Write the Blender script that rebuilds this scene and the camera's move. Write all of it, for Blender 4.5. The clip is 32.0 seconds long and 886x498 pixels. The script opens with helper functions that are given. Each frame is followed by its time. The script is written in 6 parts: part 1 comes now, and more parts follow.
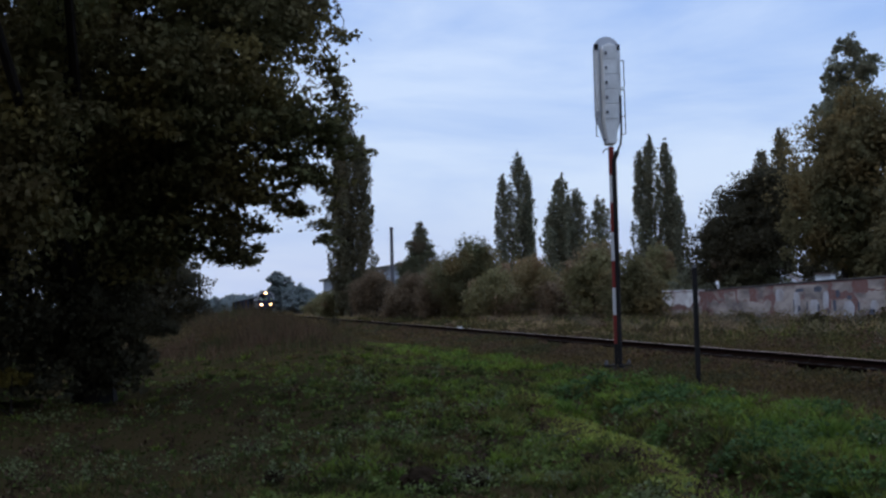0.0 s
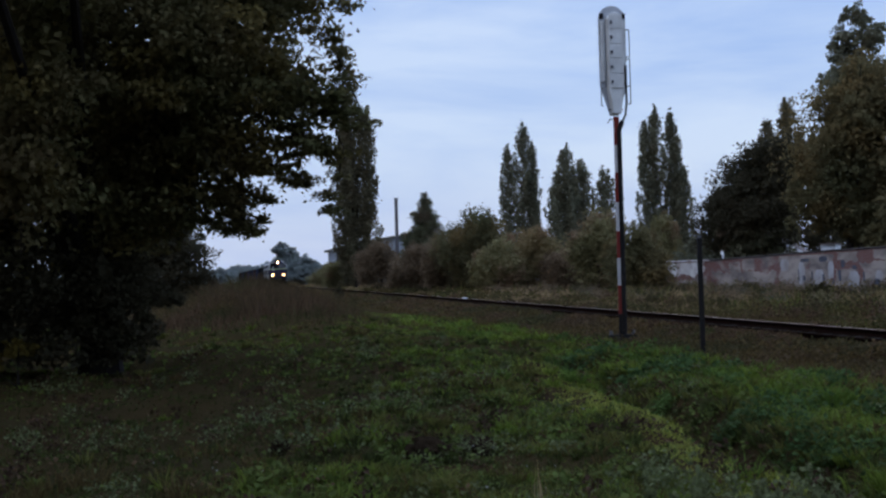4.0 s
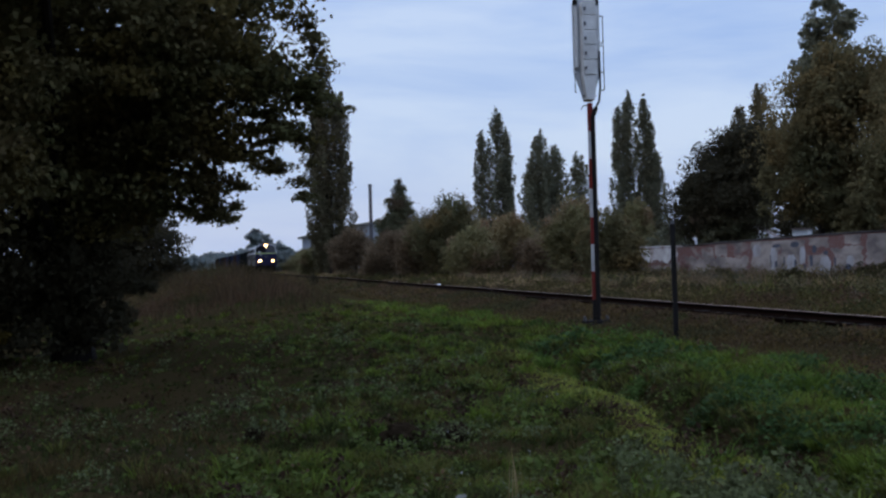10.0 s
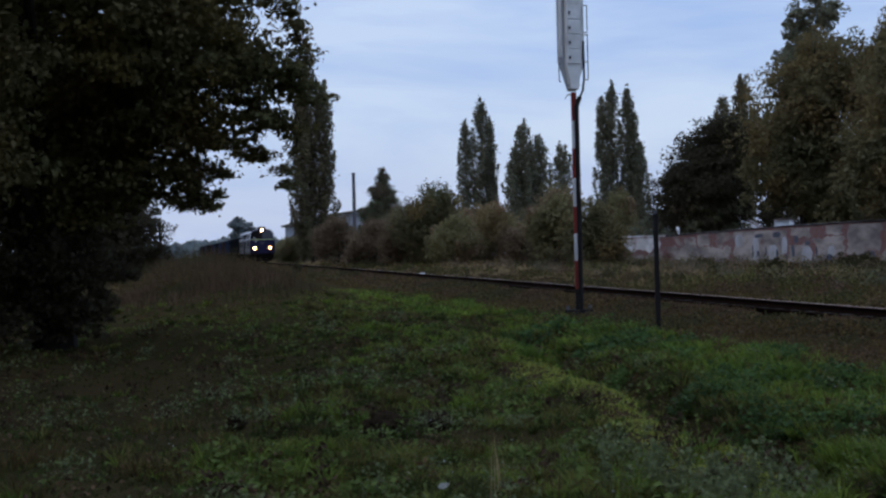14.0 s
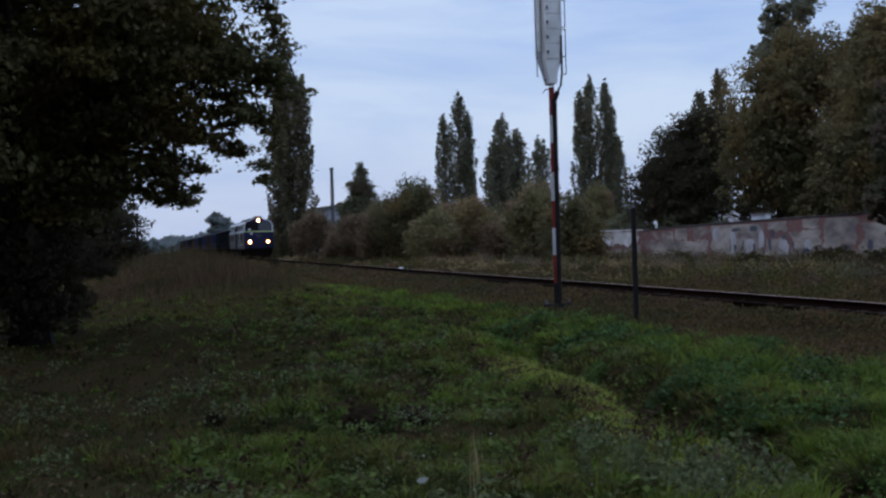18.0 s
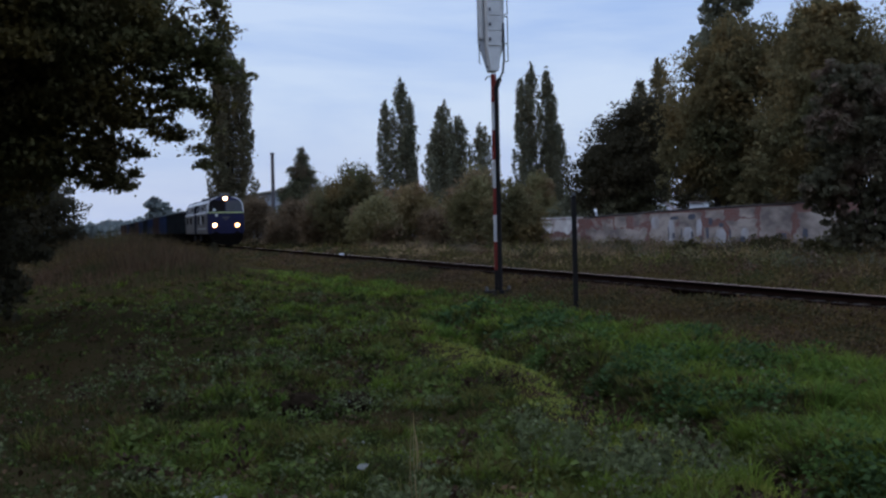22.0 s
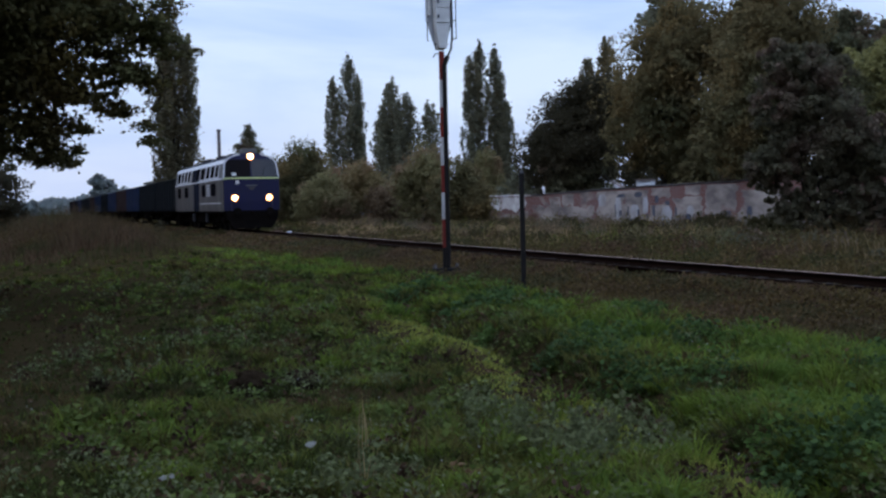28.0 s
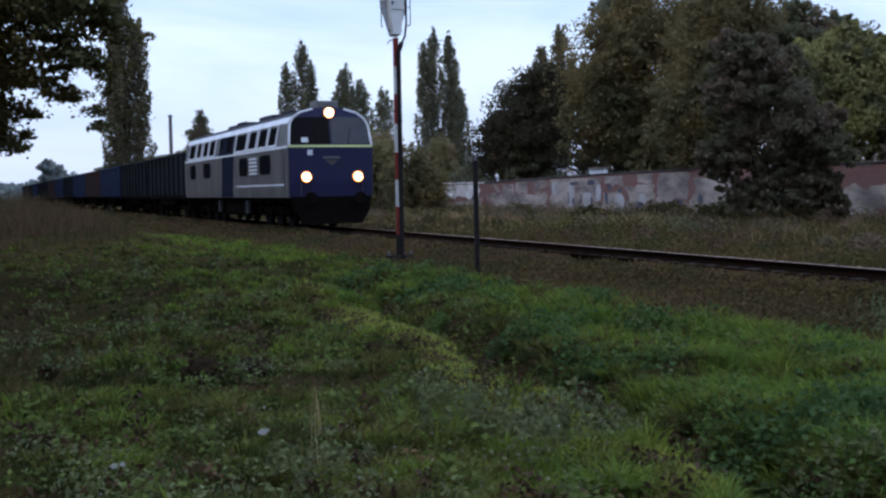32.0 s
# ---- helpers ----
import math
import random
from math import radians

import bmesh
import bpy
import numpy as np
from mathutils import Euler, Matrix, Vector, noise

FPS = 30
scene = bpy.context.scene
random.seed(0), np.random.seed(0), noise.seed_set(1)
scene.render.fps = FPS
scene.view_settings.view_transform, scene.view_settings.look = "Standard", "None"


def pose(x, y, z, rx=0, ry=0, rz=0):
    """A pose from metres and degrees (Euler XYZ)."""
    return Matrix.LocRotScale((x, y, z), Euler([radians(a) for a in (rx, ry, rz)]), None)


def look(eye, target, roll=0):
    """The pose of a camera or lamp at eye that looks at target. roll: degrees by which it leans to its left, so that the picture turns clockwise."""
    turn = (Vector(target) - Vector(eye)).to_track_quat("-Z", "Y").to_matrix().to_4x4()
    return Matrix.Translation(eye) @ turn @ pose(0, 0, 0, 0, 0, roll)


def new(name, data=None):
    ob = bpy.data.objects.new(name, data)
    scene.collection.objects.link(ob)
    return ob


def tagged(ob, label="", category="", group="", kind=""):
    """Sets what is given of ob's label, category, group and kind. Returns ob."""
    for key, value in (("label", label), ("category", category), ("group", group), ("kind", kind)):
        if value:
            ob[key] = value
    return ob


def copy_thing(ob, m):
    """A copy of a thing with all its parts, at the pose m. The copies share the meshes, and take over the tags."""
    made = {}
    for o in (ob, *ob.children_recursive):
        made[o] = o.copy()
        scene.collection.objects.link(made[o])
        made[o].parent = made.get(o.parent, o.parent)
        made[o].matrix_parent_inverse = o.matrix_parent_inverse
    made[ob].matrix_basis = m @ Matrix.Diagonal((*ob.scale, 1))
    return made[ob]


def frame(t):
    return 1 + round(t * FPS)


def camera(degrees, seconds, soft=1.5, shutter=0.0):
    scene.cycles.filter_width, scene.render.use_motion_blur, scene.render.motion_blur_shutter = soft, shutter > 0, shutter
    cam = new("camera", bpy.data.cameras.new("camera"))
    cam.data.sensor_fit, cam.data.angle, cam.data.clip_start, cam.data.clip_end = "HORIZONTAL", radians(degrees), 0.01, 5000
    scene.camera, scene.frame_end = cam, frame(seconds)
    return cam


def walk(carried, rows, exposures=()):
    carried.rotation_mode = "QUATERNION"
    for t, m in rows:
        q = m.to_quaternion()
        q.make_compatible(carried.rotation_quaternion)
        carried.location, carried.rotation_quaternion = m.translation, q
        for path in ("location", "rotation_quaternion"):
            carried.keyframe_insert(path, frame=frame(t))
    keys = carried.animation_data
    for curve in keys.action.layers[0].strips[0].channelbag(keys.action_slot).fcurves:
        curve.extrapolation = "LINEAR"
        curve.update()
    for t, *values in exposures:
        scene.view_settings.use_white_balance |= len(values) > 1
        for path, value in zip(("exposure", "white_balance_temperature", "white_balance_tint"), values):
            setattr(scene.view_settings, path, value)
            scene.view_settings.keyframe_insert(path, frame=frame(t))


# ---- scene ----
# Camera: held by hand at the edge of a meadow, eye 1.3 m above the rails; it pans with the train.
EYE = 1.8
cam = camera(40.94, 32.0, soft=2.5)
PAN = [
    (0.0, 92.583, 1.418, 10.372),
    (0.5, 92.311, 1.564, 10.514),
    (1.0, 92.008, 1.426, 10.485),
    (1.5, 91.913, 1.451, 10.693),
    (2.0, 91.707, 1.456, 10.736),
    (2.5, 91.489, 1.496, 10.702),
    (4.5, 91.148, 1.486, 10.495),
    (5.0, 91.201, 1.433, 10.288),
    (5.5, 90.895, 1.383, 10.279),
    (6.0, 90.773, 1.462, 10.450),
    (6.5, 90.486, 1.596, 10.268),
    (7.0, 90.548, 1.577, 10.175),
    (7.5, 90.440, 1.723, 10.031),
    (8.0, 90.531, 1.580, 9.956),
    (8.5, 90.213, 1.756, 9.908),
    (9.0, 90.349, 1.646, 9.663),
    (9.5, 90.413, 1.678, 9.316),
    (10.0, 90.477, 1.667, 9.363),
    (10.5, 90.220, 1.618, 9.202),
    (11.0, 90.086, 1.560, 9.138),
    (11.5, 89.749, 1.536, 8.926),
    (12.0, 89.772, 1.400, 8.781),
    (12.5, 89.945, 1.476, 8.786),
    (13.0, 90.027, 1.466, 8.810),
    (13.5, 89.943, 1.452, 8.599),
    (14.0, 89.918, 1.456, 8.555),
    (14.5, 89.821, 1.467, 8.557),
    (16.5, 89.695, 1.768, 8.087),
    (17.0, 89.708, 1.776, 7.985),
    (17.5, 89.755, 1.600, 7.670),
    (18.0, 89.631, 1.606, 7.518),
    (18.5, 89.446, 1.604, 7.410),
    (19.0, 89.305, 1.576, 7.065),
    (19.5, 89.297, 1.423, 6.618),
    (20.0, 89.151, 1.430, 6.056),
    (20.5, 89.251, 1.226, 5.749),
    (21.0, 89.024, 1.262, 5.248),
    (21.5, 88.900, 1.398, 4.933),
    (22.0, 88.908, 1.261, 4.682),
    (22.5, 88.741, 1.303, 4.352),
    (23.0, 88.792, 1.314, 4.077),
    (23.5, 88.436, 1.245, 3.706),
    (24.0, 88.314, 1.314, 3.498),
    (24.5, 88.108, 1.355, 3.457),
    (25.0, 88.017, 1.243, 3.333),
    (25.5, 88.274, 1.385, 3.089),
    (27.5, 87.832, 1.208, 2.370),
    (28.0, 87.773, 1.237, 2.182),
    (28.5, 87.631, 1.070, 1.945),
    (29.0, 87.342, 1.122, 1.531),
    (29.5, 87.527, 1.071, 1.318),
    (30.0, 87.422, 1.118, 1.103),
    (30.5, 87.500, 1.080, 0.855),
    (31.0, 87.314, 1.000, 0.471),
    (31.5, 87.113, 0.993, 0.112),
    (32.0, 87.110, 0.999, -0.050),
]
walk(cam, [(t, pose(0, 0, EYE, rx, ry, rz)) for t, rx, ry, rz in PAN],
     [(0, -0.18), (9, -0.3), (19, -0.3), (22, -0.28), (23, -0.13), (25, -0.05), (29, 0.03), (32, 0.25)])

# ---- light: overcast dusk ----
world = bpy.data.worlds.new("dusk")
scene.world = world
world.use_nodes = True
wn, wl = world.node_tree.nodes, world.node_tree.links
wn.clear()


def wnode(kind, **vals):
    n = wn.new(kind)
    for k, v in vals.items():
        n.inputs[k].default_value = v
    return n


w_out = wn.new("ShaderNodeOutputWorld")
w_bg = wn.new("ShaderNodeBackground")
w_sky = wn.new("ShaderNodeTexSky")
w_sky.sky_type = "NISHITA"
w_sky.sun_disc = False
w_sky.sun_elevation = radians(4)
w_sky.sun_rotation = radians(200)
w_co = wn.new("ShaderNodeTexCoord")
w_map = wn.new("ShaderNodeMapping")
w_map.inputs["Scale"].default_value = (1.6, 1.6, 5.5)
w_noise = wnode("ShaderNodeTexNoise", Scale=2.3, Detail=6.0, Roughness=0.55, Distortion=0.4)
w_ramp = wn.new("ShaderNodeValToRGB")
w_ramp.color_ramp.elements[0].position, w_ramp.color_ramp.elements[0].color = 0.38, (0.310, 0.470, 0.885, 1)
w_ramp.color_ramp.elements[1].position, w_ramp.color_ramp.elements[1].color = 0.64, (0.565, 0.695, 0.985, 1)
w_sep = wn.new("ShaderNodeSeparateXYZ")
w_hor = wn.new("ShaderNodeMapRange")
w_hor.inputs["From Min"].default_value, w_hor.inputs["From Max"].default_value = 0.0, 0.22
w_hor.inputs["To Min"].default_value, w_hor.inputs["To Max"].default_value = 0.6, 0.0
w_pale = wn.new("ShaderNodeMixRGB")
w_pale.inputs[2].default_value = (0.54, 0.665, 0.935, 1)
w_mul = wn.new("ShaderNodeMixRGB")
w_mul.blend_type = "ADD"
w_mul.inputs[0].default_value = 0.04
wl.new(w_co.outputs["Generated"], w_map.inputs["Vector"])
wl.new(w_map.outputs["Vector"], w_noise.inputs["Vector"])
wl.new(w_noise.outputs["Fac"], w_ramp.inputs["Fac"])
wl.new(w_co.outputs["Generated"], w_sep.inputs[0])
wl.new(w_sep.outputs["Z"], w_hor.inputs["Value"])
wl.new(w_hor.outputs["Result"], w_pale.inputs[0])
wl.new(w_ramp.outputs["Color"], w_pale.inputs[1])
wl.new(w_pale.outputs["Color"], w_mul.inputs[1])
wl.new(w_sky.outputs["Color"], w_mul.inputs[2])
w_zen = wn.new("ShaderNodeMapRange")      # an overcast sky is brightest overhead
w_zen.interpolation_type = "SMOOTHSTEP"
w_zen.inputs["From Min"].default_value, w_zen.inputs["From Max"].default_value = 0.32, 0.95
w_zen.inputs["To Min"].default_value, w_zen.inputs["To Max"].default_value = 1.05, 2.85
wl.new(w_sep.outputs["Z"], w_zen.inputs["Value"])
wl.new(w_zen.outputs["Result"], w_bg.inputs["Strength"])
wl.new(w_mul.outputs["Color"], w_bg.inputs["Color"])
wl.new(w_bg.outputs["Background"], w_out.inputs["Surface"])
sun = new("sun", bpy.data.lights.new("sun", "SUN"))
sun.data.energy, sun.data.angle, sun.data.color = 0.5, radians(25), (1.0, 0.93, 0.85)
sun.matrix_world = look((0, 0, 60), (35, 20, 0))


# ---- materials ----
def mat(name, colour, rough=0.7, metal=0.0, second=None, scale=3.0, mix=0.5, bump=0.0, bscale=40.0, emit=None, strength=0.0,
        stretch=(1, 1, 1), island=0.0, gloss=0.5, objrand=0.0):
    """A surface: base colour, a second colour in worn patches, fine grain, relief."""
    m = bpy.data.materials.new(name)
    m.use_nodes = True
    n, l = m.node_tree.nodes, m.node_tree.links
    b = n["Principled BSDF"]
    b.inputs["Roughness"].default_value, b.inputs["Metallic"].default_value = rough, metal
    b.inputs["Specular IOR Level"].default_value = gloss
    co = n.new("ShaderNodeTexCoord")
    mp = n.new("ShaderNodeMapping")
    mp.inputs["Scale"].default_value = stretch
    l.new(co.outputs["Object"], mp.inputs["Vector"])
    big = n.new("ShaderNodeTexNoise")
    big.inputs["Scale"].default_value, big.inputs["Detail"].default_value = scale, 4.0
    l.new(mp.outputs["Vector"], big.inputs["Vector"])
    ramp = n.new("ShaderNodeValToRGB")
    ramp.color_ramp.elements[0].position, ramp.color_ramp.elements[1].position = 0.5 - 0.22 + (0.5 - mix) * 0.4, 0.5 + 0.22 + (0.5 - mix) * 0.4
    ramp.color_ramp.elements[0].color = (*colour, 1)
    sec = second or tuple(c * 0.75 for c in colour)
    ramp.color_ramp.elements[1].color = (*sec, 1)
    l.new(big.outputs["Fac"], ramp.inputs["Fac"])
    out = ramp.outputs["Color"]
    fine = n.new("ShaderNodeTexNoise")
    fine.inputs["Scale"].default_value, fine.inputs["Detail"].default_value = bscale, 3.0
    l.new(mp.outputs["Vector"], fine.inputs["Vector"])
    hsv = n.new("ShaderNodeHueSaturation")
    grain = n.new("ShaderNodeMapRange")
    grain.inputs["To Min"].default_value, grain.inputs["To Max"].default_value = 0.8, 1.2
    l.new(fine.outputs["Fac"], grain.inputs["Value"])
    value = grain.outputs["Result"]
    for amount, kind, socket in ((island, "ShaderNodeNewGeometry", "Random Per Island"), (objrand, "ShaderNodeObjectInfo", "Random")):
        if amount:
            g = n.new(kind)
            r = n.new("ShaderNodeMapRange")
            r.inputs["To Min"].default_value, r.inputs["To Max"].default_value = 1 - amount, 1 + amount
            l.new(g.outputs[socket], r.inputs["Value"])
            mu = n.new("ShaderNodeMath")
            mu.operation = "MULTIPLY"
            l.new(value, mu.inputs[0])
            l.new(r.outputs["Result"], mu.inputs[1])
            value = mu.outputs[0]
    l.new(value, hsv.inputs["Value"])
    l.new(out, hsv.inputs["Color"])
    l.new(hsv.outputs["Color"], b.inputs["Base Color"])
    if bump:
        bp = n.new("ShaderNodeBump")
        bp.inputs["Strength"].default_value, bp.inputs["Distance"].default_value = bump, 0.02
        l.new(fine.outputs["Fac"], bp.inputs["Height"])
        l.new(bp.outputs["Normal"], b.inputs["Normal"])
    if emit:
        b.inputs["Emission Color"].default_value, b.inputs["Emission Strength"].default_value = (*emit, 1), strength
    return m


def leaf_mat(name, a, b, scale=0.35, island=0.45, through_light=0.4, third=None, spots=0.8, gloss=0.06):
    """Leaves and blades: dull, and partly letting the sky's light through."""
    m = mat(name, a, 0.8, second=b, scale=scale, bscale=9.0, island=island, gloss=gloss)
    n, l = m.node_tree.nodes, m.node_tree.links
    p = n["Principled BSDF"]
    if third:
        # boughs that have turned to a third colour
        tint = n.new("ShaderNodeTexNoise")
        tint.inputs["Scale"].default_value, tint.inputs["Detail"].default_value = spots, 3.0
        where = n.new("ShaderNodeValToRGB")
        where.color_ramp.elements[0].position, where.color_ramp.elements[1].position = 0.50, 0.62
        mixed = n.new("ShaderNodeMixRGB")
        mixed.inputs[2].default_value = (*third, 1)
        hsv = n["Hue/Saturation/Value"]
        l.new(n["Texture Coordinate"].outputs["Object"], tint.inputs["Vector"])
        l.new(tint.outputs["Fac"], where.inputs["Fac"])
        l.new(where.outputs["Color"], mixed.inputs[0])
        l.new(hsv.inputs["Color"].links[0].from_socket, mixed.inputs[1])
        l.new(mixed.outputs["Color"], hsv.inputs["Color"])
    tr = n.new("ShaderNodeBsdfTranslucent")
    mx = n.new("ShaderNodeMixShader")
    mx.inputs[0].default_value = through_light
    l.new(p.inputs["Base Color"].links[0].from_socket, tr.inputs["Color"])
    l.new(p.outputs["BSDF"], mx.inputs[1])
    l.new(tr.outputs["BSDF"], mx.inputs[2])
    l.new(mx.outputs["Shader"], n["Material Output"].inputs["Surface"])
    return m


M_SOIL = mat("meadow_soil", (0.036, 0.023, 0.010), 0.95, second=(0.028, 0.022, 0.010), scale=0.7, bump=0.8, bscale=12, gloss=0.0)
M_GRASS = leaf_mat("fresh_grass", (0.122, 0.164, 0.024), (0.110, 0.134, 0.021), 0.6, 0.28)
# Dark blades: shade in hollows and between clumps is put into this colour.
M_DEEP = leaf_mat("shade_dark_grass", (0.044, 0.058, 0.013), (0.043, 0.044, 0.014), 1.5, 0.3)
M_BRIGHT = leaf_mat("bright_green_grass", (0.090, 0.142, 0.025), (0.086, 0.120, 0.023), 1.5, 0.28)
M_STRIP = leaf_mat("yellowish_grass", (0.240, 0.258, 0.048), (0.198, 0.200, 0.041), 0.8, 0.28)
M_MEADOW = leaf_mat("meadow_grass", (0.100, 0.112, 0.023), (0.100, 0.088, 0.025), 0.6, 0.3)
M_DRY = leaf_mat("dry_grass", (0.100, 0.066, 0.026), (0.058, 0.056, 0.016), 0.25, 0.3)
M_WEED = leaf_mat("weed_leaves", (0.076, 0.104, 0.023), (0.094, 0.108, 0.028), 1.2, 0.3)
M_NETTLE = leaf_mat("nettle_leaves", (0.050, 0.084, 0.026), (0.042, 0.066, 0.022), 1.0, 0.35)
M_HERB = leaf_mat("herb_leaves", (0.072, 0.116, 0.027), (0.060, 0.092, 0.023), 0.8, 0.3)
M_DOCK = leaf_mat("withered_dock_leaves", (0.060, 0.034, 0.020), (0.040, 0.024, 0.015), 2.0, 0.45, 0.15)
M_STRAW = leaf_mat("straw_coloured_grass", (0.330, 0.216, 0.114), (0.205, 0.148, 0.070), 0.12, 0.25)
M_SILVER = leaf_mat("grey_green_weed_leaves", (0.128, 0.142, 0.062), (0.100, 0.106, 0.046), 0.8, 0.35)
M_FLOWER = leaf_mat("pale_petals", (0.30, 0.29, 0.25), (0.20, 0.19, 0.16), 2.0, 0.3)
M_BROWNG = leaf_mat("brown_grass", (0.096, 0.060, 0.024), (0.066, 0.052, 0.017), 0.5, 0.35)
M_MOUND = leaf_mat("dull_dry_grass", (0.100, 0.056, 0.032), (0.058, 0.044, 0.020), 0.3, 0.4, third=(0.050, 0.050, 0.018), spots=0.5)
M_LITTER = leaf_mat("fallen_leaves", (0.085, 0.050, 0.024), (0.050, 0.030, 0.016), 2.0, 0.5, 0.1)
M_LINDEN = leaf_mat("linden_leaves", (0.088, 0.090, 0.034), (0.116, 0.082, 0.038), 0.5, 0.24, 0.3, third=(0.142, 0.108, 0.036), spots=0.9)
M_AUTUMN = leaf_mat("autumn_leaves", (0.115, 0.085, 0.018), (0.08, 0.06, 0.016), 1.0, 0.4)
M_RUSSET = leaf_mat("russet_leaves", (0.160, 0.110, 0.064), (0.134, 0.096, 0.058), 0.25, 0.25)
M_MAPLE = leaf_mat("maple_leaves", (0.060, 0.050, 0.029), (0.050, 0.045, 0.026), 0.3, 0.22)
M_POPLAR = leaf_mat("poplar_leaves", (0.140, 0.142, 0.092), (0.154, 0.142, 0.088), 0.3, 0.25)
M_DARKPOP = leaf_mat("dark_poplar_leaves", (0.112, 0.106, 0.060), (0.128, 0.102, 0.058), 0.3, 0.25)
M_AUTB = leaf_mat("yellow_brown_bush_leaves", (0.236, 0.172, 0.082), (0.186, 0.154, 0.070), 0.25, 0.16, third=(0.236, 0.142, 0.084), spots=0.5)
M_BUSH = leaf_mat("bush_leaves", (0.172, 0.158, 0.070), (0.200, 0.160, 0.078), 0.2, 0.16, third=(0.216, 0.142, 0.082), spots=0.45)
M_DARKT = leaf_mat("dark_leaves", (0.118, 0.108, 0.064), (0.100, 0.106, 0.056), 0.35, 0.2, third=(0.150, 0.104, 0.068), spots=0.5)
M_OLIVE = leaf_mat("olive_leaves", (0.106, 0.106, 0.051), (0.154, 0.112, 0.051), 0.22, 0.14, third=(0.170, 0.122, 0.051), spots=0.42)
M_YELL = leaf_mat("yellowing_leaves", (0.235, 0.212, 0.074), (0.160, 0.152, 0.060), 0.35, 0.3, third=(0.130, 0.130, 0.068), spots=0.7)
M_ELDER = leaf_mat("elder_leaves", (0.100, 0.086, 0.054), (0.086, 0.084, 0.049), 0.35, 0.2, third=(0.126, 0.088, 0.062), spots=0.6)
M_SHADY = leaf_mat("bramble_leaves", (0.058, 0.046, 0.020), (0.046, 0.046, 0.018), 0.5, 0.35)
# Far foliage: the haze before it is put into the pale blue-grey colour.
M_HAZE = leaf_mat("haze_tinted_leaves", (0.165, 0.19, 0.175), (0.185, 0.2, 0.185), 0.1, 0.2)
M_BARK = mat("bark", (0.026, 0.020, 0.015), 0.95, second=(0.015, 0.012, 0.010), scale=4, bump=0.9, bscale=18, stretch=(1, 1, 0.2), gloss=0.1)
M_BALLAST = mat("ballast", (0.042, 0.0245, 0.013), 0.95, second=(0.022, 0.013, 0.008), scale=1.5, bump=1.0, bscale=25, island=0.4, gloss=0.0)
M_SLEEPER = mat("creosoted_wood", (0.018, 0.013, 0.010), 0.9, gloss=0.05, second=(0.03, 0.024, 0.02), scale=3, bump=0.7, bscale=30, stretch=(0.2, 1, 1), objrand=0.3)
M_RAIL = mat("rusty_rail", (0.012, 0.0065, 0.0045), 1.0, 0.0, second=(0.008, 0.0045, 0.0035), scale=6, bump=0.4, gloss=0.0)
M_SHINE = mat("worn_rail_head", (0.80, 0.54, 0.44), 0.38, 1.0, second=(0.48, 0.31, 0.25), scale=8, stretch=(1, 1, 1))
M_DULL = mat("dull_rail_head", (0.030, 0.022, 0.018), 0.9, 0.0, second=(0.020, 0.015, 0.012), scale=5, gloss=0.0)


# ---- plan: the track runs straight past the camera ----
OX, OY = 12.67, 0.0
AX, AY = -0.3704, 0.9289        # away along the track
NX, NY = -0.9289, -0.3704       # across it, towards the meadow
YAW = math.degrees(math.atan2(-AY, -AX))
RAIL = 0.50


def smooth(t):
    t = np.clip(t, 0.0, 1.0)
    return t * t * (3 - 2 * t)


def sag(a):
    """The line falls away gently in the distance."""
    return -0.06 * smooth((np.asarray(a, float) - 120.0) / 120.0)


def at(a, d):
    return OX + a * AX + d * NX, OY + a * AY + d * NY


def ad(x, y):
    return (x - OX) * AX + (y - OY) * AY, (x - OX) * NX + (y - OY) * NY


PD = [-4000, -60, -18, -6, -3.4, -2.5, -1.5, 1.5, 2.4, 3.2, 4.2, 5.2, 6.3, 6.8, 7.3, 8.2, 13, 25, 60, 4000]
PZ = [0.3, 0.3, 0.08, 0.26, 0.22, 0.17, 0.32, 0.32, 0.17, 0.12, 0.12, 0.10, 0.08, 0.07, 0.06, 0.06, 0.04, 0.12, 0.2, 0.2]


def ditch_d(a, d):
    """Distance from the track, reckoned so that the ditch, which runs slightly askew, keeps to one value."""
    return d + 0.128 * np.clip(np.asarray(a, float) - 10.5, -9.0, 15.0)


def patchy(x, y, f, s):
    """Soft uneven patches between -1 and 1, about 1 / f metres across."""
    r = np.random.default_rng(int(s * 10) + 5)
    v = 0.0
    for k in range(7):
        t, g, h = r.uniform(0, 6.28), f * r.uniform(1.5, 4.5), r.uniform(0, 6.28)
        v = v + np.sin((x * math.cos(t) + y * math.sin(t)) * g + h + 0.8 * np.sin((x * math.sin(t) - y * math.cos(t)) * g * 0.6 + h))
    return v / 3.2


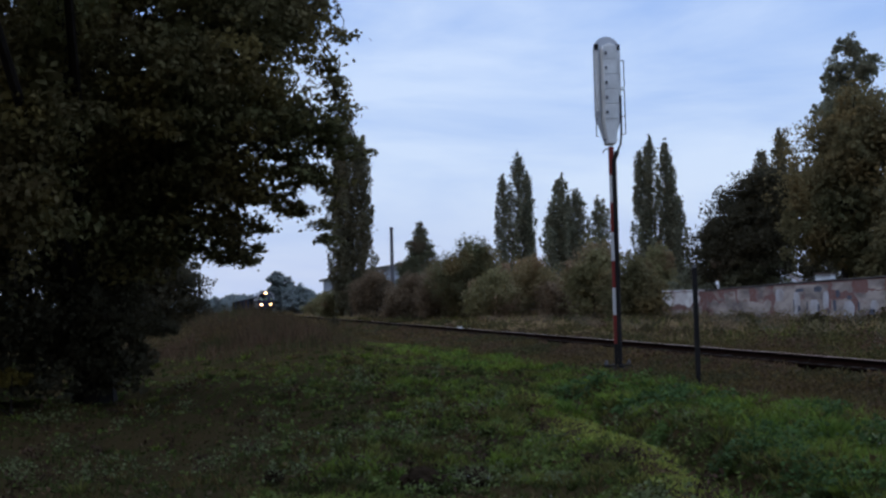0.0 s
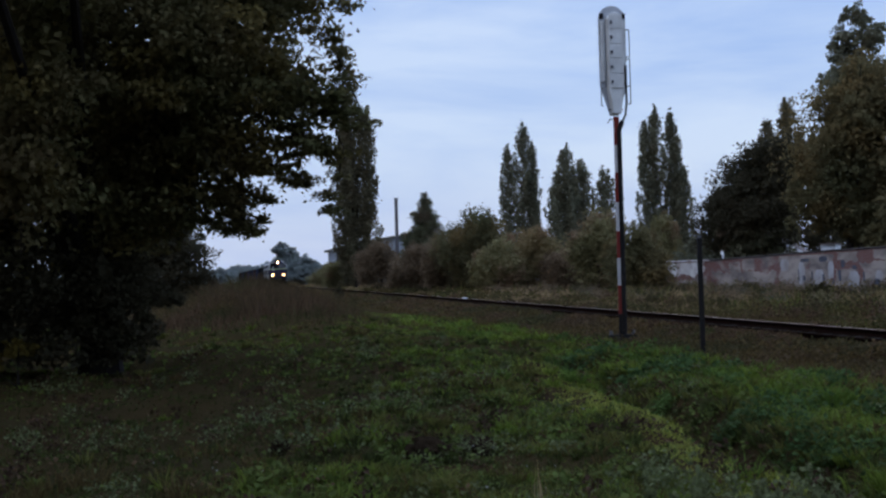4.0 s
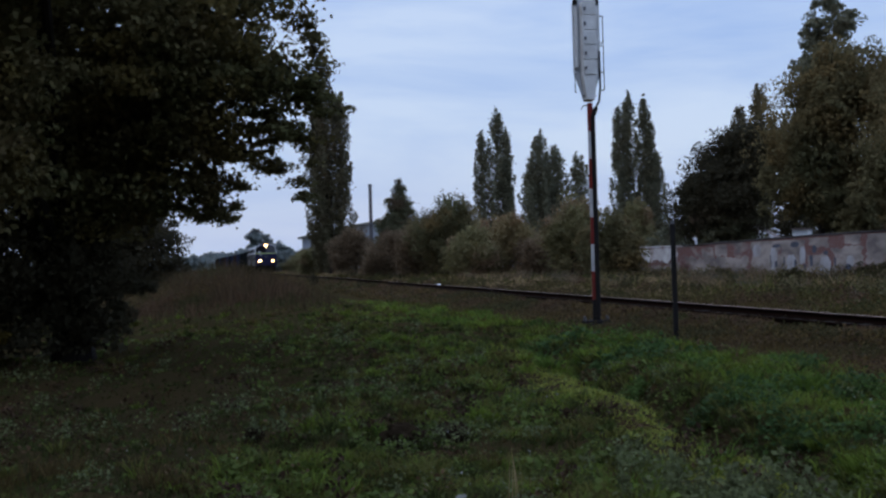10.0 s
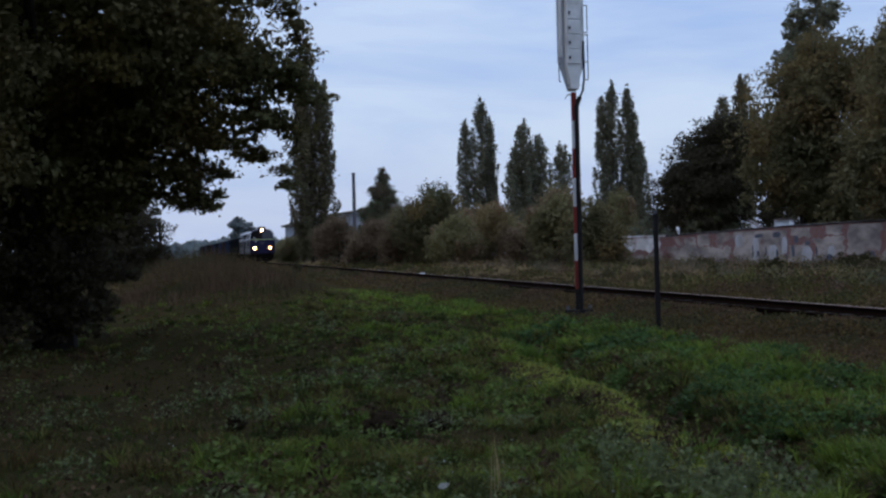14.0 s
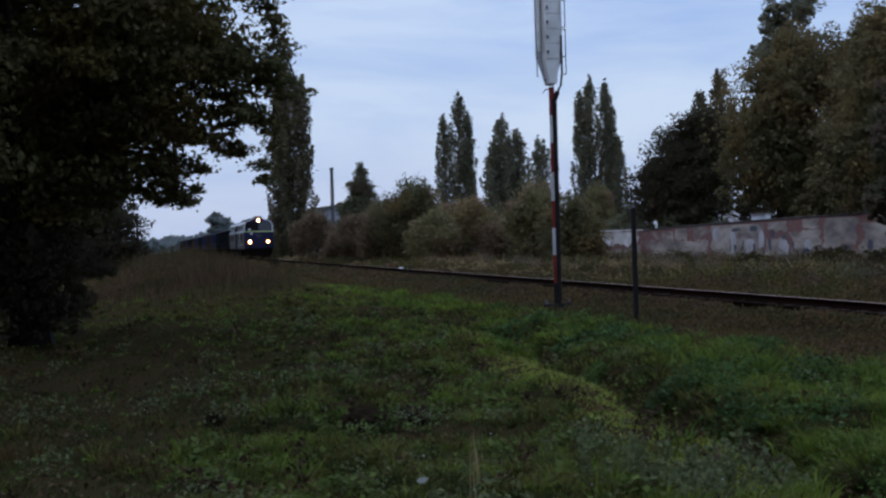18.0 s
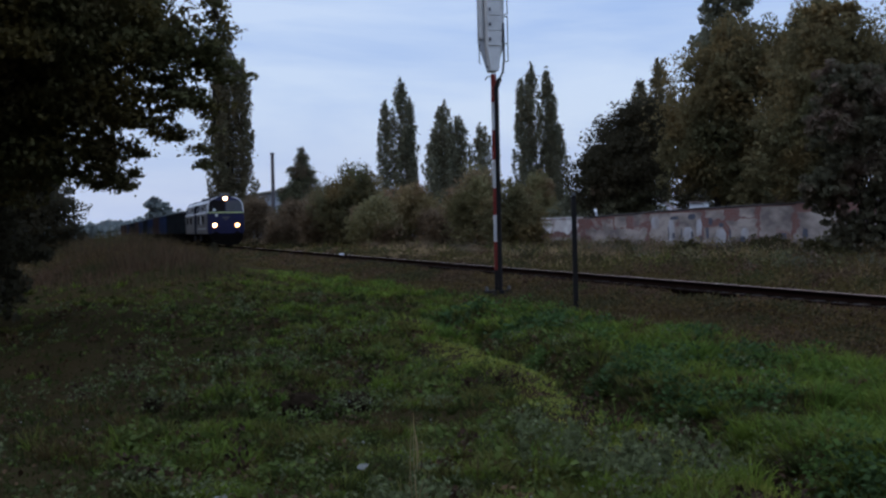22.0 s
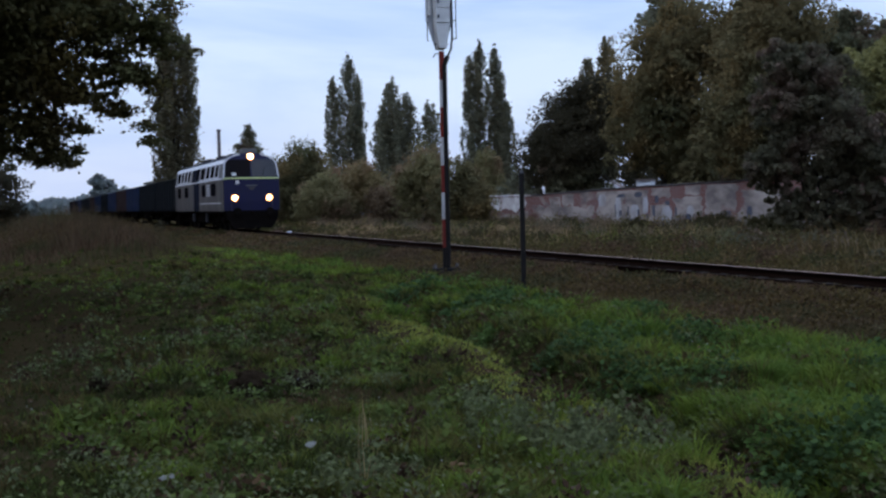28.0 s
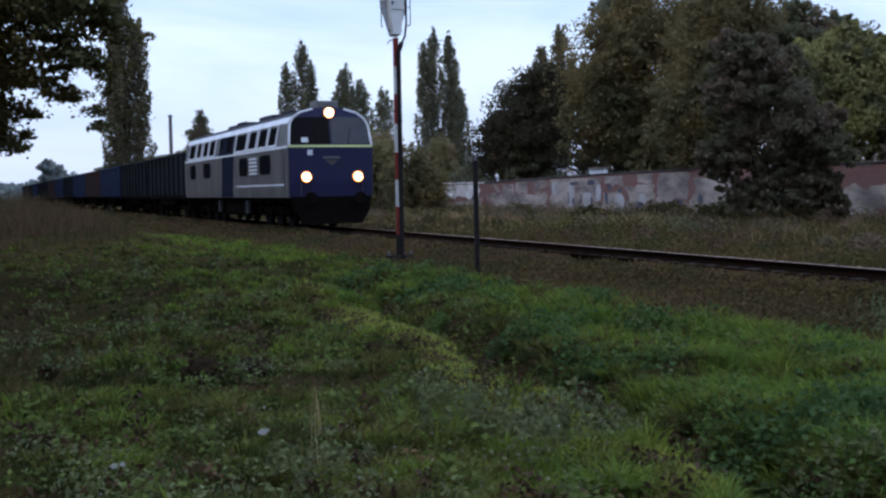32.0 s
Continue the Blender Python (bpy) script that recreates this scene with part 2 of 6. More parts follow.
def ground_z(a, d):
    a, d = np.asarray(a, float), np.asarray(d, float)
    z = np.interp(d, PD, PZ)
    z = z + 0.75 * np.exp(-((a - 46) / 15.0) ** 2 - ((d - 9.5) / 3.2) ** 2)
    e = ditch_d(a, d)
    z = z - smooth((d - 3.2) / 0.8) * smooth((34 - a) / 8) * (0.50 * np.exp(-((e - 7.15) / 0.40) ** 2) + 0.10 * np.exp(-((e - 6.2) / 0.9) ** 2))
    off = smooth((np.abs(d) - 2.6) / 2.0)
    z = z + off * (0.05 * np.sin(a * 0.9 + 1.3 * np.sin(d * 0.7)) * np.sin(d * 1.1 + 0.5) + 0.045 * np.sin(a * 2.3 + d * 1.7) * np.sin(d * 2.9 - a * 0.8)
                   + 0.03 * np.sin(a * 4.1 - d * 2.2 + 1.0) * np.sin(d * 5.3 + a * 1.9))
    x, y = at(a, d)
    near = smooth((d - 3.6) / 1.2) * smooth((45 - np.hypot(x, y)) / 15)
    z = z + near * (0.045 * patchy(x, y, 0.7, 41.0) + 0.035 * patchy(x, y, 1.9, 42.0))
    return z + sag(a)


def gz(x, y):
    return float(ground_z(*ad(x, y)))


# ---- mesh helpers ----
def mesh_from(name, verts, sizes, loops, material):
    """A mesh from arrays of corners, face sizes and face corners."""
    me = bpy.data.meshes.new(name)
    verts = np.asarray(verts, np.float32)
    me.vertices.add(len(verts))
    me.vertices.foreach_set("co", verts.ravel())
    loops, sizes = np.asarray(loops, np.int32).ravel(), np.asarray(sizes, np.int32)
    me.loops.add(len(loops))
    me.loops.foreach_set("vertex_index", loops)
    me.polygons.add(len(sizes))
    me.polygons.foreach_set("loop_start", np.concatenate([[0], np.cumsum(sizes)[:-1]]).astype(np.int32))
    me.polygons.foreach_set("loop_total", sizes)
    me.update(calc_edges=True)
    me.materials.append(material)
    return me


def part(name, bm, material, parent=None, label=""):
    me = bpy.data.meshes.new(name)
    bm.to_mesh(me)
    bm.free()
    me.materials.append(material)
    ob = new(name, me)
    if parent:
        ob.parent = parent
    if label:
        tagged(ob, label)
    return ob


def part_me(name, me, parent=None, m=None, label=""):
    ob = new(name, me)
    if parent:
        ob.parent = parent
    if m is not None:
        ob.matrix_basis = m
    if label:
        tagged(ob, label)
    return ob


def box(bm, lo, hi, bevel=0.0):
    """A box from corner to corner, with rounded edges."""
    r = bmesh.ops.create_cube(bm, size=1.0)
    c = [(p + q) / 2 for p, q in zip(lo, hi)]
    s = [abs(q - p) for p, q in zip(lo, hi)]
    bmesh.ops.transform(bm, matrix=Matrix.LocRotScale(c, None, s), verts=r["verts"])
    if bevel:
        es = {e for v in r["verts"] for e in v.link_edges}
        bmesh.ops.bevel(bm, geom=list(es), offset=bevel, segments=2, affect="EDGES", profile=0.5)
    return bm


def tube(bm, p, q, r0, r1=None, seg=10):
    """A tapered round bar from p to q."""
    p, q = Vector(p), Vector(q)
    r1 = r0 if r1 is None else r1
    d = q - p
    m = Matrix.Translation((p + q) / 2) @ d.to_track_quat("Z", "Y").to_matrix().to_4x4()
    bmesh.ops.create_cone(bm, cap_ends=True, segments=seg, radius1=r0, radius2=r1, depth=d.length, matrix=m)
    return bm


def B():
    return bmesh.new()


def prism(bm, outline, lo, hi, axis="x"):
    """An outline of (u, v) drawn out between lo and hi along an axis."""
    put = {"x": lambda u, v, w: (w, u, v), "y": lambda u, v, w: (u, w, v), "z": lambda u, v, w: (u, v, w)}[axis]
    a = [bm.verts.new(put(u, v, lo)) for u, v in outline]
    b = [bm.verts.new(put(u, v, hi)) for u, v in outline]
    n = len(outline)
    for i in range(n):
        bm.faces.new((a[i], a[(i + 1) % n], b[(i + 1) % n], b[i]))
    bm.faces.new(a[::-1])
    bm.faces.new(b)
    bmesh.ops.recalc_face_normals(bm, faces=bm.faces)
    return bm


def empty(name, m=None, label="", category="", group=""):
    ob = new(name)
    ob.empty_display_size = 0.3
    if m is not None:
        ob.matrix_world = m
    return tagged(ob, label, category, group)


rng = np.random.default_rng(7)


def leaves(name, centres, size, material, spread=0.5, flat=0.0, face=0.0):
    """Pointed leaf blades at the centres, turned every way; face lays them open to the sky."""
    n = len(centres)
    size = np.broadcast_to(size, (n,)) * rng.uniform(0.65, 1.35, n)
    u = rng.normal(size=(n, 3))
    u[:, 2] *= 1 - flat
    u[:, 2] -= 0.35
    u /= np.linalg.norm(u, axis=1)[:, None]
    w = rng.normal(size=(n, 3))
    w[:, 2] *= 1 - face
    w -= (w * u).sum(1)[:, None] * u
    w /= np.linalg.norm(w, axis=1)[:, None]
    s = size[:, None]
    bend = np.cross(u, w) * s * 0.12
    v = np.stack([centres - u * s * 0.5, centres + w * s * spread * 0.6 + bend, centres + u * s * 0.55, centres - w * s * spread * 0.6 + bend], 1)
    return mesh_from(name, v.reshape(-1, 3), np.full(n, 4), np.arange(4 * n), material)


def clumps(lobes, n, per, tight=0.22, skin=0.55, power=0.67, squash=(0.62, 0.62, 0.45), rad=None):
    """Leaf centres in clumps that fill a set of lobes (x, y, z, rx, ry, rz), thicker towards the skin."""
    lobes = np.array(lobes, float)
    vol = (lobes[:, 3] * lobes[:, 4] * lobes[:, 5]) ** power
    pick = rng.choice(len(lobes), n, p=vol / vol.sum())
    d = rng.normal(size=(n, 3))
    d /= np.linalg.norm(d, axis=1)[:, None]
    r = 1 - (1 - skin) * rng.random(n) ** 1.6
    r *= 1 + 0.12 * np.clip(rng.normal(size=n), -2, 1.3) * (rng.random(n) < 0.5)
    c = lobes[pick, :3] + d * lobes[pick, 3:] * r[:, None]
    rad = rng.uniform(0.7, 1.4, n) * (rad or tight * lobes[pick, 3:].min(1))
    g = rng.normal(size=(n * per, 3))
    g *= np.minimum(1, 1.5 / np.linalg.norm(g, axis=1))[:, None]
    p = np.repeat(c, per, 0) + g * np.repeat(rad, per)[:, None] * squash
    return p, c


def tree(name, x, y, lobes, n, per, leaf, material, trunk=0.2, top=None, label="", category="tree", group="", sprays=0, tight=0.22, limbs=7, stem=True, skin=0.55, floor=0.15, power=0.67, core=1.0, given=None, squash=(0.62, 0.62, 0.45), rad=None, knobs=0):
    """A tree: trunk, limbs that reach into the crown, and a crown of leaf clumps. Lobes are given from the foot."""
    z0 = gz(x, y)
    foot = empty(name, pose(x, y, z0 - 0.05), label, category, group)
    base = list(lobes)
    for lx, ly, lz, ra, rb, rc in base:
        # smaller rounded heads that stand out from each bough
        for _ in range(knobs):
            d = Vector(rng.normal(size=3)).normalized()
            k = rng.uniform(0.26, 0.44)
            lobes = lobes + [(lx + d.x * ra * 0.80, ly + d.y * rb * 0.80, lz + d.z * rc * 0.80, ra * k, rb * k, max(0.3, rc * k * 0.8))]
    p, c = given or clumps(lobes, n, per, tight, skin, power, squash, rad)
    p = p[p[:, 2] > floor]
    if core:
        # larger leaf sprays inside, which close the crown
        lb = np.array(lobes, float)
        k = np.repeat(np.arange(len(lb)), np.maximum(20, core * 9 * lb[:, 3] * lb[:, 5] / (leaf * 1.6) ** 2).astype(int))
        d = rng.normal(size=(len(k), 3))
        d /= np.linalg.norm(d, axis=1)[:, None]
        q = lb[k, :3] + d * lb[k, 3:] * (0.72 * rng.random(len(k)) ** 0.4)[:, None]
        q = q[q[:, 2] > floor + 0.2]
        part_me("inner_foliage", leaves("inner_foliage", q, leaf * 1.6, material, 0.8), foot)
    if sprays:
        # drooping twigs with a few leaves that stand out from the crown's skin
        lb = np.array(lobes, float)
        k = rng.integers(len(lb), size=sprays)
        d = rng.normal(size=(sprays, 3))
        d /= np.linalg.norm(d, axis=1)[:, None]
        a0 = lb[k, :3] + d * lb[k, 3:] * 0.85
        d[:, 2] -= 0.35
        a1 = a0 + d * rng.uniform(0.2, 0.6, sprays)[:, None]
        f = rng.random((sprays, 26))[..., None]
        q = (a0[:, None] * (1 - f) + a1[:, None] * f + rng.normal(size=(sprays, 26, 3)) * 0.10).reshape(-1, 3)
        tagged(part_me("spray_foliage", leaves("spray_foliage", q[q[:, 2] > 2.4], leaf, material), foot), kind="stuff")
        bm = B()
        for i in range(sprays):
            tube(bm, a0[i], a1[i], 0.012, 0.004, 4)
        tagged(part("twig_growth", bm, M_BARK, foot), kind="stuff")
    if stem:
        top = top or max(l[2] for l in lobes)
        bm = B()
        seg = 6
        lean = rng.normal(size=2) * 0.03 * top
        pts = [Vector((lean[0] * (i / seg) ** 2, lean[1] * (i / seg) ** 2, top * i / seg)) for i in range(seg + 1)]
        for i in range(seg):
            k0, k1 = 1 - 0.8 * i / seg, 1 - 0.8 * (i + 1) / seg
            tube(bm, pts[i], pts[i + 1], trunk * k0 * (1.35 if i == 0 else 1), trunk * k1, 9)
        part("trunk", bm, M_BARK, foot)
        for i in range(limbs):
            k = rng.integers(len(c))
            j = int(rng.integers(1, seg))
            a, b = pts[j], Vector(c[k])
            if b.z < a.z:
                b.z = a.z + 0.3
            mid = a.lerp(b, 0.5) + Vector((0, 0, 0.12 * (b - a).length))
            bm = B()
            r = trunk * 0.42 * (1 - 0.1 * j)
            tube(bm, a, mid, r, r * 0.6, 7)
            tube(bm, mid, b, r * 0.6, r * 0.15, 6)
            part("limb", bm, M_BARK, foot)
    part_me("crown", leaves("crown", p, leaf, material), foot)
    return foot


# ---- ground ----
def ground():
    near = np.concatenate([np.arange(-30, -5, 0.6), np.arange(-5, 40, 0.15), np.arange(40, 70, 0.6), np.arange(70, 260, 4.0)])
    av = np.concatenate([[-3000, -1200, -400, -150, -80, -50], near, [300, 400, 600, 900, 1500, 3200]])
    dv = np.concatenate([[-3500, -1500, -600, -300, -160, -100], np.arange(-60, -20, 3.0), np.arange(-20, 2.8, 0.4), np.arange(2.8, 14, 0.13), np.arange(14, 24, 0.3), np.arange(24, 60, 3.0), [100, 200, 500, 1500, 3500]])
    A, D = np.meshgrid(av, dv, indexing="ij")
    X, Y = at(A, D)
    Z = ground_z(A, D) + rng.normal(size=A.shape) * 0.012
    na, nd = A.shape
    i = (np.arange(na - 1)[:, None] * nd + np.arange(nd - 1)[None, :]).ravel()
    quads = np.stack([i, i + 1, i + nd + 1, i + nd], 1)
    me = mesh_from("ground", np.stack([X, Y, Z], -1).reshape(-1, 3), np.full(len(quads), 4), quads[:, ::-1], M_SOIL)
    me.polygons.foreach_set("use_smooth", np.ones(len(quads), bool))
    tagged(new("ground", me), "uneven meadow soil with a shallow ditch beside the railway", "ground", kind="structure")


ground()


def blades(name, pts, height, width, material, label, lean=0.35, heading=None):
    """Grass: each blade bends over to one side and ends in a point."""
    n = len(pts)
    h = np.broadcast_to(height, (n,)) * rng.uniform(0.5, 1.4, n)
    w = np.broadcast_to(width, (n,)) * rng.uniform(0.7, 1.3, n)
    th, ph = rng.uniform(0, 2 * math.pi, n), rng.uniform(0, 2 * math.pi, n)
    s = np.stack([np.cos(th), np.sin(th), np.zeros(n)], 1) * (w / 2)[:, None]
    k = np.abs(rng.normal(size=n)) * lean
    if heading is not None:
        ph, k = heading, lean * rng.uniform(0.25, 1.35, n)
    b = np.stack([np.cos(ph) * k, np.sin(ph) * k, np.zeros(n)], 1) * h[:, None]
    up = np.stack([np.zeros(n), np.zeros(n), h], 1)
    mid = pts + up * 0.55 + b * 0.35
    tip = pts + up * (1 - 0.25 * np.minimum(k, 1.5))[:, None] + b
    v = np.stack([pts - s, pts + s, mid + s * 0.8, mid - s * 0.8, tip], 1).reshape(-1, 3)
    o = (np.arange(n) * 5)[:, None]
    loops = (o + np.array([0, 1, 2, 3, 3, 2, 4])[None, :])
    me = mesh_from(name, v, np.tile([4, 3], n), loops, material)
    return tagged(new(name, me), label, "grass", kind="stuff")


def tuft_blades(name, centres, per, height, width, material, label, splay=1.15):
    """Tussocks: blades that fan out from one root and hang over."""
    n = len(centres) * per
    t = rng.uniform(0, 2 * math.pi, n)
    h = np.repeat(height, per)
    out = np.stack([np.cos(t), np.sin(t), np.zeros(n)], 1) * (h * 0.45 * np.sqrt(rng.random(n)))[:, None]
    return blades(name, np.repeat(centres, per, 0) + out, h, np.repeat(width, per), material, label, splay, t)


MOLES = ((-1.84, 11.39, 0.21), (-2.26, 11.0, 0.20), (-2.02, 11.15, 0.14), (-3.74, 11.1, 0.09))


def scatter(n, r0, r1, z_lo=-35, z_hi=25):
    """Points on the ground round the camera's standpoint, thinner with distance."""
    r = r0 * (r1 / r0) ** rng.random(n)
    az = np.radians(rng.uniform(z_lo, z_hi, n))
    x, y = r * np.sin(az), r * np.cos(az)
    free = np.ones(n, bool)
    for mx, my, mr in MOLES:
        free &= np.hypot(x - mx, y - my) > mr * 1.15
    x, y, r = x[free], y[free], r[free]
    a, d = ad(x, y)
    return np.stack([x, y, ground_z(a, d) - 0.01], 1), a, d, r


def tufts(n, per, r0, r1, spread, keep, **view):
    """Points gathered in tussocks."""
    p, a, d, r = scatter(n, r0, r1, **view)
    k = keep(p, a, d, r)
    p = np.repeat(p[k], per, 0)
    p[:, :2] += rng.normal(size=(len(p), 2)) * spread * np.repeat(rng.uniform(0.5, 1.4, k.sum()), per)[:, None]
    a, d = ad(p[:, 0], p[:, 1])
    p[:, 2] = ground_z(a, d) - 0.01
    return p, a, d, np.hypot(p[:, 0], p[:, 1]), np.repeat(rng.uniform(0.6, 1.5, k.sum()), per)


def shade_zone(p):
    """Under the linden: little grass, brown soil and fallen leaves, and shade put in as darker blades."""
    return smooth((-p[:, 0] - 1.75 - 0.30 * (p[:, 1] - 7) + 0.9 * patchy(p[:, 0], p[:, 1], 0.35, 3.0)) / 1.6) * (0.3 + 0.7 * smooth((26 - p[:, 1]) / 9))


def fields(p, a, d):
    """What grows where: the ditch's distance, lushness, the yellowish strip and the turf's uneven tone, with shade put
    in.
    """
    x, y = p[:, 0], p[:, 1]
    e = ditch_d(a, d) + 0.25 * patchy(x, y, 0.4, 6.0) + 0.12 * patchy(x, y, 1.6, 6.5)
    zone = shade_zone(p)
    lush = smooth((7.7 - e) / 0.8) * (1 - zone) * (0.25 + 0.75 * smooth((58 - a) / 20))
    strip = np.exp(-((e - 8.0) / 0.42) ** 2) * smooth((26 - y) / 8)
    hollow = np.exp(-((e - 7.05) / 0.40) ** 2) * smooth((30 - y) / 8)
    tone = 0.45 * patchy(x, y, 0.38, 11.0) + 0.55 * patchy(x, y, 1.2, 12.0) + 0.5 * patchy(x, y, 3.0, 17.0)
    # The ditch's shade is put into the tone; the far meadow is toned darker.
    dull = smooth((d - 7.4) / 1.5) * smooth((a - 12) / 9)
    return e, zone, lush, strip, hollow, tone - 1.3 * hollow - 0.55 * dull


def grasses():
    # a short matted turf
    p, a, d, r = scatter(300000, 4.5, 48)
    x, y = p[:, 0], p[:, 1]
    e, zone, lush, strip, hollow, tone = fields(p, a, d)
    ok = (d > 3.0 + 0.5 * patchy(x, y, 0.5, 1.0)) & (rng.random(len(p)) < 0.95 + 0.30 * np.maximum(tone, -0.4) - 0.40 * zone)
    p, a, d, r, e, zone, lush, strip, tone = (v[ok] for v in (p, a, d, r, e, zone, lush, strip, tone))
    n = len(p)
    hi = np.maximum(0.035, 0.062 + 0.035 * lush + 0.030 * np.clip(tone, -1, 1.4)) * (1 - 0.35 * strip)
    w = 0.0135 * np.maximum(1.0, r / 9)
    wild = tone + 0.28 * rng.normal(size=n)
    yel = rng.random(n) < 0.95 * strip
    green = ~yel & (rng.random(n) < 0.36 + 0.64 * lush - 0.40 * zone + 0.25 * np.minimum(0, tone))
    rest = ~yel & ~green
    # Dark blades stand in for shade in hollows and under the linden.
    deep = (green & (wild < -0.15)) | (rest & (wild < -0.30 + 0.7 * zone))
    bright = green & (wild > 0.55) & ~deep
    brown = rest & ~deep & ((wild > 0.80) | (rng.random(n) < 0.10 + 0.50 * zone))
    green &= ~deep & ~bright
    rest &= ~deep & ~brown
    blades("shaded_grass", p[deep], hi[deep], w[deep], M_DEEP, "dark green grass, its colour standing in for shade in hollows and under the linden", 1.2)
    blades("bright_grass", p[bright], hi[bright] * 1.1, w[bright], M_BRIGHT, "bright green young grass", 1.2)
    blades("withered_grass", p[brown], hi[brown], w[brown], M_BROWNG, "withered brown grass in the meadow", 1.0)
    blades("lush_grass", p[green], hi[green], w[green], M_GRASS, "lush green grass along the ditch", 1.2)
    blades("pale_grass", p[yel], hi[yel], w[yel], M_STRIP, "yellowish short grass on the edge of the ditch", 0.7)
    blades("meadow_grass", p[rest], hi[rest], w[rest], M_MEADOW, "short trampled meadow grass, partly brown", 1.0)
    q, a, d, r = scatter(70000, 5, 26)
    k = rng.random(len(q)) < 1.1 * fields(q, a, d)[3] - 0.25
    blades("strip_grass", q[k], 0.055, 0.014 * np.maximum(1, r[k] / 9), M_STRIP, "dense yellowish mown grass on the edge of the ditch", 1.1)
    # the meadow goes on round the standpoint
    p, a, d, r = scatter(60000, 0.25, 34, -180, 180)
    az = np.degrees(np.arctan2(p[:, 0], p[:, 1]))
    ok = (d > 3.4) & ((r < 4.7) | (np.abs(az + 5) > 28))
    blades("trodden_grass", p[ok], 0.07 + 0.03 * patchy(p[ok, 0], p[ok, 1], 2.0, 31.0), 0.014 * np.maximum(1, r[ok] / 7), M_MEADOW, "short trodden meadow grass round the standpoint", 0.9)
    # tussocks whose blades arch outwards from one root
    c, a, d, r = scatter(19000, 4.7, 36)
    e, zone, lush, strip, hollow, tone = fields(c, a, d)
    ok = (d > 3.3) & (rng.random(len(c)) < 0.62 + 0.4 * tone + 0.3 * lush - 0.6 * zone - 0.75 * strip + 0.3 * hollow)
    c, r, zone, lush, strip, tone, e = (v[ok] for v in (c, r, zone, lush, strip, tone, e))
    size = (0.088 + 0.042 * lush + 0.035 * np.clip(tone, -0.5, 1.2)) * rng.uniform(0.55, 1.5, len(c))
    pick = tone + 0.30 * rng.normal(size=len(c)) + 0.75 * lush
    kind = np.digitize(pick, [-0.10, 0.50, 1.05])
    dry = (rng.random(len(c)) < 0.05 + 0.10 * smooth((e - 8.6) / 0.5) + 0.5 * zone)
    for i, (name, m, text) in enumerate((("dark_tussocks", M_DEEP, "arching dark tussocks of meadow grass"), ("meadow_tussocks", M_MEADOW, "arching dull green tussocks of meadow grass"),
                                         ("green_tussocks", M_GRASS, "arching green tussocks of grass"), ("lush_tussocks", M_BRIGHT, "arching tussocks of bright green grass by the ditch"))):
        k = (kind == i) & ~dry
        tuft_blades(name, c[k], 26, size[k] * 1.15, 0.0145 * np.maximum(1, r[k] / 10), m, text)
    tuft_blades("brown_tussocks", c[dry], 22, size[dry] * 1.25, 0.010 * np.maximum(1, r[dry] / 10), M_BROWNG, "tufts of dry brown grass in the meadow", 0.75)
    # nettles and herbs on the bank
    p, a, d, r, k = tufts(2300, 64, 5.0, 28, 0.13, lambda p, a, d, r: (d > 3.7) & (ditch_d(a, d) < 7.1) & (patchy(p[:, 0], p[:, 1], 0.6, 14.0) + 0.7 * patchy(p[:, 0], p[:, 1], 1.9, 14.4) > 0.22))
    p[:, 2] += rng.random(len(p)) ** 0.7 * 0.25 * k
    sel = np.repeat(patchy(p[::64, 0], p[::64, 1], 1.1, 15.5) + 0.3 * rng.normal(size=len(p) // 64) < 0.15, 64)
    tagged(new("nettles", leaves("nettles", p[sel], 0.056 * np.maximum(1, r[sel] / 13), M_NETTLE, 0.7, 0.6, 0.6)), "dark green nettles on the bank of the ditch", "nettles", kind="stuff")
    tagged(new("bank_herbs", leaves("bank_herbs", p[~sel], 0.046 * np.maximum(1, r[~sel] / 13), M_HERB, 0.7, 0.6, 0.6)), "bright green leafy herbs on the bank of the ditch", "weeds", kind="stuff")
    # weeds with broad leaves that lie open to the sky
    p, a, d, r, k = tufts(3000, 22, 4.8, 24, 0.085, lambda p, a, d, r: (d > 3.6) & (0.7 * patchy(p[:, 0], p[:, 1], 0.7, 9.0) + 0.6 * patchy(p[:, 0], p[:, 1], 2.4, 9.4) > 0.5) & (shade_zone(p) < 0.75) & (np.abs(ditch_d(a, d) - 7.8) > 0.7))
    p[:, 2] += rng.random(len(p)) * 0.13 * k + 0.02
    tagged(new("weeds", leaves("weeds", p, 0.055 * np.maximum(1, r / 14), M_WEED, 0.8, 0.7, 0.7)), "low broad-leaved weeds among the grass", "weeds", kind="stuff")
    p, a, d, r = scatter(40000, 4.8, 30)
    ok = (d > 3.3) & (rng.random(len(p)) < (0.4 + 0.35 * patchy(p[:, 0], p[:, 1], 0.9, 13.0) + 0.5 * patchy(p[:, 0], p[:, 1], 4.0, 13.6)) * (1 - 0.7 * shade_zone(p)))
    p, r = p[ok], r[ok]
    p[:, 2] += rng.random(len(p)) * 0.09
    tagged(new("herb_leaves", leaves("herb_leaves", p, 0.042 * np.maximum(1, r / 12), M_WEED, 0.8, 0.6, 0.5)), "small herb leaves scattered through the grass", "weeds", kind="stuff")
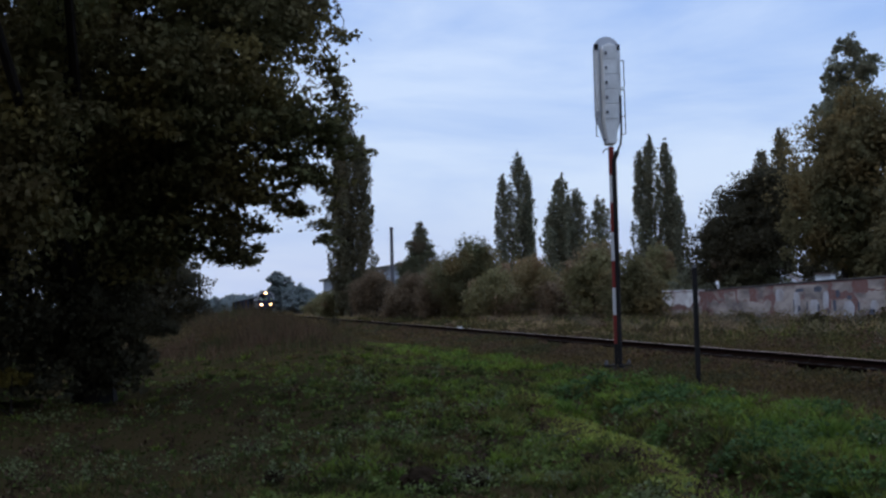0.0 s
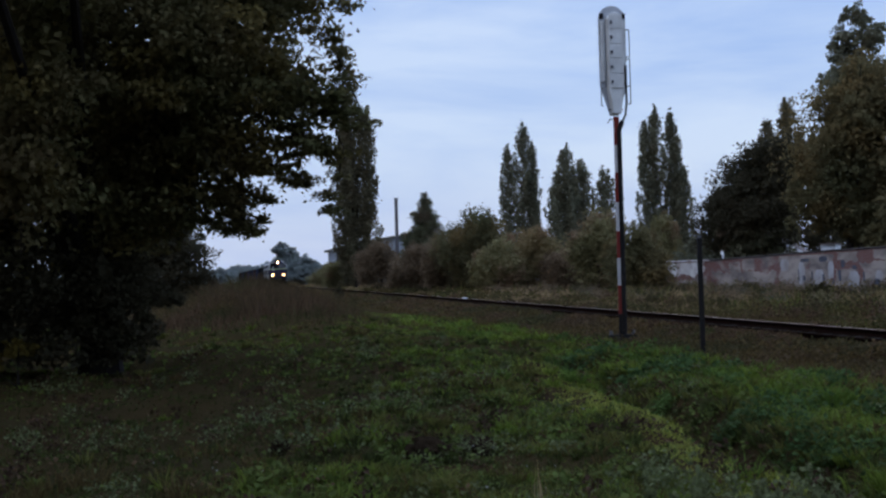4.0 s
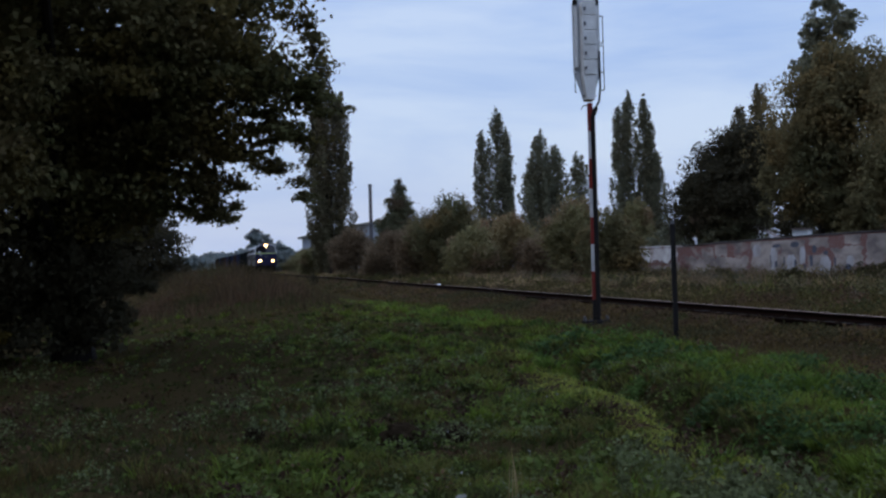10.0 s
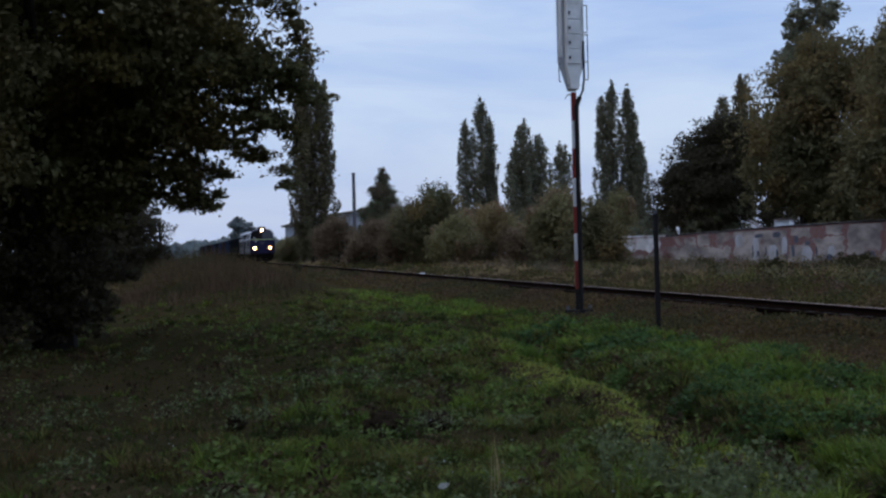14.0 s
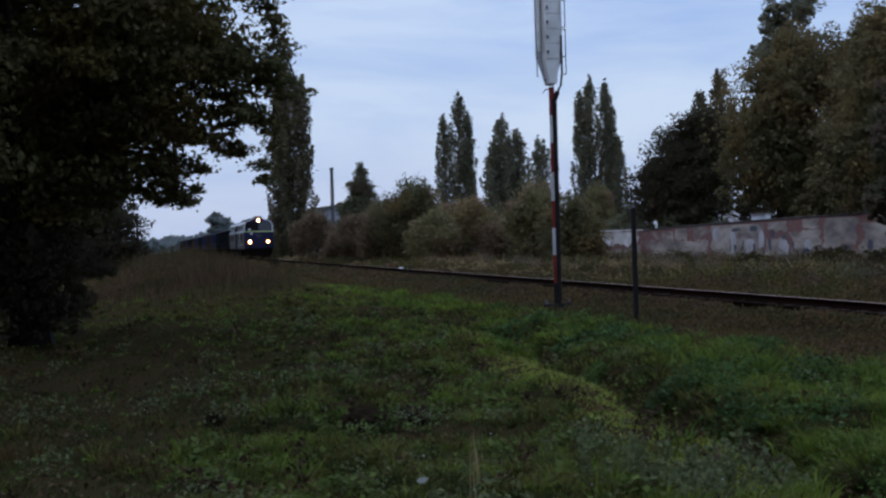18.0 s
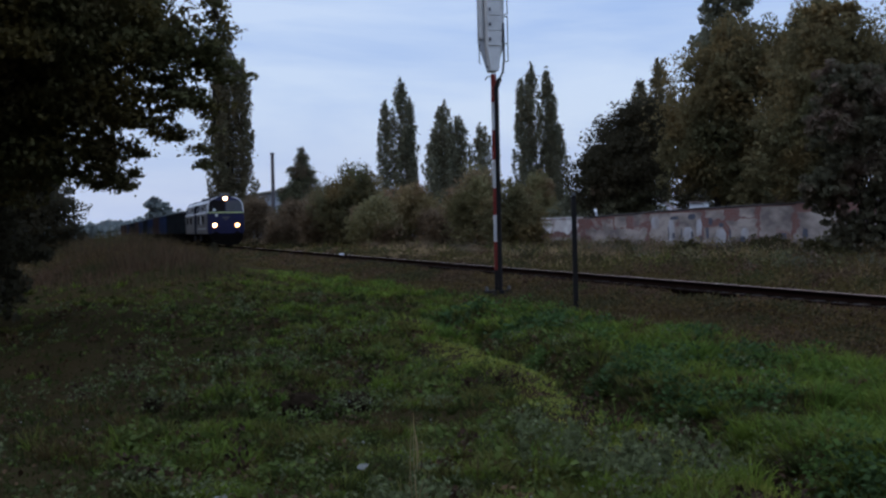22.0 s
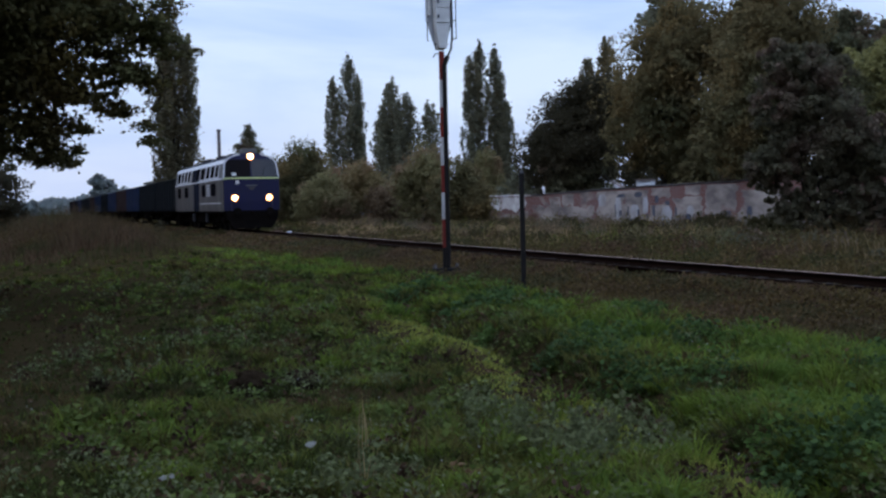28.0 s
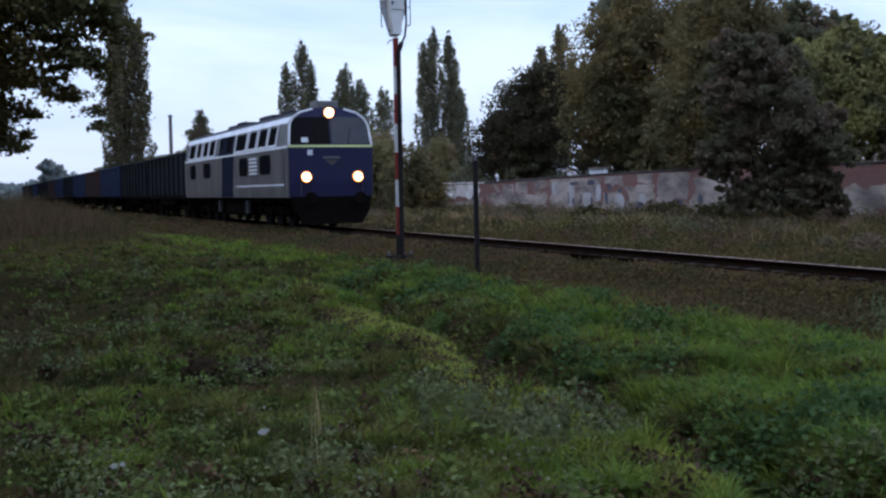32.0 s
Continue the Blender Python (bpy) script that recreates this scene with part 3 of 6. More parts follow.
    # grey-green weeds in loose patches, thickest near the standpoint
    p, a, d, r, k = tufts(4600, 30, 4.9, 26, 0.11, lambda p, a, d, r: (d > 3.8) & (0.8 * patchy(p[:, 0], p[:, 1], 0.6, 21.0) + 0.8 * patchy(p[:, 0], p[:, 1], 2.6, 22.0) > 1.05 - 0.40 * smooth((9.0 - r) / 2.5)) & (np.abs(ditch_d(a, d) - 7.8) > 0.65))
    p[:, 2] += rng.random(len(p)) ** 0.8 * 0.20 * k + 0.02
    tagged(new("silvery_weeds", leaves("silvery_weeds", p, 0.038 * np.maximum(1, r / 12), M_SILVER, 0.5, 0.3, 0.3)), "loose patches of dull grey-green weeds in the meadow", "weeds", kind="stuff")
    p, a, d, r, k = tufts(800, 26, 4.9, 24, 0.10, lambda p, a, d, r: (d > 3.8) & (patchy(p[:, 0], p[:, 1], 1.8, 24.0) > 0.5))
    p[:, 2] += rng.random(len(p)) * 0.14 * k + 0.02
    tagged(new("withered_herbs", leaves("withered_herbs", p, 0.05 * np.maximum(1, r / 12), M_LITTER, 0.5, 0.5)), "small patches of withered brown herbs in the meadow", "weeds", kind="stuff")
    # taller grey-green weeds in a few stands: place and reach
    q = []
    for wx, wy, wr, n in ((0.35, 8.0, 0.55, 50), (0.95, 8.3, 0.45, 36), (2.35, 7.2, 0.45, 34), (-0.1, 9.2, 0.4, 16), (-0.7, 6.9, 0.4, 18), (-3.5, 11.4, 0.45, 14), (4.9, 13.0, 0.5, 16)):
        t, u = rng.uniform(0, 2 * math.pi, n), np.sqrt(rng.random(n)) * wr
        x, y = wx + u * np.cos(t), wy + u * np.sin(t)
        tall = rng.uniform(0.22, 0.44, n) * (1.1 - 0.5 * u / wr)
        f = rng.random((n, 34))
        c = np.stack([x, y, ground_z(*ad(x, y))], 1)[:, None] + rng.normal(size=(n, 34, 3)) * (0.045, 0.045, 0.012) * (1.3 - f)[..., None]
        c[:, :, 2] += f * tall[:, None]
        q.append(c.reshape(-1, 3))
    tagged(new("tall_weeds", leaves("tall_weeds", np.concatenate(q), 0.045, M_SILVER, 0.5, 0.2, 0.3)), "stands of tall grey-green weeds by the ditch", "weeds", kind="stuff")
    # docks gone to seed: brown upright stalks with ragged leaves
    c, a, d, r = scatter(150, 5.2, 22)
    c = np.concatenate([c[(d > 4.0) & (rng.random(len(c)) < 0.6)], [(-0.70, 6.2, gz(-0.70, 6.2)), (-2.05, 10.9, gz(-2.05, 10.9)), (-2.2, 11.2, gz(-2.2, 11.2)), (1.15, 6.9, gz(1.15, 6.9))]])
    q = np.repeat(c, 46, 0)
    q += rng.normal(size=(len(q), 3)) * (0.055, 0.055, 0.0)
    q[:, 2] += rng.random(len(q)) ** 0.8 * np.repeat(rng.uniform(0.12, 0.30, len(c)), 46)
    tagged(new("withered_docks", leaves("withered_docks", q, 0.055, M_DOCK, 0.4, 0.0)), "dark brown withered docks gone to seed", "weeds", kind="stuff")
    n = 26
    x, y = np.repeat([-0.86, -0.78], n // 2) + rng.normal(size=n) * 0.05, np.repeat([8.2, 7.1], n // 2) + rng.normal(size=n) * 0.06
    blades("bleached_stalks", np.stack([x, y, ground_z(*ad(x, y))], 1), 0.34, 0.007, M_STRAW, "bleached dry stalks standing in the meadow", 0.25)
    p, a, d, r = scatter(3600, 4.8, 22, -36, 10)
    z = shade_zone(p)
    p = p[rng.random(len(p)) < 0.03 + z]
    p[:, 2] += 0.04
    tagged(new("fallen_leaves", leaves("fallen_leaves", p, 0.045, M_LITTER, 0.8, 0.9, 0.6)), "brown fallen leaves on bare soil under the tree", "leaves", kind="stuff")
    p, a, d, r = scatter(330, 5.2, 14, -25, 25)
    p = p[((d := ad(p[:, 0], p[:, 1])[1]) > 3.6) & (patchy(p[:, 0], p[:, 1], 1.1, 33.0) > 0.0)]
    p[:, 2] += rng.uniform(0.08, 0.2, len(p))
    tagged(new("pale_flowers", leaves("pale_flowers", p, 0.018, M_FLOWER, 0.9, 0.8)), "small pale flower heads and bleached leaves in the grass", "flowers", kind="stuff")
    # tall dry grass: on the mound, beyond the track and along the wall
    n = 34000
    aa, dd = rng.normal(48, 8.5, n), rng.normal(10.3, 1.9, n)
    ok = (dd > 6.6) & (aa > 41 + 4 * rng.normal(size=n))
    aa, dd = aa[ok], dd[ok]
    x, y = at(aa, dd)
    k = (0.22 + 0.5 * np.exp(-((aa - 47) / 9) ** 2 - ((dd - 10) / 2.2) ** 2) + 0.40 * np.exp(-((aa - 51) / 6) ** 2 - ((dd - 11.5) / 2.2) ** 2)) * (1 + 0.4 * patchy(x, y, 0.5, 1.5))
    blades("tall_dry_grass", np.stack([x, y, ground_z(aa, dd)], 1), k, 0.024, M_MOUND, "tall dry brown grass and weeds on a low mound", 0.5)
    n, per = 560, 60
    aa, dd = rng.normal(48.5, 7, n), rng.normal(10.6, 1.8, n)
    ok = (dd > 6.8) & (aa > 42)
    aa, dd = aa[ok], dd[ok]
    x, y = at(aa, dd)
    size = rng.uniform(0.3, 0.75, len(x)) * (0.6 + 0.5 * np.exp(-((aa - 47) / 8) ** 2) + 0.6 * np.exp(-((aa - 51.5) / 5) ** 2 - ((dd - 11.5) / 2) ** 2))
    q = np.repeat(np.stack([x, y, ground_z(aa, dd)], 1), per, 0)
    sz = np.repeat(size, per)[:, None]
    q += rng.normal(size=(len(q), 3)) * (0.36, 0.36, 0.24) * sz + np.array([0, 0, 0.5]) * sz
    brown = np.repeat((patchy(x, y, 0.4, 5.1) + 0.05 * (aa - 44) > 0.0), per)
    tagged(new("mound_weeds", leaves("mound_weeds", q[brown], 0.07, M_MOUND, 0.5)), "withered reddish-brown weeds on the low mound", "weeds", kind="stuff")
    tagged(new("mound_herbs", leaves("mound_herbs", q[~brown], 0.07, M_BROWNG, 0.6)), "dull brown herbs on the low mound", "weeds", kind="stuff")
    n = 115000
    aa = 6 * (230 / 6) ** rng.random(n)
    dd = -(2.2 + 22 * rng.random(n) ** 0.9)
    x, y = at(aa, dd)
    v = patchy(x, y, 0.22, 0.4)
    tall = (0.14 + 0.26 * smooth((-dd - 3) / 5) * smooth((24 + dd) / 9) + 0.04 * smooth((-dd - 15) / 5)) * 0.75 * np.maximum(0.25, 1 + 0.95 * v) * rng.choice([0.7, 1.0, 1.5], n, p=[0.4, 0.5, 0.1])
    pts = np.stack([x, y, ground_z(aa, dd)], 1)
    u = 0.5 + 0.6 * (rng.random(n) - 0.5) + 0.55 * patchy(x, y, 0.13, 2.4) + 0.25 * patchy(x, y, 0.5, 2.9)
    g, br = u < 0.16, u > 0.80
    pale = ~g & (rng.random(n) < smooth((aa - 29 - 9 * patchy(x, y, 0.1, 6.2)) / 26))
    br &= ~pale
    blades("verge_stalks", pts[br], tall[br] * 1.25, 0.016 * np.maximum(1, aa[br] / 22), M_BROWNG, "brown withered stalks beyond the railway track", 0.7)
    blades("straw_grass", pts[pale], tall[pale], 0.014 * np.maximum(1, aa[pale] / 22), M_STRAW, "pale straw-coloured grass along the far part of the track", 0.8)
    dry = ~g & ~br & ~pale
    blades("verge_grass", pts[dry], tall[dry], 0.014 * np.maximum(1, aa[dry] / 22), M_DRY, "tall dry grass beyond the railway track", 0.9)
    blades("verge_weeds", pts[g], tall[g], 0.018 * np.maximum(1, aa[g] / 22), M_MEADOW, "greenish weeds beyond the railway track", 1.0)
    # low leafy growth in uneven cushions over the verge
    n, per = 2600, 46
    aa = 9 * (120 / 9) ** rng.random(n)
    dd = -(2.6 + 16.5 * rng.random(n))
    x, y = at(aa, dd)
    v = patchy(x, y, 0.16, 3.7) + 0.25 * rng.normal(size=n)
    keep = v > -0.5
    x, y, v, aa, dd = x[keep], y[keep], v[keep], aa[keep], dd[keep]
    size = rng.uniform(0.18, 0.40, len(x)) * (1 + 0.5 * np.clip(v, 0, 1.4))
    q = np.repeat(np.stack([x, y, ground_z(aa, dd)], 1), per, 0)
    sz = np.repeat(size, per)[:, None]
    q += rng.normal(size=(len(q), 3)) * (0.55, 0.55, 0.26) * sz + np.array([0, 0, 0.5]) * sz
    kind = np.repeat(np.digitize(v + 0.15 * rng.normal(size=len(v)), [0.0, 0.75]), per)
    for i, (name, m, text) in enumerate((("verge_cushions", M_MOUND, "low cushions of brown withered herbs beyond the track"), ("verge_herbs", M_DRY, "dull brown-green herbs in uneven cushions beyond the track"),
                                         ("verge_brambles", M_SHADY, "low dark brambles beyond the track"))):
        tagged(new(name, leaves(name, q[kind == i], 0.085 * np.maximum(1, np.repeat(aa, per)[kind == i] / 45), m, 0.6)), text, "weeds", kind="stuff")
    # clumps of withered weeds before the wall
    n = 210
    aa, dd = rng.uniform(22, 90, n), -np.where(np.arange(n) < 70, rng.uniform(7, 18, n), rng.uniform(17.6, 19.2, n))
    x, y = at(aa, dd)
    size = rng.uniform(0.35, 0.85, n) * np.where(np.arange(n) < 70, 1.0, 1.35)
    q = np.repeat(np.stack([x, y, ground_z(aa, dd)], 1), 160, 0)
    g = rng.normal(size=(len(q), 3)) * (0.30, 0.30, 0.22) * np.repeat(size, 160)[:, None]
    q += g + np.array([0, 0, 0.38]) * np.repeat(size, 160)[:, None]
    sel = np.repeat(patchy(x, y, 0.2, 8.8) + 0.4 * rng.normal(size=n) > -0.25, 160)
    tagged(new("withered_weeds", leaves("withered_weeds", q[sel], 0.11, M_RUSSET, 0.6)), "clumps of withered brown weeds before the wall", "weeds", kind="stuff")
    tagged(new("green_weeds", leaves("green_weeds", q[~sel], 0.11, M_OLIVE, 0.6)), "clumps of olive-green weeds before the wall", "weeds", kind="stuff")
    # taller thickets here and there over the verge and against the wall
    n, per = 230, 190
    aa, dd = rng.uniform(18, 84, n), -rng.uniform(6, 19.2, n)
    aa[:34], dd[:34] = rng.normal(46, 6.5, 34), -rng.uniform(16.5, 19.2, 34)
    x, y = at(aa, dd)
    size = rng.uniform(0.4, 1.0, n) * (0.6 + 0.3 * smooth((-dd - 10) / 6))
    q = np.repeat(np.stack([x, y, ground_z(aa, dd)], 1), per, 0)
    sz = np.repeat(size, per)[:, None]
    q += rng.normal(size=(len(q), 3)) * (0.42, 0.42, 0.27) * sz + np.array([0, 0, 0.40]) * sz
    kind = np.repeat(rng.choice(3, n, p=[0.4, 0.35, 0.25]), per)
    for i, (name, m, text) in enumerate((("dark_thickets", M_SHADY, "dark bramble thickets beyond the track"), ("brown_thickets", M_MOUND, "brown withered thickets beyond the track"),
                                         ("green_thickets", M_ELDER, "dull olive thickets of weeds beyond the track"))):
        tagged(new(name, leaves(name, q[kind == i], 0.10, m, 0.6)), text, "weeds", kind="stuff")
    # thin growth on the ballast's shoulder
    n = 64000
    aa = 3 * (150 / 3) ** rng.random(n)
    dd = rng.choice([-1, 1], n, p=[0.2, 0.8]) * rng.uniform(0.86, 3.9, n)
    x, y = at(aa, dd)
    near = np.exp(-((dd - 1.0) / 0.3) ** 2)
    v = np.sin(aa * 1.1 + 0.6) + 0.8 * np.sin(aa * 0.47 + 2.0) + 0.5 * np.sin(aa * 2.3)
    ok = (patchy(x, y, 0.7, 5.5) + rng.normal(size=n) * 0.5 > -0.15) & (near * (v > 0.5) < 0.3)
    x, y, aa, dd = x[ok], y[ok], aa[ok], dd[ok]
    z = np.maximum(ground_z(aa, dd), np.interp(dd, [-2.7, -2.35, -2.0, -1.45, -1.0, 1.0, 1.45, 1.7, 2.0, 2.35, 2.7], [0.0, 0.12, 0.17, 0.235, 0.31, 0.47, 0.40, 0.31, 0.21, 0.13, 0.0]) + sag(aa)) - 0.02
    blades("shoulder_grass", np.stack([x, y, z], 1), 0.085 + 0.12 * smooth((np.abs(dd) - 1.4) / 1.5), 0.010 * np.maximum(1, aa / 14), M_BROWNG, "thin brown grass on the track's shoulder", 1.0)
    # low herbs that creep over the shoulder, some green, some withered red-brown
    n, per = 3000, 34
    aa = 5 * (100 / 5) ** rng.random(n)
    dd = rng.uniform(1.25, 3.7, n)
    x, y = at(aa, dd)
    v = patchy(x, y, 0.35, 51.0) + 0.5 * patchy(x, y, 1.4, 52.0) + 0.2 * rng.normal(size=n)
    keep = v > -0.75
    x, y, v, aa, dd = x[keep], y[keep], v[keep], aa[keep], dd[keep]
    z = np.maximum(ground_z(aa, dd), np.interp(dd, [1.0, 1.45, 1.7, 2.0, 2.35, 2.7], [0.47, 0.40, 0.31, 0.21, 0.13, 0.0]) + sag(aa))
    size = rng.uniform(0.12, 0.34, len(x)) * smooth((dd - 0.7) / 1.2)
    q = np.repeat(np.stack([x, y, z], 1), per, 0)
    sz = np.repeat(size, per)[:, None]
    q += rng.normal(size=(len(q), 3)) * (0.6, 0.6, 0.24) * sz + np.array([0, 0, 0.3]) * sz
    kind = np.repeat(np.digitize(v, [0.05, 0.6]), per)
    for i, (name, m, text) in enumerate((("shoulder_stalks", M_MOUND, "withered reddish-brown herbs on the track's shoulder"), ("shoulder_herbs", M_BROWNG, "dull brown-green herbs on the track's shoulder"),
                                         ("shoulder_brambles", M_SHADY, "dark creeping brambles on the track's shoulder"))):
        tagged(new(name, leaves(name, q[kind == i], 0.055 * np.maximum(1, np.repeat(aa, per)[kind == i] / 30), m, 0.6, 0.3, 0.3)), text, "weeds", kind="stuff")


grasses()


# ---- railway track ----
TRACK = pose(OX, OY, 0, 0, 0, YAW)      # local +x: towards the camera's end, -y: the meadow side


def rail_profile(side, name, outline, material, label):
    av = np.concatenate([np.arange(-40, 120, 8.0), np.arange(120, 250, 10.0), [300, 400, 700]])
    n = len(outline)
    v = np.array([[-a, u + side * 0.7525, RAIL + w + float(sag(a))] for a in av for u, w in outline])
    q = [[i * n + j, i * n + (j + 1) % n, (i + 1) * n + (j + 1) % n, (i + 1) * n + j] for i in range(len(av) - 1) for j in range(n)]
    me = mesh_from(name, v, np.full(len(q), 4), np.array(q)[:, ::-1], material)
    return part_me(name, me, track, label=label)


track = tagged(empty("railway_track", TRACK), "single railway track of rusty rails on wooden sleepers", "railway track", kind="structure")
for side in (-1, 1):
    rail_profile(side, "rail", [(-0.07, -0.15), (0.07, -0.15), (0.07, -0.135), (0.012, -0.12), (0.012, -0.045), (0.035, -0.035), (0.035, -0.004),
                                (-0.035, -0.004), (-0.035, -0.035), (-0.012, -0.045), (-0.012, -0.12), (-0.07, -0.135)], M_RAIL, "rusty steel rail")
    rail_profile(side, "rail_head", [(-0.012, -0.004), (0.012, -0.004), (0.008, 0.002), (-0.008, 0.002)], M_DULL if side < 0 else M_SHINE, "polished running surface of a rail")


def bare_rail(a):
    """1 where the stones have slipped away from the rail on the meadow side."""
    v = np.sin(a * 1.1 + 0.6) + 0.8 * np.sin(a * 0.47 + 2.0) + 0.5 * np.sin(a * 2.3)
    return smooth((v - 0.85) / 0.4)


def ballast():
    av = np.concatenate([np.arange(-40, 70, 0.5), np.arange(70, 250, 5.0), [300, 400, 700]])
    dv = np.array([-2.7, -2.35, -2.0, -1.7, -1.45, -1.0, -0.5, 0, 0.5, 0.66, 0.86, 1.0, 1.45, 1.7, 2.0, 2.35, 2.7])
    zv = np.array([0.0, 0.12, 0.17, 0.20, 0.235, 0.31, 0.32, 0.32, 0.32, 0.33, 0.475, 0.47, 0.40, 0.31, 0.21, 0.13, 0.0])
    A, D = np.meshgrid(av, dv, indexing="ij")
    Z = np.broadcast_to(zv, A.shape) + sag(A) + rng.normal(size=A.shape) * 0.015 - 0.15 * bare_rail(A) * np.exp(-((D - 1.0) / 0.30) ** 2)
    nd = len(dv)
    i = (np.arange(len(av) - 1)[:, None] * nd + np.arange(nd - 1)[None, :]).ravel()
    q = np.stack([i, i + 1, i + nd + 1, i + nd], 1)
    part_me("ballast_bed", mesh_from("ballast_bed", np.stack([-A, -D, Z], -1).reshape(-1, 3), np.full(len(q), 4), q, M_BALLAST), track)
    n = 12000
    a = 4 + 75 * rng.random(n) ** 1.6
    d = rng.choice([-1, 1], n) * rng.uniform(0, 2.6, n)
    z = np.interp(d, dv, zv) + 0.012 - 0.15 * bare_rail(a) * np.exp(-((d - 1.0) / 0.30) ** 2)
    r = rng.uniform(0.018, 0.045, n)
    o = rng.normal(size=(n, 6, 3)) * 0.25
    base = np.array([[1, 0, 0], [-1, 0, 0], [0, 1, 0], [0, -1, 0], [0, 0, 0.8], [0, 0, -0.8]])
    v = np.stack([-a, -d, z], 1)[:, None, :] + (base + o) * r[:, None, None]
    f = np.array([[0, 2, 4], [2, 1, 4], [1, 3, 4], [3, 0, 4], [2, 0, 5], [1, 2, 5], [3, 1, 5], [0, 3, 5]])
    loops = (np.arange(n) * 6)[:, None, None] + f[None]
    st = part_me("ballast_stones", mesh_from("ballast_stones", v.reshape(-1, 3), np.full(n * 8, 3), loops, M_BALLAST), track)
    tagged(st, "loose grey-brown ballast stones", kind="stuff")


ballast()


def sleepers():
    bm = B()
    box(bm, (-0.12, -1.28, -0.08), (0.12, 1.28, 0.04), 0.012)
    first = part("sleeper", bm, M_SLEEPER, track)
    first.matrix_basis = pose(5, 0, 0.31)
    a = -4.4
    while a < 185:
        part_me("sleeper", first.data, track, pose(-a, rng.normal() * 0.03, 0.31 + float(sag(a)) + rng.normal() * 0.006, 0, 0, rng.normal() * 0.7))
        a += 0.63


sleepers()

# ---- trees and bushes ----
# the linden over the meadow's edge, with ivy and shrubs at its foot
LINDEN = [(0.8, -1, 6.5, 3.4, 3.0, 3.2), (2.9, -1.4, 5.8, 1.6, 1.8, 1.4), (2.75, -1, 4.4, 0.9, 1.2, 0.75), (2.0, -0.6, 3.8, 0.9, 1.1, 0.75),
          (3.3, -1, 8.3, 1.7, 1.8, 1.8), (-2.4, -1, 5.0, 3.0, 3.0, 3.6), (0.3, -0.5, 3.8, 2.0, 1.8, 1.5), (0.2, -1, 9.5, 3.3, 3, 2.2), (4.15, -1, 5.25, 0.8, 1.0, 0.55), (4.0, -1, 7.0, 1.0, 1.2, 0.7),
          # Last two lobes: unseen canopy added over the left meadow to shade it.
          (1.05, -4.0, 5.7, 0.8, 0.6, 1.5), (0.8, -4.1, 3.8, 0.8, 0.6, 1.1), (0.9, -8.5, 8.8, 4.2, 4.0, 2.2), (1.5, -12.5, 9.6, 3.8, 3.6, 2.1)]
# loose outer boughs: x, y, z, radii, number of leaf bunches
BOUGHS = [(5.15, -1, 5.2, 0.35, 0.7, 0.48, 26), (4.75, -1, 4.75, 0.45, 0.8, 0.4, 34), (5.4, -1, 4.6, 0.24, 0.5, 0.22, 12), (4.2, -1, 4.3, 0.6, 0.9, 0.42, 46), (4.75, -1, 4.1, 0.42, 0.7, 0.32, 26),
          (3.9, -1, 3.82, 0.6, 0.9, 0.26, 32), (5.1, -1, 3.85, 0.16, 0.4, 0.26, 8), (3.3, -0.8, 3.35, 0.6, 0.8, 0.25, 32), (3.2, -0.8, 2.98, 0.48, 0.7, 0.28, 28), (2.85, -0.8, 2.78, 0.35, 0.6, 0.16, 14),
          (3.35, -0.8, 2.74, 0.24, 0.5, 0.10, 8), (2.3, -0.8, 3.0, 0.35, 0.6, 0.3, 14), (4.86, -1, 3.30, 0.18, 0.25, 0.06, 6), (4.88, -1, 3.05, 0.22, 0.25, 0.07, 6), (4.35, -1, 3.52, 0.42, 0.5, 0.10, 14),
          (4.9, -1, 6.12, 0.36, 0.6, 0.22, 14), (5.15, -1, 5.75, 0.16, 0.4, 0.2, 7), (3.9, -1, 4.75, 0.6, 0.8, 0.3, 30), (1.6, -0.6, 3.0, 0.5, 0.8, 0.35, 22), (5.25, -1, 6.6, 0.2, 0.5, 0.2, 8)]
linden = tree("linden_tree", -10.6, 21.0, LINDEN, 1800, 84, 0.118, M_LINDEN, 0.34, 8.5, "large dark linden tree with a dense overhanging crown", rad=0.40, limbs=14, sprays=220, core=1.4, squash=(0.9, 0.9, 0.36))
for bx, by, bz, ra, rb, rc, n in BOUGHS:
    n = int(n * 0.62)
    d = rng.normal(size=(n, 3))
    d *= (rng.random(n) ** 0.45 / np.linalg.norm(d, axis=1))[:, None]
    c = np.array((bx, by, bz)) + d * (ra, rb, rc)
    k = np.repeat(c, 48, 0) + rng.normal(size=(n * 48, 3)) * (0.095, 0.095, 0.036) * np.repeat(rng.uniform(0.7, 1.5, n), 48)[:, None]
    bough = part_me("bough_foliage", leaves("bough_foliage", k, 0.098, M_LINDEN, 0.5, 0.5, 0.4), linden)
    bough["kind"] = "stuff"
    bm = B()
    up = 1.0 if rc < 0.08 else 0.55
    root = Vector((bx + (0.22 if up == 1.0 else -0.1), by, bz + up))
    mid = Vector((bx + (0.15 if up == 1.0 else 0.05), by, bz + 0.45 * up))
    r = 0.005 + 0.0007 * n
    tube(bm, root, mid, r * 1.2, r, 6)
    tube(bm, mid, (bx, by, bz), r, r * 0.7, 6)
    for q in c[::2]:
        tube(bm, (bx, by, bz), q, 0.012, 0.004, 4)
    part("bough", bm, M_BARK, linden)
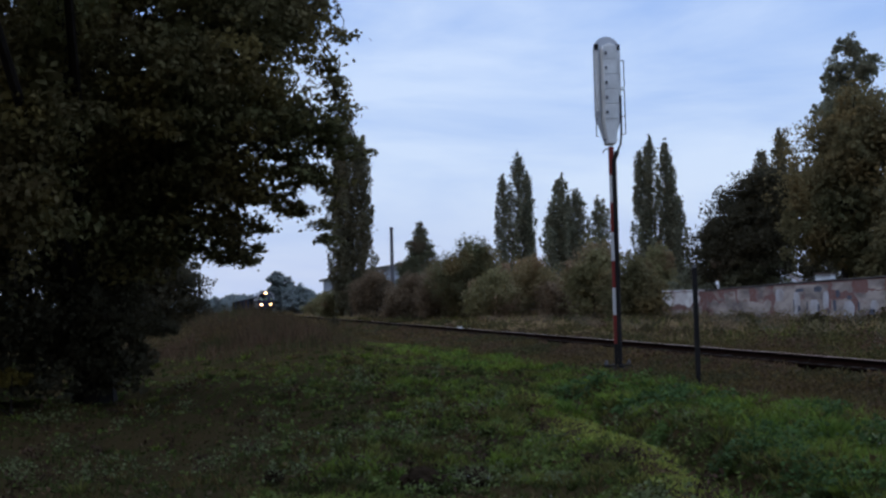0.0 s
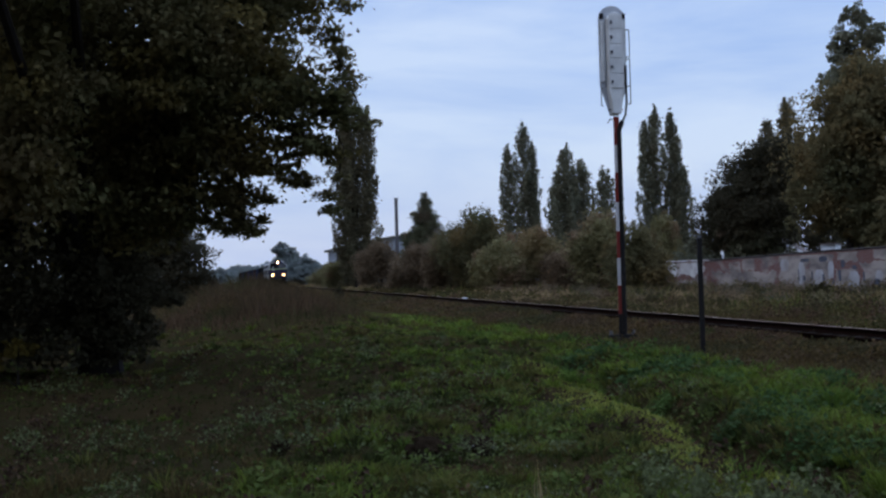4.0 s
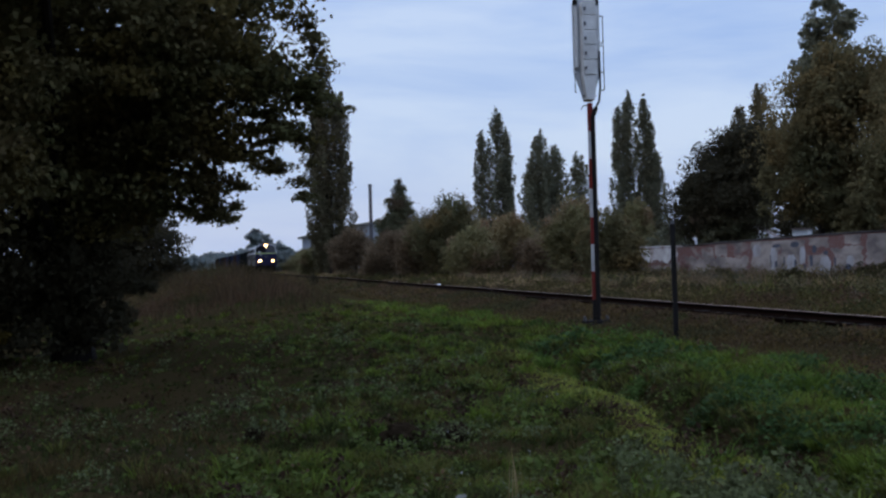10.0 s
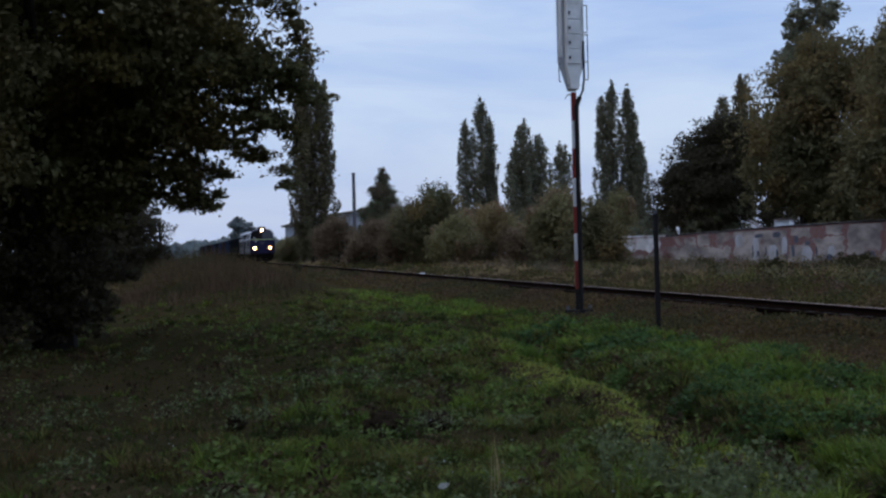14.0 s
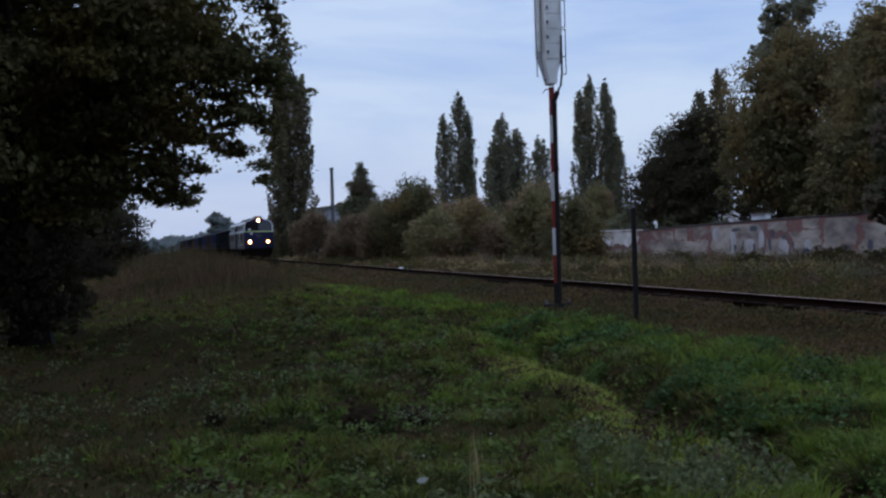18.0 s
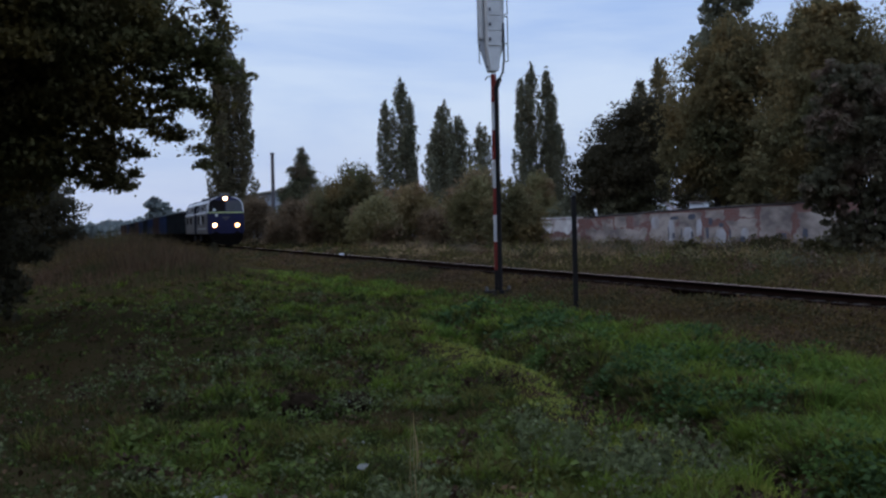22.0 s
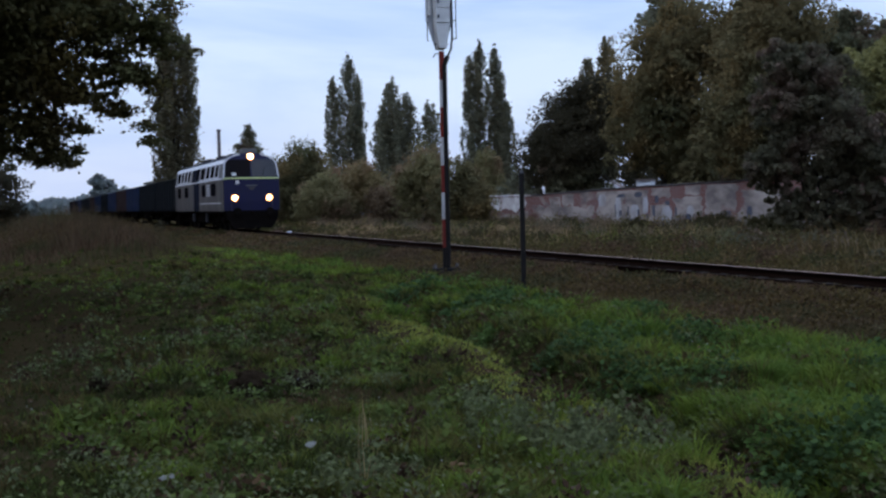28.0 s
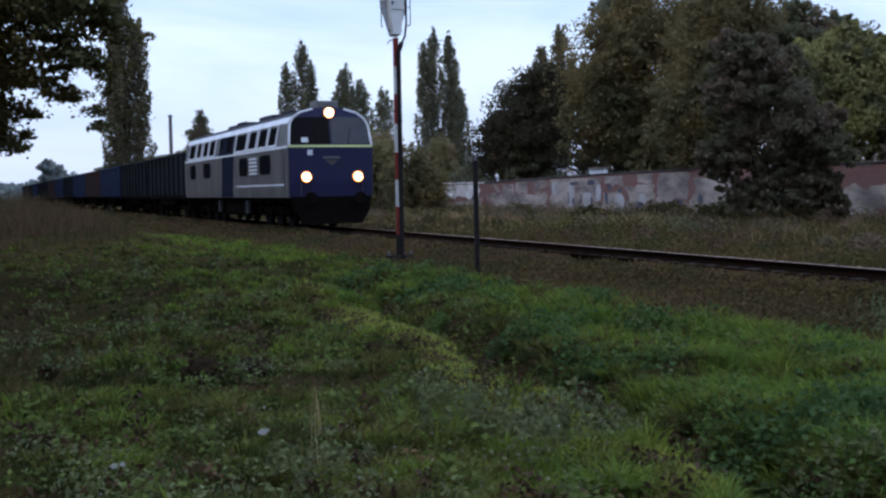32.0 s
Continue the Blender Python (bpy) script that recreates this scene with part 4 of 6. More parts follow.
for lx, ly, lz, lr in ((-2.6, -4.0, 5.6, 0.34), (-3.0, -4.1, 5.2, 0.22), (-1.2, -3.9, 6.9, 0.3), (0.9, -3.6, 6.0, 0.28), (-3.2, -4.2, 7.4, 0.3), (2.2, -3.0, 7.2, 0.25)):
    q = Vector((lx, ly, lz))
    part_me("leaf_cluster", leaves("leaf_cluster", np.array(q) + rng.normal(size=(90, 3)) * (lr, 0.2, lr * 0.45), 0.10, M_AUTUMN), linden, label="yellowing leaf cluster")["kind"] = "stuff"
tree("shrub", -12.6, 45.0, [(0, 0, 0.45, 0.20, 0.2, 0.42), (0.06, 0, 0.75, 0.11, 0.11, 0.28)], 26, 40, 0.07, M_MAPLE, 0.02, 0.8, "small dark upright shrub at the meadow's end", "bush", floor=0.02, limbs=3)
tree("shrub", -10.9, 18.6, [(0, 0, 0.75, 0.42, 0.4, 0.22), (-0.5, 0, 0.5, 0.35, 0.3, 0.2)], 16, 26, 0.085, M_AUTUMN, 0.03, 0.6, "low shrub with yellowing leaves", "bush", floor=0.05)
tree("shrub", -12.3, 20.2, [(0, 0, 1.4, 2.7, 1.8, 1.7), (2.2, 0.5, 1.3, 0.9, 1.2, 1.4), (-2.4, -1, 1.2, 1.5, 1.5, 1.6)], 420, 60, 0.12, M_MAPLE, 0.06, 1.5,
     "dense dark shrub under the linden tree", "bush", tight=0.25)
tree("shrub", -30.4, 70.0, [(0, 0, 2.6, 2.7, 2.4, 2.8), (-0.6, 0, 4.6, 2.0, 1.8, 1.6), (-1.8, 0, 5.6, 1.8, 1.8, 1.5)], 260, 60, 0.20, M_MAPLE, 0.12, 2.2, "rounded dark bush beside the railway track", "bush")


def poplar(x, y, spires, label, m):
    """Upright poplar: steep branches, each a ragged plume of leaves, round straight stems, with gaps of sky between."""
    cs, rs, lobes = [], [], []
    for sx, sy, r, z0, z1 in spires:
        h = z1 - z0
        n = int(h * 2.8 * r ** 0.6)
        k = (np.arange(n) + rng.random(n)) / n
        shape = r * (0.80 + 0.45 * np.sin(math.pi * np.minimum(1, 0.15 + k * 0.9))) * np.maximum(0.14, 1 - k ** 7) ** 0.7
        t = np.arange(n) * 2.4 + rng.normal(size=n) * 0.5
        reach = shape * rng.uniform(0.66, 1.18, n)
        rise = rng.uniform(1.6, 3.0, n) * (0.5 + 0.25 * r)
        for i in range(n):
            # one branch: it leaves the stem low, sweeps up and ends in a tip
            f = np.linspace(0, 1, 9)
            out = reach[i] * (0.15 + 0.85 * f ** 0.6)
            z = z0 + h * k[i] * 0.94 + rise[i] * (f - 0.35)
            cs.append(np.stack([sx + out * math.cos(t[i]), sy + out * math.sin(t[i]), z], 1))
            rs.append((0.14 + 0.36 * np.sin(math.pi * np.minimum(1, 0.25 + 0.75 * f))) * (0.70 + 0.25 * r) * rng.uniform(0.75, 1.15))
        f = np.linspace(0, 1, int(h * 1.6))
        cs.append(np.stack([sx + rng.normal(size=len(f)) * 0.12 * r, sy + rng.normal(size=len(f)) * 0.12 * r, z0 + h * (0.02 + 0.99 * f)], 1))
        rs.append((0.45 * (1 - 0.75 * f)) * r ** 0.5)
        lobes += [(sx, sy, z0 + h * g, r * 0.5, r * 0.5, h * 0.12) for g in (0.10, 0.28, 0.46, 0.62)]
    c, rr = np.concatenate(cs), np.concatenate(rs)
    p = np.repeat(c, 16, 0) + rng.normal(size=(len(c) * 16, 3)) * np.repeat(rr, 16)[:, None] * (0.56, 0.56, 0.95)
    return tree("poplar_tree", x, y, lobes, 0, 0, 0.29, m, 0.3, max(s[4] for s in spires) * 0.5, label, group="poplars behind the railway track", limbs=9, core=0.5, given=(p, c))


poplar(-37.2, 141.6, [(-0.4, 0, 2.0, 1.2, 24.4), (1.2, 0.6, 1.5, 1.2, 22.2), (-1.4, 0.4, 1.3, 1.4, 22.2)], "tall columnar poplar tree with dense grey-green foliage", M_DARKPOP)
poplar(-20.0, 165, [(0.9, 0, 1.5, 2.0, 22.2), (-1.4, 0.6, 1.1, 2, 19.4), (2.2, 0, 0.85, 5, 19.2), (2.0, 0, 1.1, 2, 15)], "tall poplar tree with two pointed tops", M_POPLAR)
poplar(-10.4, 140, [(-0.8, 0, 1.7, 1.0, 15.8), (0.9, 0.3, 1.4, 1, 14.2), (-0.2, -0.4, 2.5, 1, 11.8), (3.8, 0, 1.8, 1.5, 12.6), (-1.7, 0, 1.4, 1, 12.6)], "poplar tree with a broad ragged top", M_POPLAR)
poplar(-0.3, 150, [(-0.5, 0, 1.3, 1.0, 21.6), (-1.75, 0, 1.1, 2, 19.8), (1.5, 0.4, 1.2, 1, 21.2), (2.9, 0, 0.9, 2, 14.0), (2.1, 0, 0.9, 1, 17.0)], "tall poplar tree with twin pointed spires", M_POPLAR)
poplar(10.3, 102, [(0, 0, 0.9, 3, 15.0), (-1.6, 0, 0.9, 3, 13.2)], "slim poplar top rising behind other trees", M_DARKPOP)

tree("conifer_tree", -22.2, 110, [(0, 0, 1.8, 2.9, 2.4, 1.8), (0.2, 0, 3.6, 2.5, 2.1, 1.5), (-0.2, 0, 4.9, 2.0, 1.7, 1.2), (0.1, 0, 6.1, 1.5, 1.3, 1.0), (-0.05, 0, 7.1, 1.05, 0.95, 0.8), (0.05, 0, 8.0, 0.6, 0.55, 0.7), (0, 0, 8.7, 0.22, 0.22, 0.5)], 620, 40, 0.18, M_DARKT, 0.2, 8.0,
     "dark pointed tree among the bushes", rad=0.32, skin=0.75)
for x, y, rx, h, m, tint in ((-14.1, 92, 3.3, 6.7, M_OLIVE, "dark olive-green"), (-17.0, 94.5, 2.0, 5.2, M_RUSSET, "reddish-brown"), (-29.2, 121, 3.0, 5.2, M_RUSSET, "reddish-brown"), (-39.6, 146, 2.9, 4.2, M_BUSH, "olive-green"),
                             (-49.5, 171, 2.7, 3.4, M_BUSH, "olive-green"), (-10.1, 88, 2.4, 5.7, M_AUTB, "yellow-brown"), (-7.2, 86, 1.8, 3.3, M_RUSSET, "reddish-brown"), (-4.4, 80, 2.2, 5.9, M_BUSH, "olive-green"),
                             (-1.9, 76, 1.9, 4.6, M_OLIVE, "dark olive-green"), (-20.6, 100, 2.4, 4.4, M_RUSSET, "reddish-brown"), (-12, 86, 2.2, 3.9, M_BUSH, "olive-green")):
    lobes = [(0, 0, h * 0.40, rx * 0.9, rx * 0.75, h * 0.42)]
    for i in range(9):
        u, k = rng.uniform(-0.9, 0.9), rng.uniform(0.22, 0.46)
        lobes.append((rx * u, rng.uniform(-0.6, 0.2) * rx, h * (0.80 - 0.55 * u * u - 0.35 * rng.random()), rx * k, rx * k, h * rng.uniform(0.14, 0.27)))
    tree("bush", x, y, lobes, int(240 * rx), 20, 0.175, m, 0.12, h * 0.6, "broad " + tint + " bush beyond the railway track", "bush", "bushes beyond the track", limbs=5, skin=0.65, rad=0.42, squash=(0.8, 0.8, 0.62), core=1.3, sprays=40)
tree("bush", -0.4, 120, [(0, 0, 3.2, 2.2, 2.0, 3.2), (0.3, 0, 5.4, 1.5, 1.3, 1.7)], 420, 40, 0.17, M_BUSH, 0.12, 4.5, "olive-green bush at the foot of poplar trees", "bush", "bushes beyond the track")
tree("bush", 3.0, 116, [(0, 0, 2.2, 1.9, 1.6, 2.2), (0.5, 0, 3.8, 1.1, 1.0, 1.3)], 110, 46, 0.26, M_POPLAR, 0.1, 3.6, "grey-green bush showing over the end of the wall", "bush", "bushes beyond the track")
tree("maple_tree", 5.4, 80, [(0.5, 0, 5.7, 3.2, 3.0, 3.4), (-1.6, 0, 4.4, 2.1, 2.0, 2.1), (1.5, 0, 7.6, 2.5, 2.0, 2.3), (2.6, 0, 8.1, 1.7, 1.6, 2.1)], 760, 48, 0.18, M_MAPLE, 0.25, 7, "dark rounded tree behind the old wall", rad=0.5, squash=(0.75, 0.75, 0.6), core=1.5, knobs=4, skin=0.6)
tree("lime_tree", 10.0, 68, [(0, 0, 7.4, 3.0, 2.8, 4.4), (1.0, 0, 10.8, 2.2, 2.2, 2.4), (-1.5, 0, 5.6, 1.8, 1.8, 2.4), (1.8, 0, 4.5, 2.2, 2, 2.4)], 537, 75, 0.20, M_OLIVE, 0.26, 9,
     "tall olive-green tree behind the old wall", tight=0.26, squash=(0.72, 0.72, 0.6), core=1.5, knobs=6, skin=0.45)
tree("larch_tree", 11.8, 76, [(0, 0, 13.2, 2.6, 2.4, 1.6), (0.4, 0, 15.2, 2.0, 1.8, 1.3), (0.2, 0, 16.8, 1.0, 1.0, 0.9), (0, 0, 10, 2.8, 2.5, 3)], 162, 59, 0.16, M_POPLAR, 0.25, 15.5, "pale feathery tree top above darker trees", tight=0.26, squash=(0.72, 0.72, 0.6), core=1.5, knobs=6, skin=0.45)
tree("broad_tree", 13.4, 57, [(0, 0, 6.2, 2.9, 2.6, 4.2), (0.5, 0, 9.6, 2.4, 2.2, 2.2), (-1.2, 0, 4.5, 1.8, 1.8, 2.6)], 537, 75, 0.17, M_OLIVE, 0.24, 8, "dense dark tree behind the old wall", tight=0.26, squash=(0.72, 0.72, 0.6), core=1.5, knobs=6, skin=0.45)
tree("broad_tree", 14.6, 67, [(0, 0, 8.0, 2.6, 2.4, 4.6), (0.4, 0, 11.8, 2.2, 2.0, 2.0), (-1.4, 0, 10.0, 1.6, 1.6, 2.0)], 412, 75, 0.18, M_OLIVE, 0.24, 10, "tall olive-brown tree behind the old wall", tight=0.26, squash=(0.72, 0.72, 0.6), core=1.5, knobs=6, skin=0.45)
tree("broad_tree", 20.0, 62, [(0, 0, 5.6, 3.0, 2.6, 3.8), (-1.5, 0, 8.9, 2.0, 2.2, 1.9), (1.5, 0, 8.4, 1.6, 2, 1.7), (-3.2, 0, 8.5, 1.6, 1.6, 2.2), (0.4, 0, 9.8, 0.9, 0.9, 0.7)], 550, 75, 0.19, M_DARKT, 0.24, 8, "tall dark tree behind the old wall", tight=0.26, squash=(0.72, 0.72, 0.6), core=1.5, knobs=6, skin=0.45)
tree("hazel_tree", 16.5, 47.5, [(0, 0, 4.6, 2.1, 2.0, 2.9), (-0.9, 0, 6.5, 1.3, 1.4, 1.2), (1.8, 0, 5.0, 1.9, 1.8, 2.3), (-0.3, 0, 7.7, 0.7, 0.7, 0.6), (0.6, 0, 6.9, 0.9, 0.9, 0.8)], 450, 81, 0.15, M_YELL, 0.18, 5, "yellow-green leafy tree behind the wall", tight=0.26, squash=(0.72, 0.72, 0.6), core=1.5, knobs=6, skin=0.45)
elder = tree("elder_bush", 11.9, 42.3, [(-2.1, 0, 2.7, 0.75, 0.8, 0.9), (-1.5, 0, 1.4, 0.6, 0.7, 1.0), (0.0, 0, 4.2, 1.6, 1.4, 1.6), (-0.5, 0, 5.9, 1.3, 1.2, 1.2), (-1.3, 0, 6.3, 0.9, 0.9, 0.9), (-1.5, 0, 4.9, 1.1, 1.1, 1.2), (-1.6, 0, 3.1, 1.0, 0.9, 0.9), (-0.75, 0, 1.7, 0.5, 0.7, 1.2), (1.6, 0, 3.2, 1.2, 1.1, 1.5), (1.1, 0, 1.3, 1.2, 1.0, 1.3), (1.9, 0, 1.0, 0.6, 0.8, 1.0), (-0.2, 0, 1.0, 0.75, 0.8, 1.1), (0.2, 0, 2.5, 0.8, 0.8, 0.8)], 620, 70, 0.15, M_ELDER, 0.1, 4.5,
     "tall dark bush growing in front of the wall", "bush", knobs=3)
for sx, sz, r in ((-1.5, 4.2, 0.05), (-1.0, 3.2, 0.04), (-0.5, 3.8, 0.05), (0.7, 3.4, 0.05), (-1.9, 4.4, 0.035)):
    bm = B()
    knee = Vector((sx * 0.45, 0.1, sz * 0.5))
    tube(bm, (sx * 0.12, 0.05, 0), knee, r, r * 0.8, 7)
    tube(bm, knee, (sx, 0.1, sz), r * 0.8, r * 0.4, 7)
    part("stem", bm, M_BARK, elder)
for a, d, r, h in ((52.5, -18.4, 1.0, 1.25), (50.6, -17.8, 0.8, 0.9), (47.5, -18.0, 1.1, 1.3), (57.5, -17.2, 0.8, 0.8), (44.5, -16.5, 0.9, 0.9), (40.0, -17.5, 1.0, 1.2), (66.0, -17.5, 0.7, 0.8)):
    bx, by = at(a, d)
    tree("bramble_bush", bx, by, [(0, 0, h * 0.45, r, r * 0.8, h * 0.5), (-r * 0.5, 0.1, h * 0.35, r * 0.6, r * 0.6, h * 0.4), (r * 0.45, 0, h * 0.6, r * 0.5, r * 0.5, h * 0.4)], 60, 60, 0.085, M_SHADY, 0.03, h * 0.5,
         "low dark bramble bush growing before the wall", "bush", "bramble bushes before the wall", limbs=4, floor=0.02)
tree("hazel_tree", 22.5, 47, [(0, 0, 5.2, 3.0, 2.4, 4.4)], 250, 75, 0.17, M_YELL, 0.2, 6, "yellow-green leafy tree behind the wall", tight=0.26, squash=(0.72, 0.72, 0.6), core=1.5, knobs=6, skin=0.45)
for x, y, rx, h, m in ((5.0, 79, 2.4, 4.6, M_DARKT), (7.4, 76, 1.8, 2.5, M_DARKT), (11.6, 68, 2.0, 4.6, M_OLIVE), (13.8, 60, 2.2, 5.0, M_DARKT), (11.3, 62.5, 1.5, 4.4, M_OLIVE),
                       (15.6, 53, 2.2, 5.0, M_DARKT), (18.6, 46, 2.2, 4.8, M_DARKT), (20.5, 42, 2.0, 4.4, M_YELL), (9.0, 108, 2.8, 5.6, M_MAPLE), (13.2, 109, 3.0, 6.0, M_MAPLE), (17.4, 107, 3.0, 6.0, M_MAPLE), (21.5, 106, 3.0, 6.0, M_MAPLE), (15.3, 82, 2.2, 5.4, M_DARKT), (18.6, 79, 2.4, 5.4, M_DARKT)):
    tree("shrub", x, y, [(0, 0, h * 0.5, rx, rx * 0.7, h * 0.5), (rx * 0.4, 0, h * 0.72, rx * 0.6, rx * 0.5, h * 0.28)], 130, 46, 0.22, m, 0.1, h * 0.6,
         "dense shrub growing behind the old wall", "bush", "shrubs behind the wall", limbs=5)
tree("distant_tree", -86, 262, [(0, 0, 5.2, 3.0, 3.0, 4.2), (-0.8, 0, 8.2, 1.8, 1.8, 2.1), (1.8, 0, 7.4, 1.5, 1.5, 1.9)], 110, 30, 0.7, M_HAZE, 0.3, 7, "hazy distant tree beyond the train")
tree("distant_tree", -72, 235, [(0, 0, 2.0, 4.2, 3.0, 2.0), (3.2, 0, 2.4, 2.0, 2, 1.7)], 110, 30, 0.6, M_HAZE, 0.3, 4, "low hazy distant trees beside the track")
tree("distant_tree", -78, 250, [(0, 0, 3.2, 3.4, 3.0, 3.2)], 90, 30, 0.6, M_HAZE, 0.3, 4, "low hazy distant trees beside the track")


def treeline():
    """Far woods along the horizon."""
    n = 260
    x, y = rng.uniform(-330, 260, n), rng.uniform(430, 520, n)
    lobes = [(px, py, 2.5, rng.uniform(5, 11), 4, rng.uniform(3.0, 6.5)) for px, py in zip(x, y)]
    p, _ = clumps(lobes, 2600, 9, 0.4, 0.5)
    p = p[p[:, 2] > 0]
    p[:, 2] -= 0.5
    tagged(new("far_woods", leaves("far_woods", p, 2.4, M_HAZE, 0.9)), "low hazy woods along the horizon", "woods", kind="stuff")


treeline()


def unseen_woods():
    """Unseen trees added behind and beside the standpoint to shut off the low sky there."""
    lobes = []
    for i in range(66):
        t = radians(105 + i * 212 / 65 + rng.normal() * 1.5)
        r = rng.uniform(26, 36)
        x, y = r * math.sin(t), r * math.cos(t)
        h = rng.uniform(9, 14)
        if abs(ad(x, y)[1]) > 5:
            lobes.append((x, y, h * 0.5, 3.6, 3.6, h * 0.52))
    # A hidden row behind the linden, added to darken reflections in the side windows.
    for i in range(24):
        r, t = 78 + i * 7.5, radians(-26.0 + rng.normal() * 0.5)
        lobes.append((r * math.sin(t), r * math.cos(t), 7.5, 3.4, 3.4, 8.5))
    p, _ = clumps(lobes, 5600, 8, 0.25, 0.5)
    p = p[p[:, 2] > 0.1]
    tagged(new("unseen_woods", leaves("unseen_woods", p, 1.2, M_DARKT, 0.8)), "unseen dark trees added to shut off the low sky", "woods", kind="stuff")


unseen_woods()

# ---- old wall beyond the track ----


def wall_mat(name, edge):
    m = bpy.data.materials.new(name)
    m.use_nodes = True
    n, l = m.node_tree.nodes, m.node_tree.links
    b = n["Principled BSDF"]
    b.inputs["Roughness"].default_value = 0.92
    co = n.new("ShaderNodeTexCoord")
    brick = n.new("ShaderNodeTexBrick")
    brick.inputs["Scale"].default_value = 1.0
    brick.inputs["Brick Width"].default_value, brick.inputs["Row Height"].default_value, brick.inputs["Mortar Size"].default_value = 0.26, 0.075, 0.008
    brick.inputs["Color1"].default_value, brick.inputs["Color2"].default_value = (0.125, 0.036, 0.026, 1), (0.150, 0.058, 0.042, 1)
    brick.inputs["Mortar"].default_value = (0.16, 0.135, 0.12, 1)
    sw = n.new("ShaderNodeMapping")
    sw.inputs["Rotation"].default_value = (radians(90), 0, 0)
    l.new(co.outputs["Object"], sw.inputs["Vector"])
    l.new(sw.outputs["Vector"], brick.inputs["Vector"])
    long = n.new("ShaderNodeMapping")
    long.inputs["Scale"].default_value = (0.42, 1, 1)
    l.new(co.outputs["Object"], long.inputs["Vector"])
    plaster = n.new("ShaderNodeTexNoise")
    plaster.inputs["Scale"].default_value, plaster.inputs["Detail"].default_value = 1.7, 9.0
    l.new(long.outputs["Vector"], plaster.inputs["Vector"])
    pr = n.new("ShaderNodeValToRGB")
    pr.color_ramp.elements[0].position, pr.color_ramp.elements[0].color = 0.35, (0.125, 0.098, 0.085, 1)
    pr.color_ramp.elements[1].position, pr.color_ramp.elements[1].color = 0.62, (0.31, 0.255, 0.212, 1)
    l.new(plaster.outputs["Fac"], pr.inputs["Fac"])
    gone = n.new("ShaderNodeTexNoise")
    gone.inputs["Scale"].default_value, gone.inputs["Detail"].default_value, gone.inputs["Distortion"].default_value = 0.8, 9.0, 0.6
    l.new(long.outputs["Vector"], gone.inputs["Vector"])
    gr = n.new("ShaderNodeValToRGB")
    gr.color_ramp.elements[0].position, gr.color_ramp.elements[1].position = edge, edge + 0.08
    l.new(gone.outputs["Fac"], gr.inputs["Fac"])
    mix = n.new("ShaderNodeMixRGB")
    l.new(gr.outputs["Color"], mix.inputs[0])
    l.new(pr.outputs["Color"], mix.inputs[1])
    l.new(brick.outputs["Color"], mix.inputs[2])
    l.new(mix.outputs["Color"], b.inputs["Base Color"])
    bp = n.new("ShaderNodeBump")
    bp.inputs["Strength"].default_value, bp.inputs["Distance"].default_value, bp.invert = 0.8, 0.03, True
    l.new(gr.outputs["Color"], bp.inputs["Height"])
    l.new(bp.outputs["Normal"], b.inputs["Normal"])
    return m


M_WALL, M_BRICKY = wall_mat("flaking_plaster_on_brick", 0.60), wall_mat("mostly_bare_brick", 0.36)
M_COPING = mat("dark_coping", (0.034, 0.028, 0.026), 0.95, gloss=0.08, second=(0.07, 0.058, 0.052), scale=1.5, bump=0.5)
M_TILES = mat("brown_roof_tiles", (0.13, 0.085, 0.07), 0.85, second=(0.09, 0.07, 0.06), scale=2.0, bump=0.4, bscale=12)
M_HOUSE = mat("pale_render", (0.72, 0.72, 0.70), 0.9, second=(0.58, 0.58, 0.57), scale=1.5, bump=0.2)
M_WHITE = mat("old_white_paint", (0.76, 0.75, 0.74), 0.7, second=(0.45, 0.43, 0.42), scale=2.5, mix=0.4, bump=0.2)
M_SPRAY = mat("dark_spray_paint", (0.05, 0.055, 0.075), 0.7, second=(0.03, 0.03, 0.04), scale=4)
M_SPRAY2 = mat("pale_spray_paint", (0.38, 0.37, 0.37), 0.8, second=(0.22, 0.19, 0.17), scale=1.2, bump=0.3)
M_LIME_WASH = mat("limewashed_plaster", (0.62, 0.59, 0.55), 0.9, second=(0.24, 0.165, 0.135), scale=1.1, mix=0.36, bump=0.4, bscale=20, gloss=0.1)
WD = -19.85          # the wall runs along the track on its far side


def ragged(a0, a1, z0, z1, wear):
    """The outline of a patch of plaster with broken edges."""
    n, v = max(4, int((a1 - a0) / 0.22)), max(4, int((z1 - z0) / 0.13))

    def edge(m, keep=0.75):
        out, u = [], 0.0
        for _ in range(m):
            u = keep * u + wear * rng.uniform(-1, 1)
            out.append(u)
        return out

    low = [(a0 + (a1 - a0) * i / n, z0 + u) for i, u in enumerate(edge(n + 1))]
    right = [(a1 + 1.6 * u, z0 + (z1 - z0) * (i + 1) / v) for i, u in enumerate(edge(v - 1))]
    high = [(a1 + (a0 - a1) * i / n, z1 + (0.7 * u if z1 < 2.0 else 0)) for i, u in enumerate(edge(n + 1))]
    left = [(a0 + 1.6 * u, z1 + (z0 - z1) * (i + 1) / v) for i, u in enumerate(edge(v - 1))]
    return [(-a, z) for a, z in low + right + high + left]


